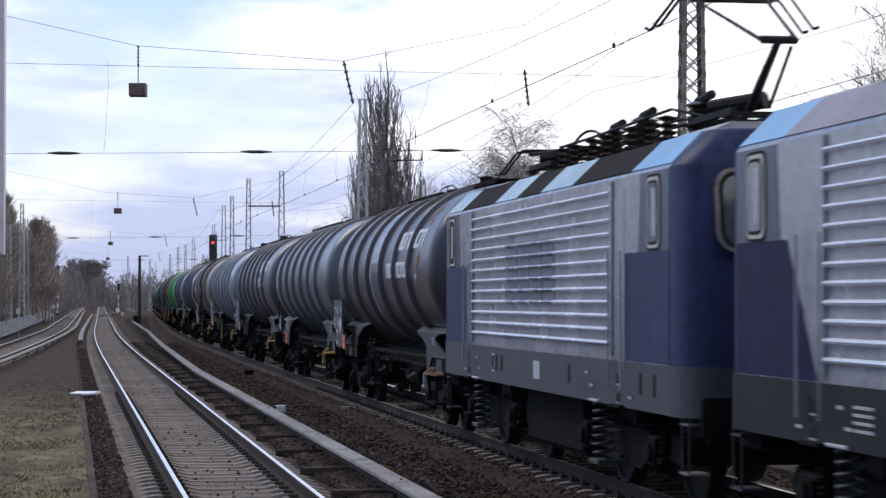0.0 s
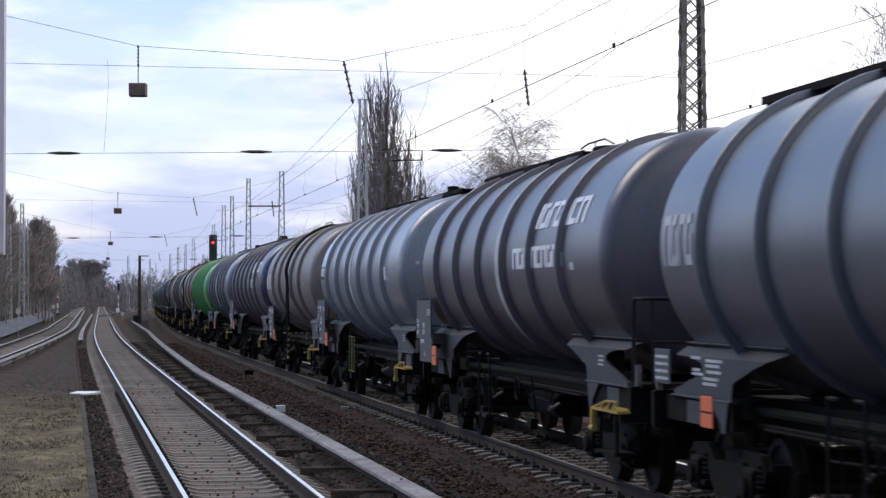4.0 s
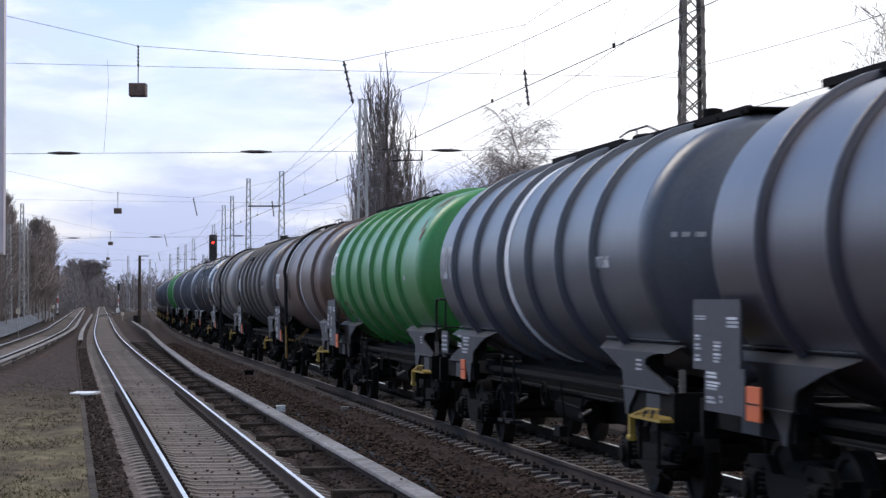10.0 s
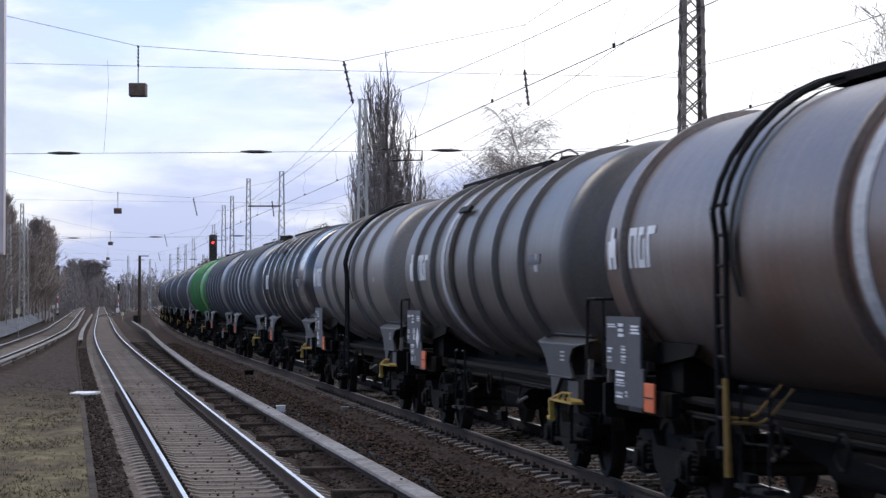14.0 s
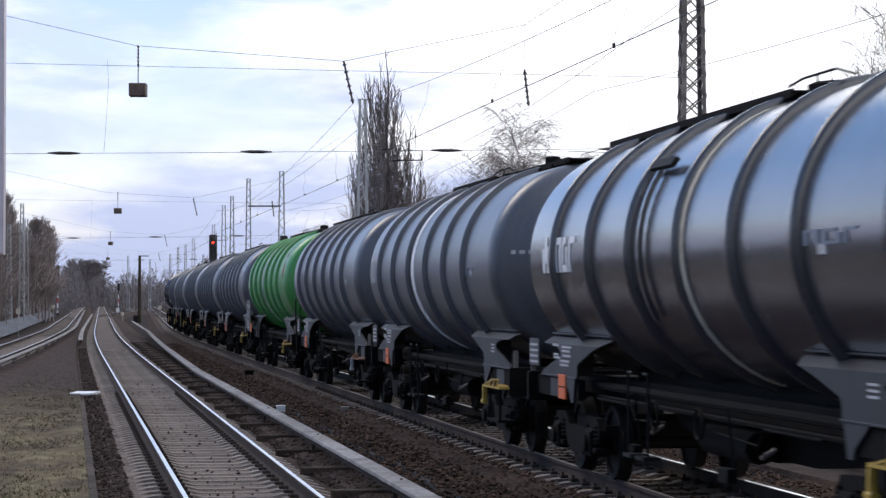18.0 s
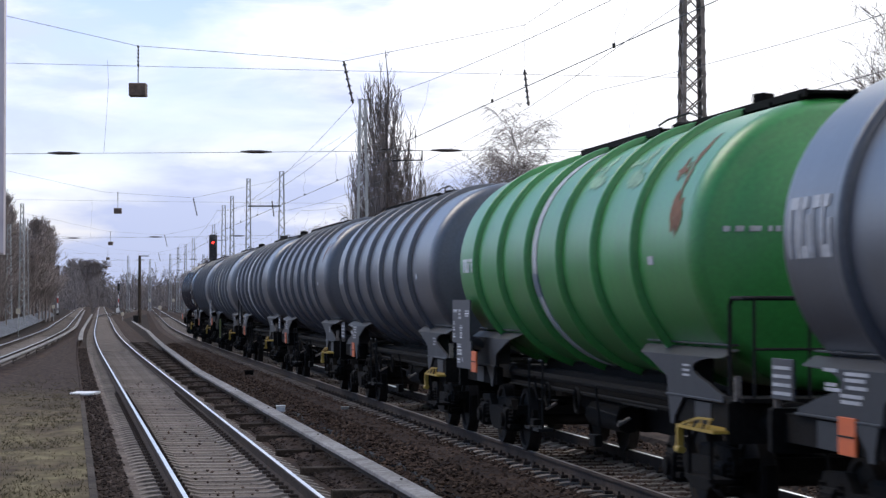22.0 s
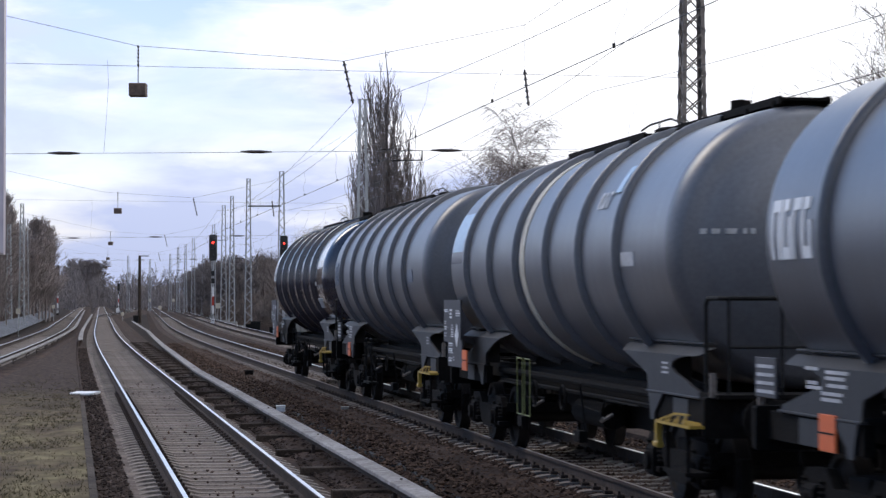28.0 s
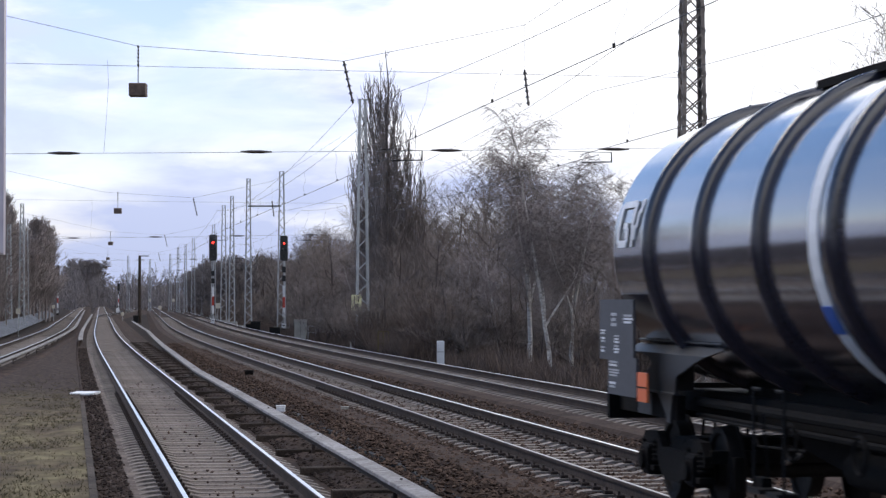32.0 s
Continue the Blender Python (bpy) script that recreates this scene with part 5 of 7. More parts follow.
        px = bx + 1.85
    else:
        px = XB + 1.0
        bd = part("data_plate", Geo().box(XB - 0.72, XB - 0.10, -1.275, -1.25, 1.34, 1.70, c=0.005), M_BOARD, w, "small data plate with pale lines")
        for q, (lx, lz, lw) in enumerate(((0.55, 1.62, 0.36), (1.1, 1.60, 0.6), (1.1, 1.55, 0.5), (0.6, 1.50, 0.3), (0.6, 1.46, 0.4), (1.15, 1.49, 0.5), (1.0, 1.42, 0.55), (1.0, 1.37, 0.5))):
            part("stencil", Geo().box(XB + lx, XB + lx + lw, -1.2185, -1.2145, lz, lz + 0.03), M_FADED, w)
        for k in range(4):
            part("label", Geo().box(XB - 0.67, XB - 0.15, -1.282, -1.277, 1.38 + k * 0.075, 1.41 + k * 0.075), M_FADED, bd)
    py, pz = (by - 0.015, bz - 0.03) if spec.get("board") else (-1.24, 0.955)
    pl = part("hazard_placard", Geo().box(px, px + 0.42, py, py + 0.022, pz, pz + 0.31, c=0.004), M_ORANGE, w, "orange hazard placard")
    part("placard_line", Geo().box(px + 0.02, px + 0.40, py - 0.006, py - 0.001, pz + 0.148, pz + 0.162), M_BLACK, pl)
    # small stencilled data on the leading end of the barrel
    for y0, lw in () if spec["seed"] not in (0, 3, 6, 12, 14, 18) else ((-1.16, 0.07), (-1.05, 0.09), (-0.92, 0.13), (-0.75, 0.04), (-0.68, 0.05)):
        xe = XF + math.sqrt(2.80 ** 2 - (y0 + lw / 2) ** 2 - 0.14 ** 2) - 2.27
        part("stencil", Geo().box(xe - 0.03, xe + 0.012, y0, y0 + lw, Z_TANK + 0.12, Z_TANK + 0.175), M_FADED, w)
    part("stencil", arc_plate(Geo(), XF - 1.55, XF - 1.33, -7, -3.5, R_TANK + 0.002), spec.get("stencil", M_FADED), barrel)
    return w


def letters(x0, a0, a1, widths, gap=0.06, mat=None):
    """Bars that stand for lettering: (x0, x1, a0, a1, material, name) plates along the barrel."""
    out, x = [], x0
    for i, wd in enumerate(widths):
        m, st = mat or M_WHITE, 0.28 * wd
        mid = a0 + (a1 - a0) * (0.42, 0.5, 0.36)[i % 3]
        d = (a1 - a0) * 0.2
        out.append((x, x + st, a0, a1, m, "lettering_bar"))
        if i % 3 != 2:
            out.append((x + wd - st, x + wd, a0, mid + d if i % 2 else a1, m, "lettering_bar"))
        out.append((x + st, x + wd - (st if i % 3 != 2 else 0), a1 - d, a1, m, "lettering_bar"))
        if i % 2:
            out.append((x + st, x + wd - (st if i % 3 != 2 else 0), a0, a0 + d, m, "lettering_bar"))
        x += wd + gap
    return out


def mark(mat=None):
    """Pale maker's mark between the rear end and the first ring, as plain bars."""
    return letters(0.14, -8, 12, [0.26, 0.24, 0.22, 0.26], 0.04, mat or M_FADED)


def badge(x0, x1):
    """Pale slanted badge and three tall bars, drawn as plain shapes."""
    return [(x0, x0 + 0.15, -8, 4, M_WHITE, "emblem_bar"), (x0 + 0.12, x0 + 0.26, -3, 10, M_WHITE, "emblem_bar"), (x0 + 0.24, x0 + 0.36, -8, 5, M_WHITE, "emblem_bar")] + letters(x1, -8, 9, [0.34, 0.30, 0.34], 0.08)


def loop_emblem(x):
    """White open loop with a slanted tail."""
    rows = ((0.00, 0.10, 3, 20), (0.08, 0.62, 18, 21), (0.06, 0.44, 1, 4), (0.40, 0.50, 3, 9), (0.26, 0.44, 9, 11.5), (0.60, 0.70, 9, 20), (0.64, 0.72, 1, 9), (0.74, 0.82, 4, 10), (0.81, 0.90, 9, 16), (0.89, 0.98, 15, 21))
    return [(x + a, x + b, lo, hi, M_WHITE, "emblem_bar") for a, b, lo, hi in rows]


def words():
    """Two lines of white lettering bars along the forward half of the tank."""
    return letters(9.25, 15, 29, [0.62, 0.42, 0.36, 0.36, 0.42, 0.40, 0.46], 0.06) + letters(8.35, -5, 6, [0.36, 0.34, 0.24, 0.18, 0.34, 0.30, 0.32, 0.30, 0.34, 0.22], 0.035)


RINGS = [1.61, 3.59, 5.60, 7.64, 9.60, 11.55]
FORE, AFT = (7.15, 0.34, M_WHITE), (6.02, 0.30, M_WHITE)
SPECS = [
    dict(paint=P_PLUM, band=(6.62, 1.20, P_HOOP), board=1, top="split", step=M_RUST, label="mauve-grey tank wagon with blue hoop and white lettering bars", plates=words() + [(12.0, 12.7, 25, 48, M_RUST, "rust_stain"), (12.2, 12.7, -10, 10, M_RUST, "rust_stain"), (5.90, 6.03, -60, 80, M_FADED, "pale_rim")]),
    dict(paint=P_STEEL, band=FORE, label="blue-grey tank wagon with bold white hoop", plates=mark()),
    dict(paint=P_MAUVE, band=(7.10, 0.30, M_FADED), board=1, label="mauve-grey tank wagon with pale hoop and lettering bars", plates=words()),
    dict(paint=P_ICE, band=(5.97, 0.30, M_FADED), board=1, top="split", pale_rail=1, label="pale blue-grey tank wagon with a pale blue and dark panel", plates=[(0.08, 1.32, 10, 33, M_PALEBLUE, "pale_blue_panel"), (0.08, 1.32, -2, 9.9, P_NAVY, "dark_panel")] + letters(0.2, 1, 8, [0.22, 0.22, 0.2, 0.22], 0.03) + letters(11.75, -6, 4, [0.12, 0.12])),
    dict(paint=P_BROWN, barrel=13.2, rings=[2.55, 4.76, 8.46, 10.66], band=(4.72, 0.12, M_CREAM), strap=7.72, ladder_foot="striped", board=1, top="short", plain=1, label="brown-grey tank wagon with black side ladder", plates=badge(0.35, 0.95)),
    dict(paint=P_MAUVE, nose=P_NOSE_REFLECT, band=(7.10, 0.32, M_CREAM), board=1, label="slate-mauve tank wagon with cream hoop and white lettering bars", plates=words() + [(12.1, 12.8, 0, 16, M_RUST, "rust_stain"), (11.4, 12.2, 22, 44, M_RUST, "rust_stain"), (6.94, 7.26, -20, -8, M_BLUE, "blue_label")]),
    dict(paint=P_STEEL, band=AFT, top="split", label="blue-grey tank wagon with white hoop", plates=mark() + letters(11.6, -7, -2, [0.2, 0.14, 0.2], 0.1, M_FADED)),
    dict(paint=P_GREEN, band=(7.10, 0.30, M_FADED), board=1, label="bright green tank wagon with pale hoop and rust stains", plates=loop_emblem(0.22) + [(2.0, 3.0, 28, 48, M_PALEGREEN, "pale_patch"), (3.7, 4.8, 30, 58, M_PALEGREEN, "pale_patch"), (6.0, 6.8, 24, 44, M_PALEGREEN, "pale_patch"), (7.8, 9.0, 30, 55, M_PALEGREEN, "pale_patch"), (9.6, 10.9, 25, 48, M_PALEGREEN, "pale_patch"), (11.8, 13.2, 46, 66, M_PALEGREEN, "pale_patch"), (12.9, 13.5, 24, 60, M_RUST, "rust_stain"), (1.5, 2.3, -34, -24, M_RUST, "rust_stain"), (4.4, 5.4, 45, 52, M_RUST, "rust_stain")]),
    dict(paint=P_RUSTY, barrel=13.3, rings=[1.0, 8.26, 12.06], band=(8.68, 0.30, M_FADED), strap=5.0, ladder_foot="ochre", board=1, top="short", plain=1, label="rust-veiled brown-grey tank wagon with ladder and white hoop", plates=badge(0.2, 1.15)),
    dict(paint=P_DARKBR, rings=[1.56, 3.46, 5.36, 7.26, 9.31, 11.26], band=(4.4, 0.32, M_FADED), bracket=5.5, board=1, plain=1, label="dark brown-grey ribbed tank wagon with white hoop", plates=badge(0.75, 1.6) + [(11.7, 12.5, -3, 2, P_NAVY, "faded_lettering")]),
    dict(paint=P_WARM, barrel=13.4, rings=[2.83, 5.03, 8.7, 10.9], band=(4.62, 0.30, M_FADED), strap=7.9, board=1, top="short", plain=1, label="warm grey tank wagon with black side ladder and blue-grey panel", plates=[(0.1, 2.45, -12, 17, M_PANELBLUE, "dark_panel")] + badge(0.35, 1.0)),
    dict(paint=P_SLATE, band=(7.68, 0.30, M_CREAM), bracket=6.3, label="glossy dark slate tank wagon with cream hoop and drip bracket", plates=badge(0.9, 1.62) + letters(11.7, -4, 1, [0.4, 0.5, 0.3], 0.06, M_PANELBLUE)),
    dict(paint=P_STEEL, band=AFT, top="split", label="blue-grey tank wagon with slender white hoop", plates=mark() + letters(11.7, -7, -2, [0.2, 0.14, 0.2], 0.1, M_PANELBLUE)),
    dict(paint=P_STEEL, band=FORE, step=M_RUST, label="blue-grey tank wagon with rust-stained end", plates=mark() + [(12.8, 13.5, 60, 85, M_RUST, "rust_stain")]),
    dict(paint=P_GREEN, band=(5.97, 0.30, M_FADED), board=1, top="split", label="bright green tank wagon with pale hoop", plates=letters(0.3, -5, 3, [0.25, 0.2, 0.2, 0.2], 0.03) + [(5.82, 6.12, -20, -8, M_PANELBLUE, "blue_label"), (12.6, 13.3, 8, 45, M_RUST, "rust_stain"), (9.8, 10.9, 30, 50, M_PALEGREEN, "pale_patch"), (7.6, 8.8, 34, 52, M_PALEGREEN, "pale_patch")]),
    dict(paint=P_STEEL, band=FORE, label="blue-grey tank wagon with thin white hoop", plates=mark()),
    dict(paint=P_STEEL, band=FORE, label="blue-grey tank wagon with bright white hoop", plates=mark() + [(12.9, 13.5, 20, 60, M_RUST, "rust_stain")]),
    dict(paint=P_STEEL, band=AFT, top="split", label="blue-grey tank wagon with white hoop and pale mark", plates=mark(M_WHITE)),
    dict(paint=P_GREY, band=(5.97, 0.30, M_CREAM), board=1, top="split", pale_rail=1, label="grey tank wagon with cream hoop and a pale blue panel", plates=[(0.08, 1.32, 8, 33, M_PALEBLUE, "pale_blue_panel"), (0.08, 1.32, 1, 7.9, P_NAVY, "dark_panel")] + letters(10.2, 20, 28, [0.1, 0.12, 0.12], 0.1) + [(10.85, 11.1, 27, 41, M_PALEBLUE, "blue_label"), (11.7, 12.3, -7, -1, M_FADED, "faded_lettering")]),
    dict(paint=P_DIM, band=FORE, label="dim grey tank wagon with white hoop", plates=mark(M_PANELBLUE) + [(11.9, 12.5, -9, 0, M_PANELBLUE, "faded_lettering")]),
    dict(paint=P_GLOSS, band=(7.12, 0.26, M_WHITE), board=1, top="split", label="glossy violet-black tank wagon at the tail of the train", plates=loop_emblem(0.2) + [(6.98, 7.25, -34, -24, M_BLUE, "blue_label")] + letters(12.0, -30, -20, [0.3, 0.2, 0.4], 0.06, M_FADED)),
]

# Rear ends of the tank barrels along the line at the start (metres along the freight track), and the way run since
REAR = [46.37, 62.78, 79.3, 96.12, 112.29, 128.58, 145.18, 161.61, 177.78, 194.0, 210.53, 226.77, 243.63, 260.18, 277.02, 293.93, 310.79, 327.66, 344.86, 361.7, 378.2]
RUN = [372.575, -36.085, 34.502, -11.598]


def run_at(t):
    k = t / 32.0
    return sum(c * k ** (j + 1) for j, c in enumerate(RUN))


# arc length along the freight track, zero at y = 8
ARC_Y = np.arange(-420.0, 620.0, 0.5)
ARC_X = np.array([x_freight(y) for y in ARC_Y])
ARC_S = np.concatenate([[0], np.cumsum(np.hypot(np.diff(ARC_X), np.diff(ARC_Y)))])
ARC_S -= np.interp(8.0, ARC_Y, ARC_S)


def on_line(s):
    y = float(np.interp(s, ARC_S, ARC_Y))
    return Vector((x_freight(y), y, 0.0))


def placed(s_mid, base):
    """Pose of a vehicle whose middle is at s_mid, resting on two bogies base apart; +x points towards smaller s."""
    a, b = on_line(s_mid - base / 2), on_line(s_mid + base / 2)
    d = (a - b).normalized()
    return Matrix.Translation((a + b) / 2) @ Matrix.Rotation(math.atan2(d.y, d.x), 4, "Z")


VEHICLES = []          # thing, place of its middle at the start, bogie distance
for k, spec in enumerate(SPECS):
    spec["len"], spec["seed"] = (16.3 if spec.get("plain") else 16.7), k
    wagon = tank_wagon(spec)
    VEHICLES.append((wagon, REAR[k] - 7.1, spec["len"] - 5.1))


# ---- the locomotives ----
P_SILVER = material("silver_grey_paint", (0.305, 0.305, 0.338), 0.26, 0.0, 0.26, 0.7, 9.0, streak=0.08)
P_FLUTE = material("flute_highlight_paint", (0.82, 0.83, 0.88), 0.25, 0.0, 0.15, 0.7, 20.0, streak=0.15)
M_SPRING = material("dull_spring_steel", (0.045, 0.045, 0.047), 0.6, 0.3, 0.3, 2.0, 20.0)
M_PANE = material("dull_cab_glass", (0.07, 0.075, 0.08), 0.08, 0, 0.3, 2.0, 8.0)
M_PALE_PANE = material("pale_pane_half", (0.40, 0.40, 0.41), 0.35, 0, 0.35, 3.0, 12.0)
P_DEEP = material("deep_violet_paint", (0.021, 0.015, 0.070), 0.55, 0, 0.35, 0.9, 9.0, streak=0.2, spec=0.12)
P_MAUVE_ROOF = material("mauve_grey_roof_paint", (0.235, 0.215, 0.26), 0.6, 0, 0.25, 0.9, 20.0)
P_VIOLET = material("faded_violet_grey_paint", (0.044, 0.046, 0.100), 0.35, 0, 0.35, 1.4, 12.0, streak=0.3)
M_PALEROOF = material("pale_roof_panel_paint", (0.36, 0.48, 0.56), 0.5, 0, 0.25, 1.0, 20.0)
P_BLUE = material("violet_blue_paint", (0.030, 0.037, 0.100), 0.5, 0, 0.3, 0.7, 9.0, streak=0.1, spec=0.18)
P_SKIRT2 = material("grimy_skirt_paint", (0.013, 0.012, 0.0125), 0.6, 0, 0.35, 0.9, 9.0, streak=0.2, spec=0.25)
P_SKIRT = material("grey_skirt_paint", (0.047, 0.047, 0.055), 0.5, 0, 0.3, 0.9, 9.0, streak=0.12)
P_ROOF = material("grey_roof_paint", (0.30, 0.30, 0.32), 0.6, 0, 0.3, 0.9, 20.0)
M_GRILLE = material("dark_roof_grille", (0.022, 0.018, 0.017), 0.95, 0, 0.3, 3.0, 30.0, spec=0.12)
M_SKYBLUE = material("pale_blue_roof_paint", (0.20, 0.38, 0.58), 0.5, 0, 0.15, 1.0, 20.0)
P_EMBLEM = material("faded_dark_emblem_paint", (0.135, 0.140, 0.185), 0.45, 0, 0.3, 2.0, 20.0)
LOCO_WHEELS = []
LW = 1.485


def spring_mesh():
    # one wire wound in seven turns
    vs, fs, n = [], [], 7 * 14
    for i in range(n + 1):
        a = 2 * math.pi * i / 14
        for k in range(6):
            b = math.pi * k / 3
            r = 0.105 + 0.02 * math.cos(b)
            vs.append((r * math.cos(a), r * math.sin(a), 0.66 * i / n + 0.02 * math.sin(b)))
    for i in range(n):
        for k in range(6):
            fs.append((i * 6 + k, i * 6 + (k + 1) % 6, (i + 1) * 6 + (k + 1) % 6, (i + 1) * 6 + k))
    return Geo().add(vs, fs).mesh("coil_spring", M_SPRING, 40)


SPRING_ME, LOCO_WHEEL_ME = spring_mesh(), wheelset_mesh(0.62)


def rounded(x, z, hw, hz, r):
    """Outline of an upright rectangle with rounded corners."""
    out = []
    for cx, cz, a0 in ((hw - r, hz - r, 0), (-hw + r, hz - r, 1), (-hw + r, -hz + r, 2), (hw - r, -hz + r, 3)):
        out += [(x + cx + r * math.cos((a0 + q / 4) * math.pi / 2), z + cz + r * math.sin((a0 + q / 4) * math.pi / 2)) for q in range(5)]
    return out


def locomotive(grille, wedge, skirt, rear, cab):
    L_ = 14.2
    h = L_ / 2
    loco = thing("electric_locomotive", "silver and violet-blue electric locomotive with fluted sides", "locomotive", group="locomotives of the train")
    sec = [(-LW, 1.05), (-LW, 3.55), (-LW + 0.02, 3.58), (-1.12, 3.92), (-0.95, 3.95), (0.95, 3.95), (1.12, 3.92), (LW - 0.02, 3.58), (LW, 3.55), (LW, 1.05)]
    # plan of a rounded cab: how far it stands out, and how far its side has drawn in
    nose = [(0.0, 0.0)] + [(0.52 * math.sin(a), 0.28 * (1 - math.cos(a))) for a in (0.3, 0.6, 0.9, 1.2, 1.45)] + [(0.55, 0.34)]
    n = len(sec)

    def ring(out, inset, c):
        vs = []
        for y, z in sec:
            k = (LW - inset) / LW
            lean = out / 0.55 * (0.25 * max(0.0, z - 2.5) / 1.4)
            vs.append((c * (h + out - lean), y * k, z - 0.10 * inset * (z > 3.8)))
        return vs

    def loft(rings, cap):
        vs = [v for r in rings for v in r]
        fs = [(j * n + i, j * n + (i + 1) % n, (j + 1) * n + (i + 1) % n, (j + 1) * n + i) for j in range(len(rings) - 1) for i in range(n)]
        if cap:
            fs.append(tuple((len(rings) - 1) * n + i for i in range(n)))
        return Geo().add(vs, fs)

    body = part("body", loft([ring(0, 0, -1), ring(0, 0, 1)], False), P_SILVER, loco, "silver-grey body shell")
    for c in (-1, 1):
        part("cab_front", loft([ring(o, i, c) for o, i in nose], True), cab, loco, "violet-blue rounded cab front", smooth=40)
    e = 0.006
    for s in (-1, 1):
        yy = s * LW
        lo_, hi_ = (yy - 0.001 * s, yy + e * s)

        def plate(name, x0, x1, z0, z1, mat, parent=loco, t=e, label=""):
            a, b = sorted((yy - 0.002 * s, yy + t * s))
            return part(name, Geo().box(x0, x1, a, b, z0, z1), mat, parent, label)

        plate("skirt_panel", -h, h, 1.05, 1.55, skirt)
        for c in (-1, 1):
            a, b = sorted((yy - 0.002 * s, yy + e * s))
            poly = [(c * h, 1.56), (c * h, 2.72), (c * (h - 1.93 + 0.55 * wedge), 2.72), (c * (h - 1.93 - 0.50 * wedge), 1.56)]
            part("cab_panel", Geo().prism(poly, a, b, "y"), cab, loco, "violet-blue cab side panel with slanted edge")
            poly = [(c * h, 2.722), (c * h, 3.54), (c * (h - 1.2), 3.54), (c * (h - 1.30), 2.722)]
            part("cab_panel", Geo().prism(poly, a, b, "y"), P_VIOLET, loco, "faded violet-grey panel round the cab window")
            wx = c * (h - 0.62)
            def pane_plate(name, hw, z0, z1, mat, parent, t, label=""):
                a, b = sorted((yy - 0.002 * s, yy + t * s))
                return part(name, Geo().prism(rounded(wx, (z0 + z1) / 2, hw, (z1 - z0) / 2, min(0.11, hw * 0.45)), a, b, "y"), mat, parent, label)

            fr = pane_plate("cab_window", 0.30, 2.72, 3.515, M_BLACK, loco, 0.012, "cab side window with rounded corners in a pale frame")
            pane_plate("frame", 0.270, 2.75, 3.485, M_CREAM, fr, 0.020)
            pane_plate("seal", 0.235, 2.785, 3.45, M_BLACK, fr, 0.024)
            pane_plate("pane", 0.205, 2.815, 3.42, M_PANE, fr, 0.028)
            # pale strip laid over the forward half of the pane
            a, b = sorted((yy, yy + 0.032 * s))
            part("pale_half", Geo().box(wx + 0.0, wx + 0.15, a, b, 2.87, 3.37), M_PALE_PANE, fr, "pale forward half of the pane")
            dx = c * (h - 2.21)
            dr = plate("cab_door", dx - 0.26, dx + 0.26, 1.57, 3.45, P_SILVER, t=0.004, label="narrow cab door")
            for z in (1.10, 1.30):
                plate("step_recess", dx - 0.08, dx + 0.08, z, z + 0.10, M_BLACK, t=0.012)
                plate("recess_lip", dx - 0.08, dx + 0.08, z - 0.02, z, M_GALV, t=0.016)
            for k in (-0.29, 0.31):
                g = Geo().tube((dx + k, yy + s * 0.06, 1.25), (dx + k, yy + s * 0.06, 2.75), 0.013, 6)
                part("handrail", g, M_GALV, loco, "dark door handrail")
            for k in range(3):
                part("door_step", Geo().box(dx - 0.25, dx + 0.25, min(yy, yy + s * 0.06), max(yy, yy + s * 0.06), 0.5 + 0.27 * k, 0.53 + 0.27 * k), M_UNDER, loco)
        # horizontal flutes between the doors, their highlight put into a brighter colour
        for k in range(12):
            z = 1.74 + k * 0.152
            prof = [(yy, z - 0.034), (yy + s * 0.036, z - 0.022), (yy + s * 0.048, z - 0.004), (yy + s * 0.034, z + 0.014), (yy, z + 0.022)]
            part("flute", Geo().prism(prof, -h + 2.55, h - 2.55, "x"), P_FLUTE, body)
        for x in (-h + 2.50, h - 2.50):
            plate("flute_edge", x - 0.05, x + 0.05, 1.6, 3.53, P_SILVER, t=0.03)
        # emblem as plain dark shapes over the flutes
        for k in range(4):
            x0, x1 = -1.75 + k * 0.82, -1.05 + k * 0.82
            plate("emblem_block", x0, x1, 2.16, 2.99, P_EMBLEM, t=0.008)
            for q in range(3, 9):
                z = 1.74 + q * 0.152
                prof = [(yy, z - 0.036), (yy + s * 0.038, z - 0.023), (yy + s * 0.050, z - 0.004), (yy + s * 0.036, z + 0.015), (yy, z + 0.024)]
                part("emblem_bar", Geo().prism(prof, x0, x1, "x"), P_SILVER, body)
        for x in (-5.0, -2.6, -2.2, 2.3, 5.9, 6.5):
            a, b = sorted((yy, yy + s * 0.014))
            part("skirt_hatch", Geo().prism(rounded(x, 1.33, 0.05, 0.12, 0.045), a, b, "y"), M_BLACK, loco, "dark oval hatch")
        plate("vent_plate", -2.95, -2.75, 1.20, 1.46, M_FADED, t=0.014, label="pale vent plate")
        for k in range(3):
            plate("vent_slot", -2.92 + k * 0.06, -2.89 + k * 0.06, 1.23, 1.43, M_UNDER, t=0.017)
        for x, z in ((-4.3, 1.36), (-4.1, 1.20), (3.2, 1.36), (3.45, 1.22), (-5.35, 1.16), (5.35, 1.15)):
            plate("number_bar", x, x + 0.16, z, z + 0.03, M_FADED, t=0.012)
            plate("bar_end", x + 0.17, x + 0.20, z - 0.01, z + 0.05, M_BLACK, t=0.012)
        for k in range(4 if skirt is P_SKIRT2 else 0):
            plate("load_bar", -3.9, -3.45, 1.20 + 0.06 * k, 1.225 + 0.06 * k, M_FADED, t=0.012)
        for k in range(3):
            plate("number_bar", 0.10 + k * 0.14, 0.17 + k * 0.14, 1.20, 1.43, M_WHITE, t=0.012)
        # slanted roof edge: dark grilles and pale bays
        dz, dy = 3.92 - 3.58, (LW - 0.02) - 1.12
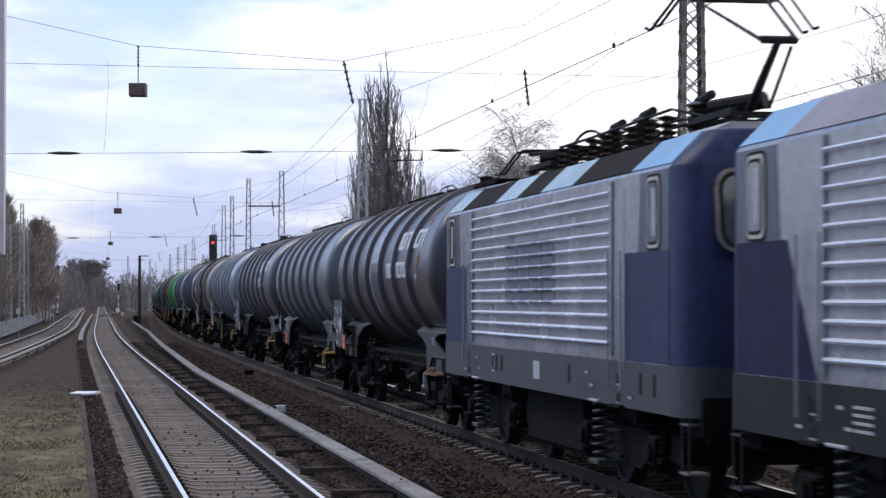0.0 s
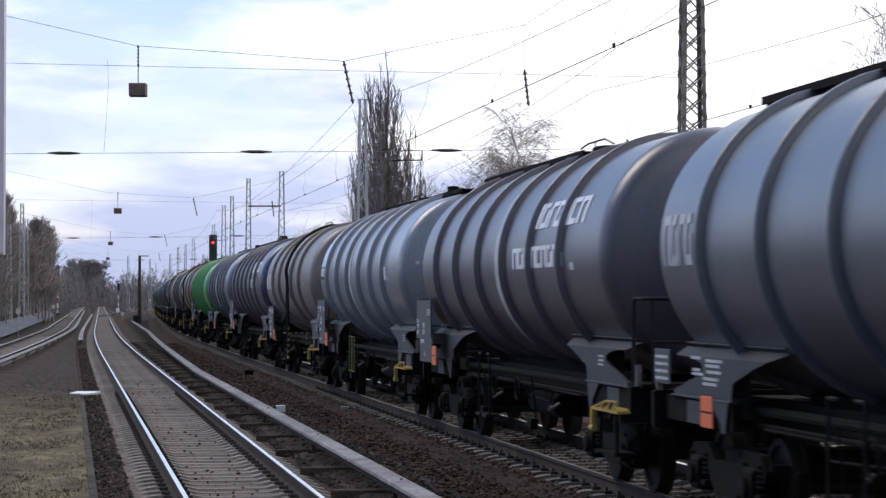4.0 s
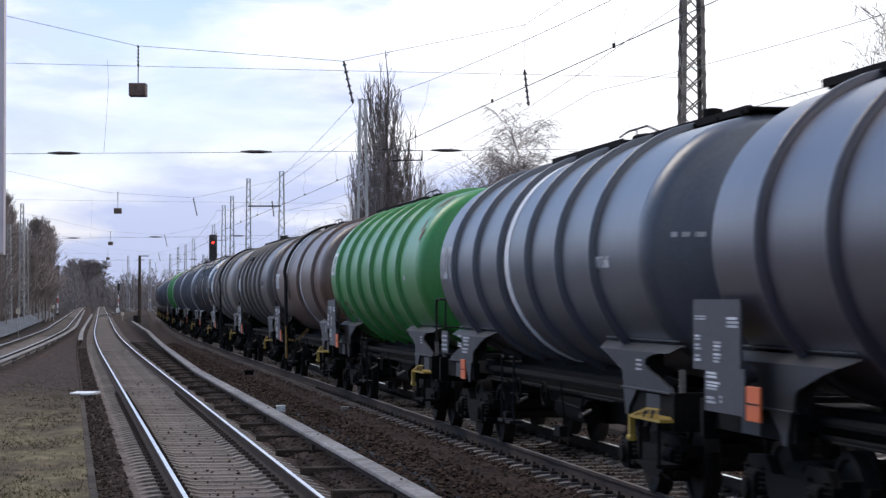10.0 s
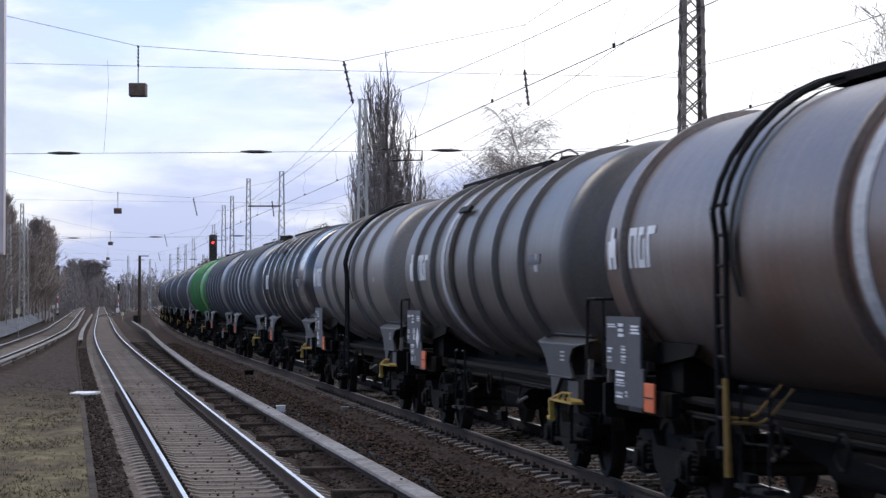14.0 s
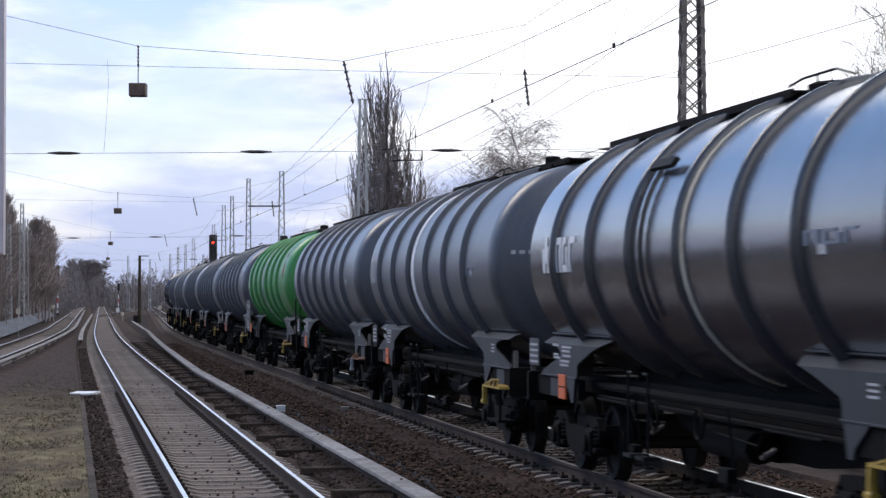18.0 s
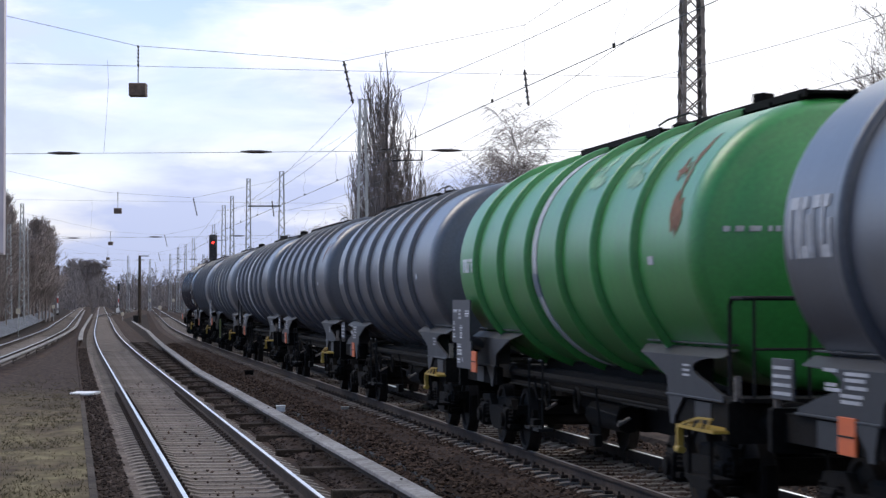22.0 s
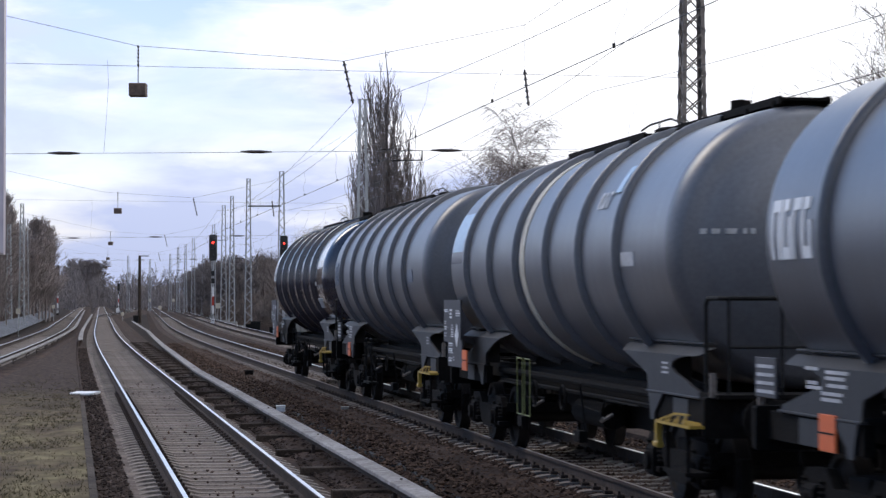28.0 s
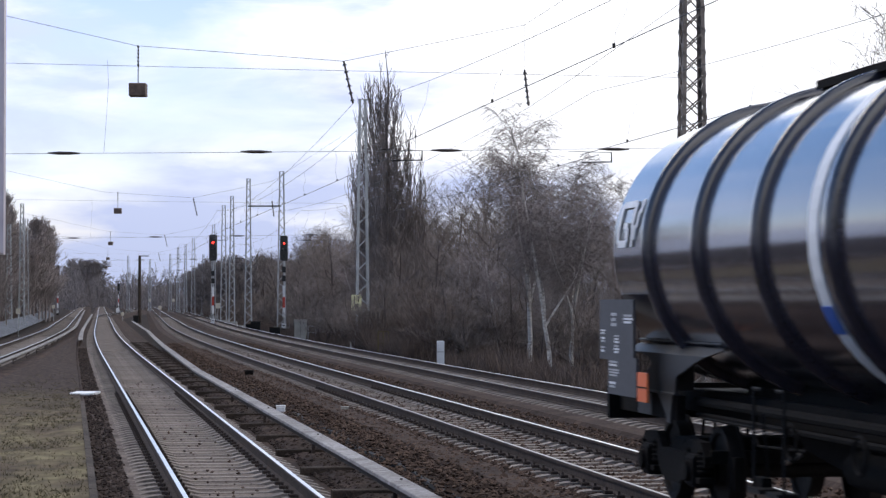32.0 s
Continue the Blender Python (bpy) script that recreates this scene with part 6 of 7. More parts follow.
        def roofpt(xx, f):
            return (xx, s * (LW - 0.02 - dy * f) + s * 0.006, 3.58 + dz * f + 0.012)

        bays = ((0.0, 1.35, rear, 0.0, 0.06), (1.35, 4.2, grille, 0.06, 0.06), (4.2, 5.85, M_PALEROOF, 0.06, 0.06), (5.85, 7.5, grille, 0.06, 0.06),
                (7.5, 9.45, M_PALEROOF, 0.06, 0.06), (9.45, 12.5, grille, 0.06, 0.06), (12.5, 14.2, M_SKYBLUE, 0.06, -0.05))
        for b0, b1, bm, k0, k1 in bays:
            q = [roofpt(-h + b0, 0.02), roofpt(-h + b1, 0.02), roofpt(-h + b1 + k1, 0.98), roofpt(-h + b0 + k0, 0.98)]
            q2 = [(a, b - s * 0.03, c - 0.04) for a, b, c in q]
            part("roof_grille" if bm is grille else "roof_panel", Geo().add(q + q2, [(0, 1, 2, 3), (7, 6, 5, 4), (0, 4, 5, 1), (1, 5, 6, 2), (2, 6, 7, 3), (3, 7, 4, 0)]), bm, loco, "slanted roof grille panel" if bm is grille else "pale slanted roof panel")
    # end faces: blue nose panel, two windscreens, lamps, buffers
    for c in (-1, 1):
        def endpt(y, z, o=0.01):
            lean = 0.25 * max(0.0, z - 2.5) / 1.4
            return (c * (h + 0.55 - lean + o), y, z)

        def screen(name, y, hw, z0, z1, r, mat, o, parent, label=""):
            pts = rounded(y, (z0 + z1) / 2, hw, (z1 - z0) / 2, r)
            m = len(pts)
            vs2 = [endpt(p, z, o) for p, z in pts] + [endpt(p, z, -0.03) for p, z in pts]
            return part(name, Geo().add(vs2, [tuple(range(m))] + [(i, (i + 1) % m, m + (i + 1) % m, m + i) for i in range(m)]), mat, parent, label)

        for y in (-0.66, 0.66):
            fr = screen("windscreen", y, 0.47, 2.68, 3.53, 0.20, M_GALV_OLD, 0.020, loco, "windscreen with rounded corners in a pale frame")
            screen("seal", y, 0.43, 2.72, 3.49, 0.17, M_BLACK, 0.024, fr)
            screen("pane", y, 0.39, 2.76, 3.45, 0.14, M_PANE, 0.028, fr)
        for y in (-0.85, 0.85):
            part("lamp", Geo().lathe([(c * (h + 0.54), 0.11), (c * (h + 0.61), 0.11), (c * (h + 0.62), 0.0)], "x", 12, (0, y, 1.5)), M_GALV, loco, "round end lamp")
            part("buffer", BUFFER_ME, None, loco, at=Matrix.Translation((c * (h + 0.58), y * 1.03, 1.06)) @ Matrix.Rotation(0 if c > 0 else math.pi, 4, "Z"))
        part("coupling", HOOK_ME, None, loco, at=Matrix.Translation((c * (h + 0.56), 0, 1.04)) @ Matrix.Rotation(0 if c > 0 else math.pi, 4, "Z"))
        part("buffer_beam", Geo().box(min(c * (h - 0.1), c * (h + 0.58)), max(c * (h - 0.1), c * (h + 0.58)), -1.3, 1.3, 0.85, 1.25, c=0.03), M_UNDER, loco)
        # grey skirt wrapped round the cab's foot
        half = [(o, LW - i) for o, i in nose]
        band = [(c * (h + o), -w) for o, w in half] + [(c * (h + o), w) for o, w in reversed(half)]
        outer = [(x + c * 0.008 * (abs(x) > h + 0.2), y + math.copysign(0.008, y)) for x, y in band]
        m = len(band)
        vs3 = [(x, y, z) for z in (1.05, 1.55) for x, y in band] + [(x, y, z) for z in (1.045, 1.555) for x, y in outer]
        fs3 = [(2 * m + i, 2 * m + 1 + i, 3 * m + 1 + i, 3 * m + i) for i in range(m - 1)] + [(m + i, m + 1 + i, 3 * m + 1 + i, 3 * m + i) for i in range(m - 1)] + [(i, i + 1, 2 * m + 1 + i, 2 * m + i) for i in range(m - 1)]
        part("cab_skirt", Geo().add(vs3, fs3), skirt, loco, "grey skirt round the foot of the cab", smooth=40)
        # cab roof
        part("cab_roof", Geo().prism([(-0.97, 3.952), (0.97, 3.952), (0.8, 4.03), (-0.8, 4.03)], min(c * (h - 2.0), c * (h - 0.1)), max(c * (h - 2.0), c * (h - 0.1)), "x"), P_ROOF, loco)
        # bogies
        bx = c * 4.0
        bg = part("bogie", Geo().box(-0.3, 0.3, -1.06, 1.06, 0.45, 0.8, c=0.03), M_UNDER, loco, "dark locomotive bogie", at=(bx, 0, 0))
        for s in (-1, 1):
            yy = s * 1.12
            g = Geo().prism([(-2.5, 0.62), (-2.3, 0.78), (2.3, 0.78), (2.5, 0.62), (2.35, 0.5), (1.0, 0.55), (0.7, 0.35), (-0.7, 0.35), (-1.0, 0.55), (-2.35, 0.5)], min(yy - 0.06, yy + 0.06), max(yy - 0.06, yy + 0.06), "y")
            part("side_frame", g, M_UNDER, bg)
            part("coil_spring", SPRING_ME, None, bg, "dull steel coil spring", at=(-0.25, s * 1.40, 0.40))
            part("spring_seat", Geo().box(-0.49, -0.01, min(s * 1.16, s * 1.52), max(s * 1.16, s * 1.52), 0.34, 0.40, c=0.01), M_SPRING, bg)
            part("spring_plate", Geo().box(-0.50, 0.0, min(s * 1.16, s * 1.53), max(s * 1.16, s * 1.53), 1.055, 1.085, c=0.008), M_GALV, bg, "bare steel spring plate")
            part("end_bar", Geo().box(s * 2.375 - 0.07, s * 2.375 + 0.07, -1.06, 1.06, 0.5, 0.7, c=0.01), M_UNDER, bg)
            part("corner_step", Geo().box(c * 3.40 - 0.16, c * 3.40 + 0.16, min(s * 1.2, s * 1.42), max(s * 1.2, s * 1.42), 0.48, 0.505), M_GALV_OLD if c > 0 else M_SPRING, bg, "bare steel corner step")
            part("step_edge", Geo().box(c * 3.40 - 0.16, c * 3.40 + 0.16, min(s * 1.3, s * 1.42), max(s * 1.3, s * 1.42), 0.97, 0.99), M_GALV_OLD if c > 0 else M_SPRING, bg)
            for q in (-0.15, 0.15):
                part("step_hanger", Geo().tube((c * 3.40 + q * 0.8, s * 1.4, 0.48), (c * 3.40 + q, s * 1.4, 1.06), 0.013, 6), M_SPRING, bg)
        for ax in (-1.65, 1.65):
            wl = part("wheelset", LOCO_WHEEL_ME, None, bg, "steel wheelset")
            wl.matrix_parent_inverse = Matrix.Translation((ax, 0, 0))
            wl.location = (0, 0, 0.62)
            LOCO_WHEELS.append(wl)
            for s in (-1, 1):
                part("axle_box", BOX_ME, None, bg, at=Matrix.Translation((ax, s * 1.2, 0.6)) @ Matrix.Rotation(0 if s < 0 else math.pi, 4, "Z"))

    part("transformer_tank", Geo().box(-1.75, 1.75, -1.2, 1.2, 0.28, 1.06, c=0.08), M_UNDER, loco)
    # roof gear
    part("roof_plate", Geo().box(-h + 2.0, h - 2.0, -0.9, 0.9, 3.952, 3.99), M_UNDER, loco)
    for x in (-3.0, -2.2, -1.0, -0.2, 1.2, 2.1, 3.0):
        for y in (-0.45, 0.4):
            part("roof_insulator", insulator(Geo(), (x, y, 3.98), (x, y, 4.40), 0.15, 5), M_INSUL, loco, "dark ribbed roof insulator")
    g = Geo().path([(-3.6, -0.3, 4.28), (-3.2, -0.45, 4.42), (-1.2, -0.45, 4.42), (1.2, -0.45, 4.44), (3.2, -0.45, 4.46), (4.2, -0.3, 4.30)], 0.018, 6)
    part("bus_bar", g, M_BLACK, loco)
    for k, (x0, x1, y, dz) in enumerate(((-3.0, -2.2, 0.4, 0.10), (-1.0, 1.2, 0.4, 0.16), (-2.2, -1.0, -0.45, 0.12), (2.1, 3.0, 0.4, 0.08), (0.0, 2.1, 0.0, 0.2))):
        part("roof_cable", Geo().path(sag((x0, y, 4.42), (x1, y + 0.1, 4.46), dz - 0.22, 8), 0.02, 6), M_BLACK, loco)
    for x, y, r in ((-1.6, 0.0, 0.15), (0.5, -0.1, 0.19), (2.9, 0.0, 0.22)):
        part("breaker_pot", Geo().lathe([(3.98, 0.001)] + [(3.98 + 0.6 * q / 14, r if q % 2 else r * 0.55) for q in range(15)] + [(4.59, 0.001)], "z", 14, (x, y, 0)), M_INSUL, loco, "large dark ribbed breaker pot")
        part("pot_cap", Geo().tube((x - 0.15, y, 4.6), (x + 0.45, y, 4.63), 0.055, 8), M_BLACK, loco)
    return loco


def pantograph(loco, x, up):
    """Single-arm collector on a low base frame with four insulators; x is the foot of its lower arm."""
    fr = part("pantograph", Geo().box(x - 1.0, x + 0.7, -0.42, -0.35, 4.22, 4.29).box(x - 1.0, x + 0.7, 0.35, 0.42, 4.22, 4.29).box(x - 1.0, x - 0.9, -0.42, 0.42, 4.22, 4.29).box(x + 0.1, x + 0.2, -0.42, 0.42, 4.22, 4.29), M_BLACK, loco, "black single-arm pantograph")
    z = 4.32
    kx, kz, hx, hz = (x + 1.1, 4.98, x - 0.7, 5.62) if up else (x + 1.35, 4.42, x - 0.7, 4.46)
    part("lower_arm", Geo().tube((x, 0, z), (kx, 0, kz), 0.055, 10, 0.04), M_BLACK, fr)
    part("thrust_rod", Geo().tube((x + 0.35, 0.12, z), (kx + 0.05, 0.12, kz - 0.08), 0.022, 6), M_BLACK, fr)
    part("knee", Geo().tube((kx, -0.20, kz), (kx, 0.20, kz), 0.045, 10), M_BLACK, fr)
    part("spring_drum", Geo().tube((x - 0.5, -0.3, z + 0.05), (x - 0.05, 0.2, z + 0.12), 0.10, 10), M_BLACK, fr)
    for y in (-1, 1):
        part("upper_arm", Geo().tube((kx, y * 0.2, kz), (hx, y * 0.42, hz), 0.026, 8, 0.02), M_BLACK, fr)
    part("apex_tube", Geo().tube((hx, -0.48, hz), (hx, 0.48, hz), 0.025, 8), M_BLACK, fr)
    for dx in (-0.2, 0.2):
        part("collector_strip", Geo().path([(hx + dx, -0.97, hz - 0.30), (hx + dx, -0.90, hz - 0.33), (hx + dx, -0.62, hz + 0.04), (hx + dx, 0.62, hz + 0.04), (hx + dx, 0.90, hz - 0.33), (hx + dx, 0.97, hz - 0.30)], 0.02, 6), M_BLACK, fr)
    for dx in (-0.9, 0.55):
        for y in (-0.38, 0.38):
            part("foot_insulator", insulator(Geo(), (x + dx, y, 3.97), (x + dx, y, 4.23), 0.13, 3), M_INSUL, fr)


second = locomotive(M_GRILLE, 0.0, P_SKIRT, M_PALEROOF, P_BLUE)
first = locomotive(P_MAUVE_ROOF, 0.8, P_SKIRT2, M_SKYBLUE, P_DEEP)
pantograph(second, 4.9, True)
pantograph(second, -4.7, False)
pantograph(first, 4.9, False)
VEHICLES.append((second, 30.18 - 7.1, 8.0))
VEHICLES.append((first, 30.18 - 7.1 - 16.64, 8.0))


# ---- trees ----
FORM = {
    # children per level, droop of the fine twigs, angle of the first limbs, their length
    "bush": dict(kids=(10, 8, 7), bend=0.25, lift=0.10, droop=0.0, first=1.1, length=0.5, sub=0.52, low=0.08),
    "round": dict(kids=(18, 9, 7), bend=0.20, lift=0.12, droop=0.05, first=1.0, length=0.46, sub=0.5, low=0.25),
    "dense": dict(kids=(34, 9, 7), bend=0.16, lift=0.18, droop=0.0, first=0.7, length=0.32, sub=0.5, low=0.08),
    "mass": dict(kids=(30, 9, 7), bend=0.20, lift=0.10, droop=0.05, first=1.0, length=0.44, sub=0.5, low=0.06),
    "tall": dict(kids=(26, 8, 6), bend=0.16, lift=0.16, droop=0.0, first=0.75, length=0.34, sub=0.48, low=0.2),
}


def grow(seed, h, trunk_r, kind, fine=0.006):
    """Trunk-and-limbs mesh and twig mesh of a bare winter tree."""
    rnd = random.Random(seed)
    tr, tw = Geo(), Geo()
    form = FORM[kind]

    def limb(p, d, length, r, level, geo):
        n = 5 if level == 0 else (4 if level == 1 else 3)
        pts, rr = [Vector(p)], [r]
        d = Vector(d).normalized()
        for i in range(n):
            w = form["bend"] * (0.35 if level == 0 else 1.0)
            d = d + Vector((rnd.gauss(0, w), rnd.gauss(0, w), rnd.gauss(0, w * 0.6)))
            d.z += form["lift"] if level < 2 else -form["droop"]
            d.normalize()
            pts.append(pts[-1] + d * length / n)
            rr.append(r * (1 - 0.78 * (i + 1) / n))
        for i in range(n):
            geo.tube(pts[i], pts[i + 1], max(rr[i], fine * 1.3), 6 if level == 0 else 3, max(rr[i + 1], fine), cap=False)
        if level >= 3:
            return
        for k in range(form["kids"][level]):
            f = rnd.uniform(form["low"] if level == 0 else 0.15, 0.99)
            idx = min(n - 1, int(f * n))
            q = pts[idx].lerp(pts[idx + 1], f * n - idx)
            a = rnd.uniform(0, 2 * math.pi)
            side = Vector((math.cos(a), math.sin(a), 0))
            if level == 0:
                nd = side * form["first"] + Vector((0, 0, 0.75))
                ln = length * form["length"] * (1.2 - 0.85 * f)
                if kind in ("round", "tall", "mass"):
                    ln = length * form["length"] * (1.0 - 0.9 * abs(f - 0.45))
            else:
                nd = side * 0.85 + d * 0.7 + Vector((0, 0, 0.35 if form["droop"] < 0.2 else -0.1))
                ln = length * form["sub"] * rnd.uniform(0.7, 1.15)
            limb(q, nd, ln, rr[idx] * (0.40 if level == 0 else 0.5), level + 1, tr if level == 0 else tw)

    stems = 5 if kind == "bush" else 1
    for s in range(stems):
        a = s * 2 * math.pi / stems + rnd.uniform(-0.4, 0.4)
        lean = (0.5 if kind == "bush" else 0.05) * (1 if s else 0.4)
        limb((0.2 * math.cos(a) * (stems > 1), 0.2 * math.sin(a) * (stems > 1), 0), (lean * math.cos(a), lean * math.sin(a), 1),
             h * (rnd.uniform(0.60, 0.86) if s else 1.0), trunk_r * (0.6 if s else 1), 0, tr)
    return tr, tw


def spindle_tree(seed, h, trunk_r, width, fine):
    """Columnar poplar: many limbs leave the stem, bend upwards at once and end on a spindle-shaped outline."""
    rnd = random.Random(seed)
    tr, tw = Geo(), Geo()
    stem = [Vector((0.12 * math.sin(3.0 * i), 0.1 * math.cos(2.3 * i), h * i / 8)) for i in range(9)]
    for i in range(8):
        tr.tube(stem[i], stem[i + 1], trunk_r * (1 - 0.11 * i), 7, trunk_r * (1 - 0.11 * (i + 1)), cap=False)

    def girth(f):
        return width * float(np.interp(f, (0.0, 0.15, 0.4, 0.6, 0.76, 0.91, 1.0), (0.3, 0.7, 0.95, 1.0, 0.80, 0.46, 0.06)))

    placed_tips = 0
    while placed_tips < 430:
        tip_f = rnd.uniform(0.2, 1.0)
        if rnd.random() > (girth(tip_f) / width) ** 1.5:
            continue
        placed_tips += 1
        u = math.sqrt(rnd.random())
        reach = girth(tip_f) * u * rnd.uniform(0.94, 1.06)
        a = rnd.uniform(0, 6.283)
        rise = h * min(tip_f - 0.02, rnd.uniform(0.10, 0.20) + 0.16 * u)
        base = stem[0].lerp(stem[8], min(0.93, tip_f - rise / h))
        rise = h * tip_f - base.z
        pts = []
        for k in range(6):
            q = k / 5
            out = reach * (1 - (1 - q) ** 1.7)
            pts.append(base + Vector((math.cos(a) * out + rnd.gauss(0, 0.06), math.sin(a) * out + rnd.gauss(0, 0.06), rise * (0.55 * q + 0.45 * q * q))))
        r0 = trunk_r * 0.22 * (1.15 - 0.9 * tip_f)
        for k in range(5):
            tw.tube(pts[k], pts[k + 1], max(fine * 1.2, r0 * (1 - 0.18 * k)), 3, max(fine, r0 * (1 - 0.18 * (k + 1))), cap=False)
        for j in range(17):
            q = rnd.uniform(0.3, 1.0)
            k = min(4, int(q * 5))
            p = pts[k].lerp(pts[k + 1], q * 5 - k)
            b = rnd.uniform(0, 6.283)
            ln = rnd.uniform(0.35, 1.15) * (1.25 - 0.5 * tip_f)
            m = p + Vector((math.cos(b) * ln * 0.26, math.sin(b) * ln * 0.26, ln * 0.5))
            e = m + Vector((math.cos(b) * ln * 0.08 + rnd.gauss(0, 0.05), math.sin(b) * ln * 0.08 + rnd.gauss(0, 0.05), ln * 0.5))
            tw.tube(p, m, fine * 1.1, 3, fine, cap=False).tube(m, e, fine, 3, fine * 0.6, cap=False)
    return tr, tw


def weeping_tree(seed, h, trunk_r, width, fine):
    """Birch: a pale stem that forks, arching limbs and long fine twigs that hang from them."""
    rnd = random.Random(seed)
    tr, tw = Geo(), Geo()

    def curve(p, d, length, n, bow, r, geo):
        pts, d = [Vector(p)], Vector(d).normalized()
        for i in range(n):
            d = (d + Vector((rnd.gauss(0, 0.06), rnd.gauss(0, 0.06), bow))).normalized()
            pts.append(pts[-1] + d * length / n)
        for i in range(n):
            geo.tube(pts[i], pts[i + 1], max(fine * 1.2, r * (1 - 0.8 * i / n)), 5 if geo is tr else 3, max(fine, r * (1 - 0.8 * (i + 1) / n)), cap=False)
        return pts

    stems = [curve((0, 0, 0), (0.05, 0.02, 1), h, 8, 0.02, trunk_r, tr)]
    for s in (-1, 1):
        stems.append(curve(stems[0][2], (0.40 * s, rnd.uniform(-0.3, 0.3), 1), h * 0.58, 6, 0.05, trunk_r * 0.55, tr))
    for stem in stems:
        for i in range(30 if stem is stems[0] else 20):
            f = rnd.uniform(0.25, 1.0)
            k = min(len(stem) - 2, int(f * (len(stem) - 1)))
            p = stem[k].lerp(stem[k + 1], f * (len(stem) - 1) - k)
            a = rnd.uniform(0, 6.283)
            ln = width * (1.1 - 0.72 * f) * rnd.uniform(0.5, 1.1)
            limb = curve(p, (math.cos(a) * 0.62, math.sin(a) * 0.62, 1.0), ln, 5, -0.03, 0.021 * (1.25 - f), tw)
            for j in range(9):
                q = rnd.randrange(0, 5)
                b = a + rnd.gauss(0, 1.0)
                twig = curve(limb[q].lerp(limb[q + 1], rnd.random()), (math.cos(b) * 0.8, math.sin(b) * 0.8, 0.9), rnd.uniform(0.4, 1.0), 4, -0.14, 0.010, tw)
                for e in range(6):
                    c = b + rnd.gauss(0, 1.1)
                    curve(twig[rnd.randrange(1, 5)], (math.cos(c), math.sin(c), rnd.uniform(-0.2, 0.7)), rnd.uniform(0.3, 0.9), 3, -0.36, fine, tw)
    return tr, tw


def tree_type(seed, h, r, kind, bark, twig, fine=0.006):
    tr, tw = grow(seed, h, r, kind, fine)
    return tr.mesh("trunk", bark, 60), tw.mesh("crown", twig)


T_ROUND = [tree_type(10 + i, 10.0, 0.17, "round", M_BARK, (M_BARK2, M_BARK3, M_BARK2)[i]) for i in range(3)]
T_TALL = [tree_type(60 + i, 10.0, 0.13, "tall", M_BARK, (M_BARK3, M_BARK2)[i]) for i in range(2)]
T_BUSH = [tree_type(20 + i, 4.2, 0.06, "bush", M_BARK, (M_BARK2, M_BARK3, M_BARK2)[i]) for i in range(3)]
T_BIRCH = []
for i in range(2):
    wood, twigs = weeping_tree(31 + i, 9.6, 0.11, 3.9, 0.0045)
    T_BIRCH.append((wood.mesh("trunk", M_BIRCH, 60), twigs.mesh("crown", M_TWIG_FAR)))
T_DENSE = [tree_type(70 + i, 10.0, 0.15, "dense", M_TWIG_FAR, M_TWIG_FAR, 0.016) for i in range(2)]
T_MASS = [tree_type(80 + i, 10.0, 0.18, "mass", M_HAZE, M_HAZE, 0.026) for i in range(2)]
wood, twigs = spindle_tree(40, 18.9, 0.18, 2.65, 0.0155)
T_POPLAR = [(wood.mesh("trunk", M_BARK, 60), twigs.mesh("crown", M_BARK3))]


def plant(kind, name, label, x, y, s, turn, group="", sz=1.0, z=-0.65):
    t = thing(name, label, "tree" if "bush" not in name else "bush", Matrix.Translation((x, y, z)) @ Matrix.Rotation(turn, 4, "Z"), group)
    for nm, me in (("trunk", kind[0]), ("crown", kind[1])):
        part(nm, me, None, t, "fine bare twigs" if nm == "crown" else "", at=Matrix.Diagonal((s, s, s * sz, 1)))
    return t


plant(T_POPLAR[0], "poplar_tree", "tall columnar bare poplar behind the lattice mast", -3.58, 150.0, 1.0, 0.3, sz=1.0)
plant(T_BIRCH[0], "birch_tree", "bare birch with drooping twigs at the bank", 3.35, 92.0, 1.04, 0.5, sz=1.0)
plant(T_BIRCH[1], "birch_tree", "slender bare birch with pale trunk", 4.15, 90.0, 0.86, 2.1, sz=0.9)
plant(T_BIRCH[0], "birch_tree", "low bare birch with pale trunk", 5.0, 91.0, 0.9, 4.0, sz=0.8)
rnd = random.Random(5)
# the wood on the far bank: bushes in front, taller and more mixed trees behind
y = 76.0
while y < 430:
    for row in range(4):
        d = 9.4 + row * (2.4 + y * 0.008) + rnd.uniform(-1.1, 1.1)
        px, py = offset(x_freight, y + rnd.uniform(-2, 2), d)
        if row == 0:
            for extra in ((0.0, 1.7, 4.0) if not 79 < y < 101 else (4.4,)):
                bx, by = offset(x_freight, y + rnd.uniform(-2, 2), d + extra)
                plant(T_BUSH[rnd.randrange(3)], "bare_bush", "bare brown bush at the edge of the wood", bx, by, rnd.uniform(0.42, 0.95), rnd.uniform(0, 6), "bushes of the wood")
            continue
        if y < 101 and row == 3:
            continue
        top = 0.44 if y < 105 else (0.72 if y < 150 else 0.92)
        hgt = top * (0.72 + 0.12 * row) * rnd.uniform(0.72, 1.12)
        kind = (T_ROUND + T_TALL + [T_BIRCH[1]])[rnd.choice((0, 0, 1, 1, 2, 2, 3, 4, 5) if y > 101 else (0, 1, 2, 3, 4, 5, 5))]
        plant(kind, "bare_tree", "bare winter tree of the wood beside the line", px, py, hgt, rnd.uniform(0, 6), "trees of the wood", rnd.uniform(0.9, 1.15))
    y += 3.4 if y < 130 else (5.2 if y < 220 else 10.0)
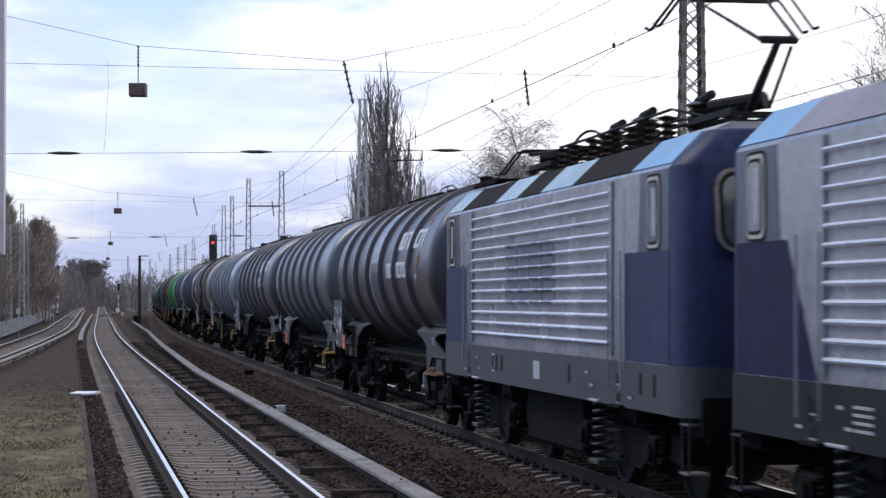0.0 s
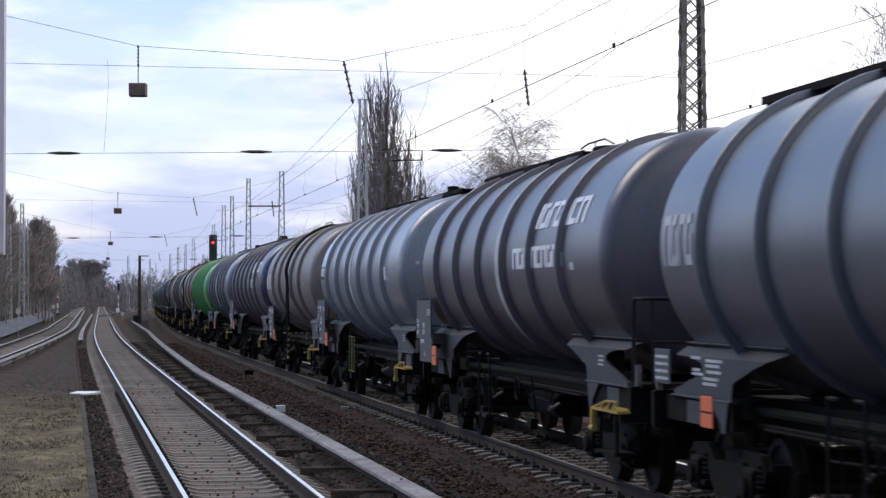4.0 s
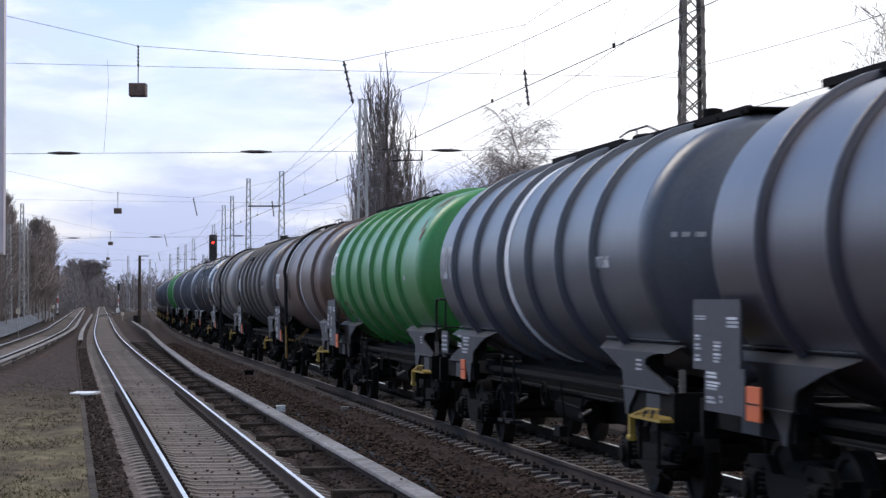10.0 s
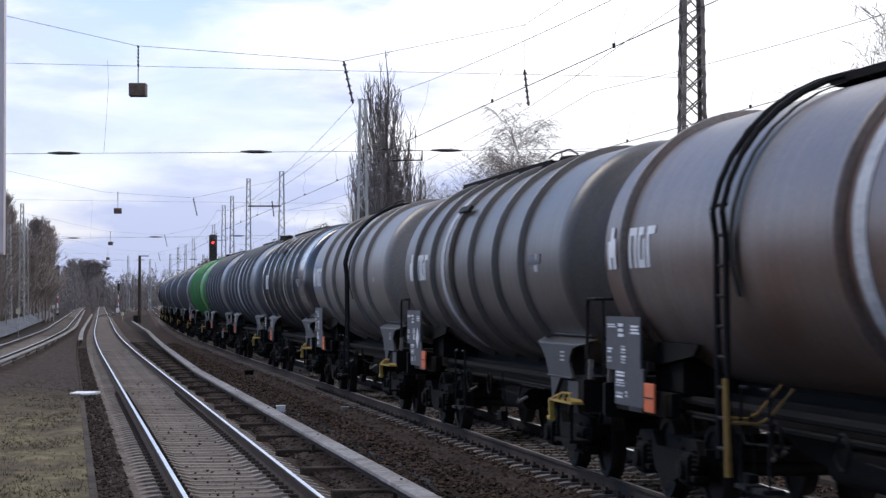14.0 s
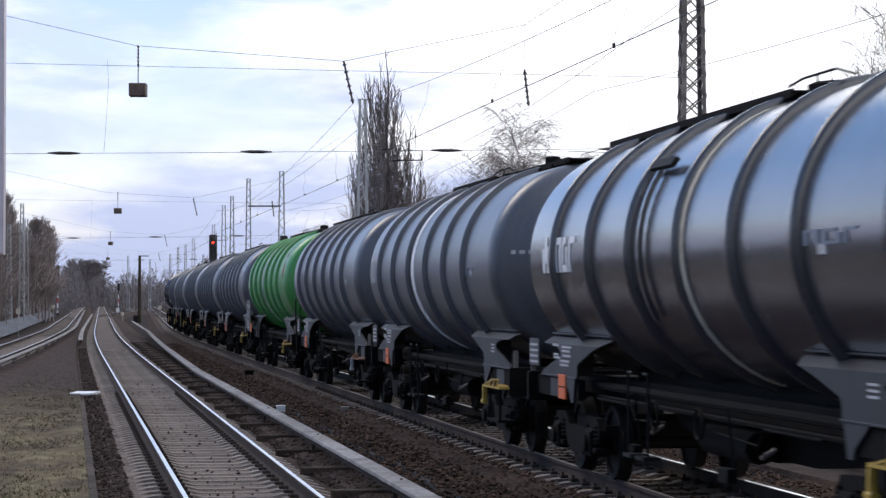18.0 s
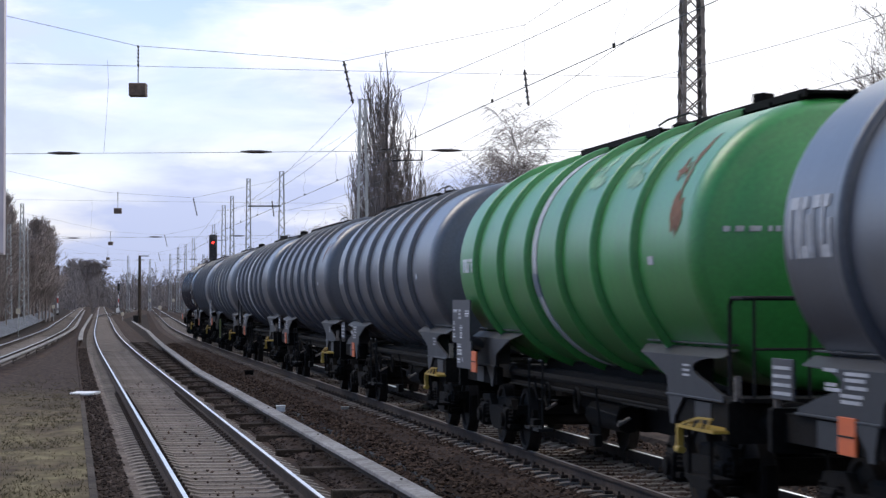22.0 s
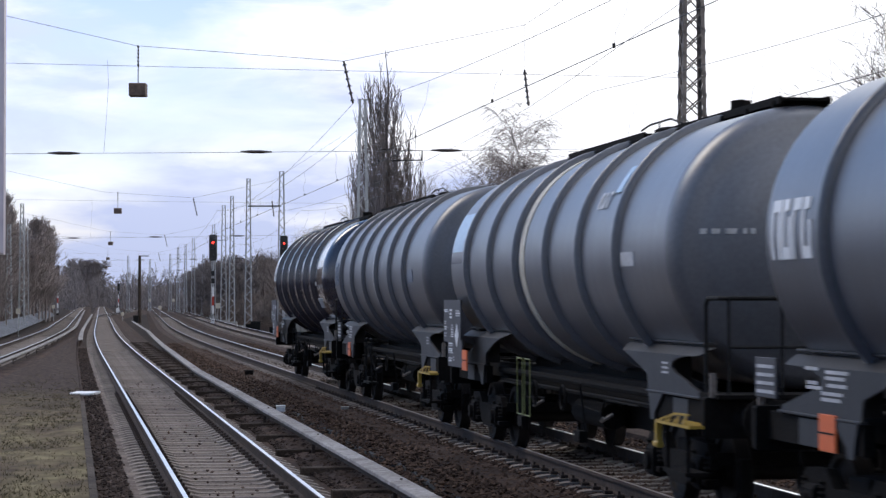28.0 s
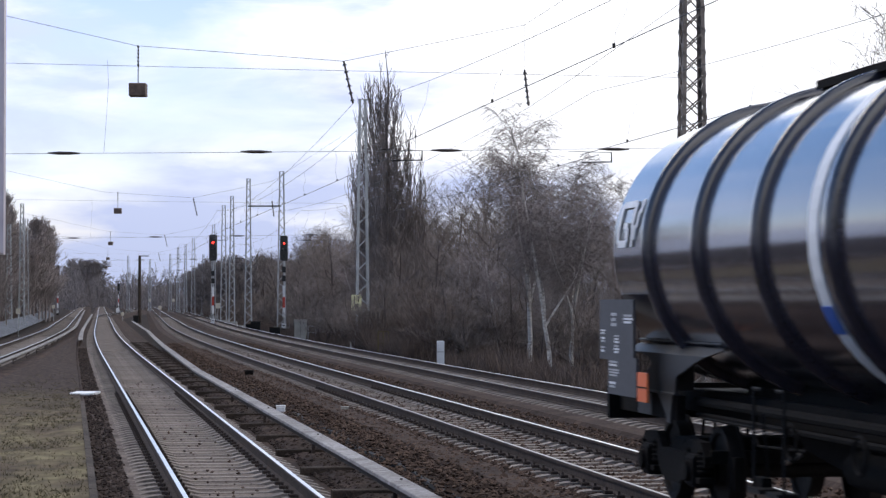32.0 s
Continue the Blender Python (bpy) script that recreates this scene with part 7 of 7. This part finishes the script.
# trees along the suburban side
y = 110.0
while y < 520:
    near = y < 150
    for row in range(2 if near else 4):
        px, py = offset(x_urban_left, max(y, 30.0), -7.2 - row * 2.6 + rnd.uniform(-1.0, 1.0) - (4.0 if y < 180 else 0.0))
        if y < 30:
            px -= (30 - y) * -0.159 - 2.0
            py = y
        if near:
            kind = T_TALL[rnd.randrange(2)] if row != 1 else T_ROUND[rnd.randrange(3)]
        else:
            kind = T_DENSE[rnd.randrange(2)] if rnd.random() < 0.75 else T_ROUND[rnd.randrange(3)]
        top = 1.0 if near else (0.86 if y < 300 else 1.0)
        plant(kind, "alder_tree", "tall bare alder beside the suburban track", px, py + rnd.uniform(-3, 3), top * rnd.uniform(0.85, 1.18), rnd.uniform(0, 6), "trees beside the suburban track", 1.1)
    y += 9.0 if near else (7.0 if y < 330 else 13.0)
for k in range(20):
    y = 292 + 2.6 * k
    x = (-0.1890, -0.1860, -0.1765, -0.1735, -0.1710, -0.1685)[k % 6] * y + rnd.uniform(-0.5, 0.5)
    plant(T_DENSE[k % 2], "alder_tree", "dense tall bare alder beside the suburban track", x, y, rnd.uniform(0.86, 0.98), rnd.uniform(0, 6), "trees beside the suburban track", (1.62, 1.56, 1.26, 1.44, 1.40, 1.30)[k % 6] * rnd.uniform(0.95, 1.04))
# unseen trees added behind the camera to darken low light and reflections
for k in range(16):
    a = math.pi * (k + 0.5) / 16
    plant(T_ROUND[k % 3], "bare_tree", "unseen bare tree added behind the camera", 34 * math.cos(a) + rnd.uniform(-3, 3), -46 - 24 * math.sin(a), rnd.uniform(0.8, 1.2), rnd.uniform(0, 6), "trees behind the platform", 1.1)
for k in range(16):
    y = 840 + 7.0 * k
    x = -0.1525 * y + rnd.uniform(-4.0, 3.6)
    plant(T_MASS[k % 2], "far_tree", "dense rounded far tree beside the line", x, y, rnd.uniform(1.25, 1.62), rnd.uniform(0, 6), "far trees")
# the belt of woods behind the yard masts
for k in range(150):
    y = rnd.uniform(330, 640)
    x = x_freight(y) + 9.5 + rnd.uniform(0.0, 0.052) * y
    plant(T_MASS[k % 2], "far_tree", "hazy bare tree of the far wood", x, y, rnd.uniform(0.55, 0.85) * (1.0 if y < 450 else 1.2), rnd.uniform(0, 6), "far wood trees")
for x, y, s in ((19.5, 100.0, 1.27), (21.2, 103.0, 1.26), (23.6, 104.0, 1.3)):
    plant(T_ROUND[1], "bare_tree", "bare tree behind the train", x, y, s, 1.0, "trees behind the train")
# distant woods closing the line of sight
bd = Geo()
for k in range(1100):
    a = (rnd.uniform(-1.5, 1.5), rnd.uniform(-0.165, -0.09), rnd.uniform(-0.28, 0.22))[min(2, k % 4)]
    r = rnd.uniform(640, 1100)
    px, py = r * math.sin(a), r * math.cos(a)
    if abs(px - x_urban(py)) < 6 and py < 800:
        continue
    hh = rnd.uniform(6, 12.5) if py < 850 else rnd.uniform(7, 10)
    bd.tube((px, py, -0.6), (px, py, hh * 0.8), 0.2, 3, 0.08, cap=False)
    for j in range(64):
        f = rnd.uniform(0.0, 0.9)
        sp = 0.17 * hh * (1.1 - 0.7 * f)
        ax, ay = px + rnd.gauss(0, sp), py + rnd.gauss(0, sp)
        bd.tube((ax, ay, hh * f), (ax + rnd.gauss(0, 0.5), ay + rnd.gauss(0, 0.5), hh * (f + rnd.uniform(0.05, 0.16))), 0.10, 3, 0.04, cap=False)
tagged(part("far_woods", bd, M_HAZE), "hazy belt of far bare woods on the horizon", "woods", kind="stuff")


def undergrowth(label, fx, lo, hi, d0, d1, count, height, seed):
    """Thickets of thin leaning stems along the edge of the woods."""
    r = np.random.RandomState(seed)
    vs, fs = [], []
    for i in range(count):
        y = lo + (hi - lo) * r.rand() ** 1.3
        px, py = offset(fx, y, d0 + (d1 - d0) * r.rand())
        clump = 0.55 + 0.9 * noise.noise((px * 0.25, py * 0.12, seed))
        h = height * max(0.25, clump) * (0.5 + 0.8 * r.rand())
        w = 0.010 + 0.00011 * y
        p = np.array((px, py, -0.64))
        for j in range(4):
            a, ln = r.rand() * 6.28, h * (0.5 + 0.5 * r.rand())
            q = p + np.array((r.randn() * 0.32 * ln, r.randn() * 0.32 * ln, ln))
            c, n = math.cos(a) * w, math.sin(a) * w
            o = len(vs)
            vs += [(p[0] - c, p[1] - n, p[2]), (p[0] + c, p[1] + n, p[2]), (p[0] - n, p[1] + c, p[2]), tuple(q)]
            fs += [(o, o + 1, o + 3), (o + 1, o + 2, o + 3), (o + 2, o, o + 3)]
    me = bpy.data.meshes.new("undergrowth")
    me.from_pydata(vs, [], fs)
    me.materials.append(M_BRUSH)
    return tagged(part("undergrowth", me, None), label, "undergrowth", kind="stuff")


M_BRUSH = material("dry_brush", (0.140, 0.100, 0.080), 0.95, 0, 0.5, 0.25, 3.0, 0, second=(0.072, 0.053, 0.044))
undergrowth("brown leafless undergrowth below the wood beside the line", x_freight, 72, 430, 8.2, 16.0, 14000, 1.5, 3)
undergrowth("brown leafless undergrowth along the suburban track", x_urban_left, 150, 520, -12.0, -5.4, 12000, 1.7, 8)
undergrowth("hazy leafless undergrowth between the far tracks", x_freight, 330, 640, 8.5, 34.0, 9000, 2.2, 9)
undergrowth("tall brown thicket under the poplar", x_freight, 106, 126, 7.4, 10.0, 3200, 4.6, 12)

# far power pylon
t = thing("power_pylon", "far lattice power pylon above the trees", "pylon", (-2.6, 300.0, -0.6))
for sx in (-1, 1):
    for sy in (-1, 1):
        part("leg", Geo().tube((sx * 0.95, sy * 0.95, 0), (sx * 0.28, sy * 0.28, 18.2), 0.07, 5), M_GALV, t)
for k in range(14):
    z0, z1 = 18.2 * k / 14, 18.2 * (k + 1) / 14
    w0, w1 = 0.95 - 0.67 * k / 14, 0.95 - 0.67 * (k + 1) / 14
    g = Geo()
    for s in (-1, 1):
        g.tube((-w0, s * w0, z0), (w1, s * w1, z1), 0.045, 4).tube((w0, s * w0, z0), (-w1, s * w1, z1), 0.045, 4)
    part("bracing", g, M_GALV, t)
for z in (18.2, 15.6, 13.0):
    part("platform", Geo().box(-0.42, 0.42, -0.42, 0.42, z - 0.05, z + 0.06), M_GALV, t)


# ---- loose stones of the ballast and tufts of dry grass ----
def stones(label, fx, lo, hi, bands, count, size, mat, seed):
    """Loose angular stones scattered over strips (d0, d1, z) beside a track, thinning with distance."""
    r = np.random.RandomState(seed)
    base = np.array([(1, 0, 0), (-1, 0, 0), (0, 1, 0), (0, -1, 0), (0, 0, 0.8), (0, 0, -0.8)], float)
    faces = np.array([(0, 2, 4), (2, 1, 4), (1, 3, 4), (3, 0, 4), (2, 0, 5), (1, 2, 5), (3, 1, 5), (0, 3, 5)])
    vs, fs = [], []
    for i in range(count):
        d0, d1, z = bands[i % len(bands)]
        y = lo + (hi - lo) * r.rand() ** 1.6
        px, py = offset(fx, y, d0 + (d1 - d0) * r.rand())
        s = size * (0.5 + r.rand()) * np.array((1, 0.8 + 0.4 * r.rand(), 0.6 + 0.3 * r.rand()))
        a = r.rand() * 6.28
        v = (base + r.randn(6, 3) * 0.18) * s
        c, n = math.cos(a), math.sin(a)
        v = np.stack([v[:, 0] * c - v[:, 1] * n + px, v[:, 0] * n + v[:, 1] * c + py, v[:, 2] + z + 0.3 * s[2]], 1)
        vs.append(v)
        fs.append(faces + 6 * i)
    me = bpy.data.meshes.new("stones")
    me.from_pydata(np.concatenate(vs).tolist(), [], np.concatenate(fs).tolist())
    me.materials.append(mat)
    return tagged(part("ballast_stones", me, None), label, "gravel", kind="stuff")


def island_material(name, dark, light):
    m = bpy.data.materials.new(name)
    m.use_nodes = True
    t = m.node_tree
    b = t.nodes["Principled BSDF"]
    b.inputs["Roughness"].default_value = 0.9
    b.inputs["Specular IOR Level"].default_value = 0.06
    ge = t.nodes.new("ShaderNodeNewGeometry")
    rp = t.nodes.new("ShaderNodeValToRGB")
    rp.color_ramp.elements[0].color, rp.color_ramp.elements[1].color = (*dark, 1), (*light, 1)
    t.links.new(ge.outputs["Random Per Island"], rp.inputs["Fac"])
    t.links.new(rp.outputs["Color"], b.inputs["Base Color"])
    return m


M_STONE = island_material("brown_ballast_stone", (0.020, 0.013, 0.010), (0.105, 0.070, 0.053))
M_STONE2 = island_material("grey_brown_ballast_stone", (0.014, 0.010, 0.009), (0.064, 0.047, 0.039))
M_TUFT = island_material("dry_grass_blade", (0.070, 0.058, 0.038), (0.115, 0.100, 0.062))
stones("brown crushed stones beside the freight track", x_freight, 22, 135, [(-2.3, -1.25, -0.24), (-2.9, -1.5, -0.3), (-1.25, -0.8, -0.225), (-0.65, 0.65, -0.232), (0.8, 2.4, -0.24)], 36000, 0.034, M_STONE, 1)
stones("dark crushed stones on the shoulders of the suburban track", x_urban, 20, 120, [(-1.68, -1.27, -0.225), (1.28, 1.6, -0.2), (1.5, 2.1, -0.17), (2.0, 2.8, -0.40)], 17000, 0.032, M_STONE2, 2)


def tufts(label, count, seed):
    r = np.random.RandomState(seed)
    vs, fs = [], []
    n = 0
    while n < count:
        y = 20 + 62 * r.rand() ** 1.5
        wide = x_urban(y) - x_urban_left(y) - 4.6
        d = -1.82 - wide * r.rand()
        px, py = offset(x_urban, y, d)
        if noise.noise((px * 1.1, py * 0.16, 3)) < -0.5 + 0.6 * r.rand() or r.rand() < (y - 44) / 34:
            n += 1
            continue
        for k in range(3):
            a, ln = r.rand() * 6.28, 0.02 + 0.04 * r.rand()
            w = 0.006 + 0.006 * r.rand()
            bx, by = px + r.randn() * 0.03, py + r.randn() * 0.03
            tx, ty = bx + ln * 0.8 * r.randn() * 0.6, by + ln * 0.6 * r.randn()
            z = -0.20
            o = len(vs)
            vs += [(bx - w * math.cos(a), by - w * math.sin(a), z), (bx + w * math.cos(a), by + w * math.sin(a), z), (tx, ty, z + ln)]
            fs.append((o, o + 1, o + 2))
        n += 1
    me = bpy.data.meshes.new("tufts")
    me.from_pydata(vs, [], fs)
    me.materials.append(M_TUFT)
    return tagged(part("dry_grass", me, None), label, "grass", kind="stuff")


tufts("short dry winter grass on the worn turf", 11000, 4)
# dark specks of old leaves and coal between the rails
stones("dark crumbs of coal and leaves on the suburban track", x_urban, 22, 70, [(-0.62, 0.62, -0.212)], 260, 0.022, M_STONE, 6)


# ---- what moves ----
def motions():
    """The train rolls past; every wheelset turns with it."""
    times = [0.5 * i for i in range(65)]
    for vehicle, s0, base in VEHICLES:
        walk(vehicle, [(t, placed(s0 - run_at(t), base)) for t in times])
    for wheels, r in ((WHEELS, R_WHEEL), (LOCO_WHEELS, 0.62)):
        rows = [(i / 30, pose(0, 0, r, 0, math.degrees(run_at(i / 30) / r) % 360, 0)) for i in range(961)]
        walk(wheels[0], rows)
        keys = wheels[0].animation_data
        for w in wheels[1:]:
            w.rotation_mode = "QUATERNION"
            w.animation_data_create()
            w.animation_data.action = keys.action
            w.animation_data.action_slot = keys.action_slot


motions()
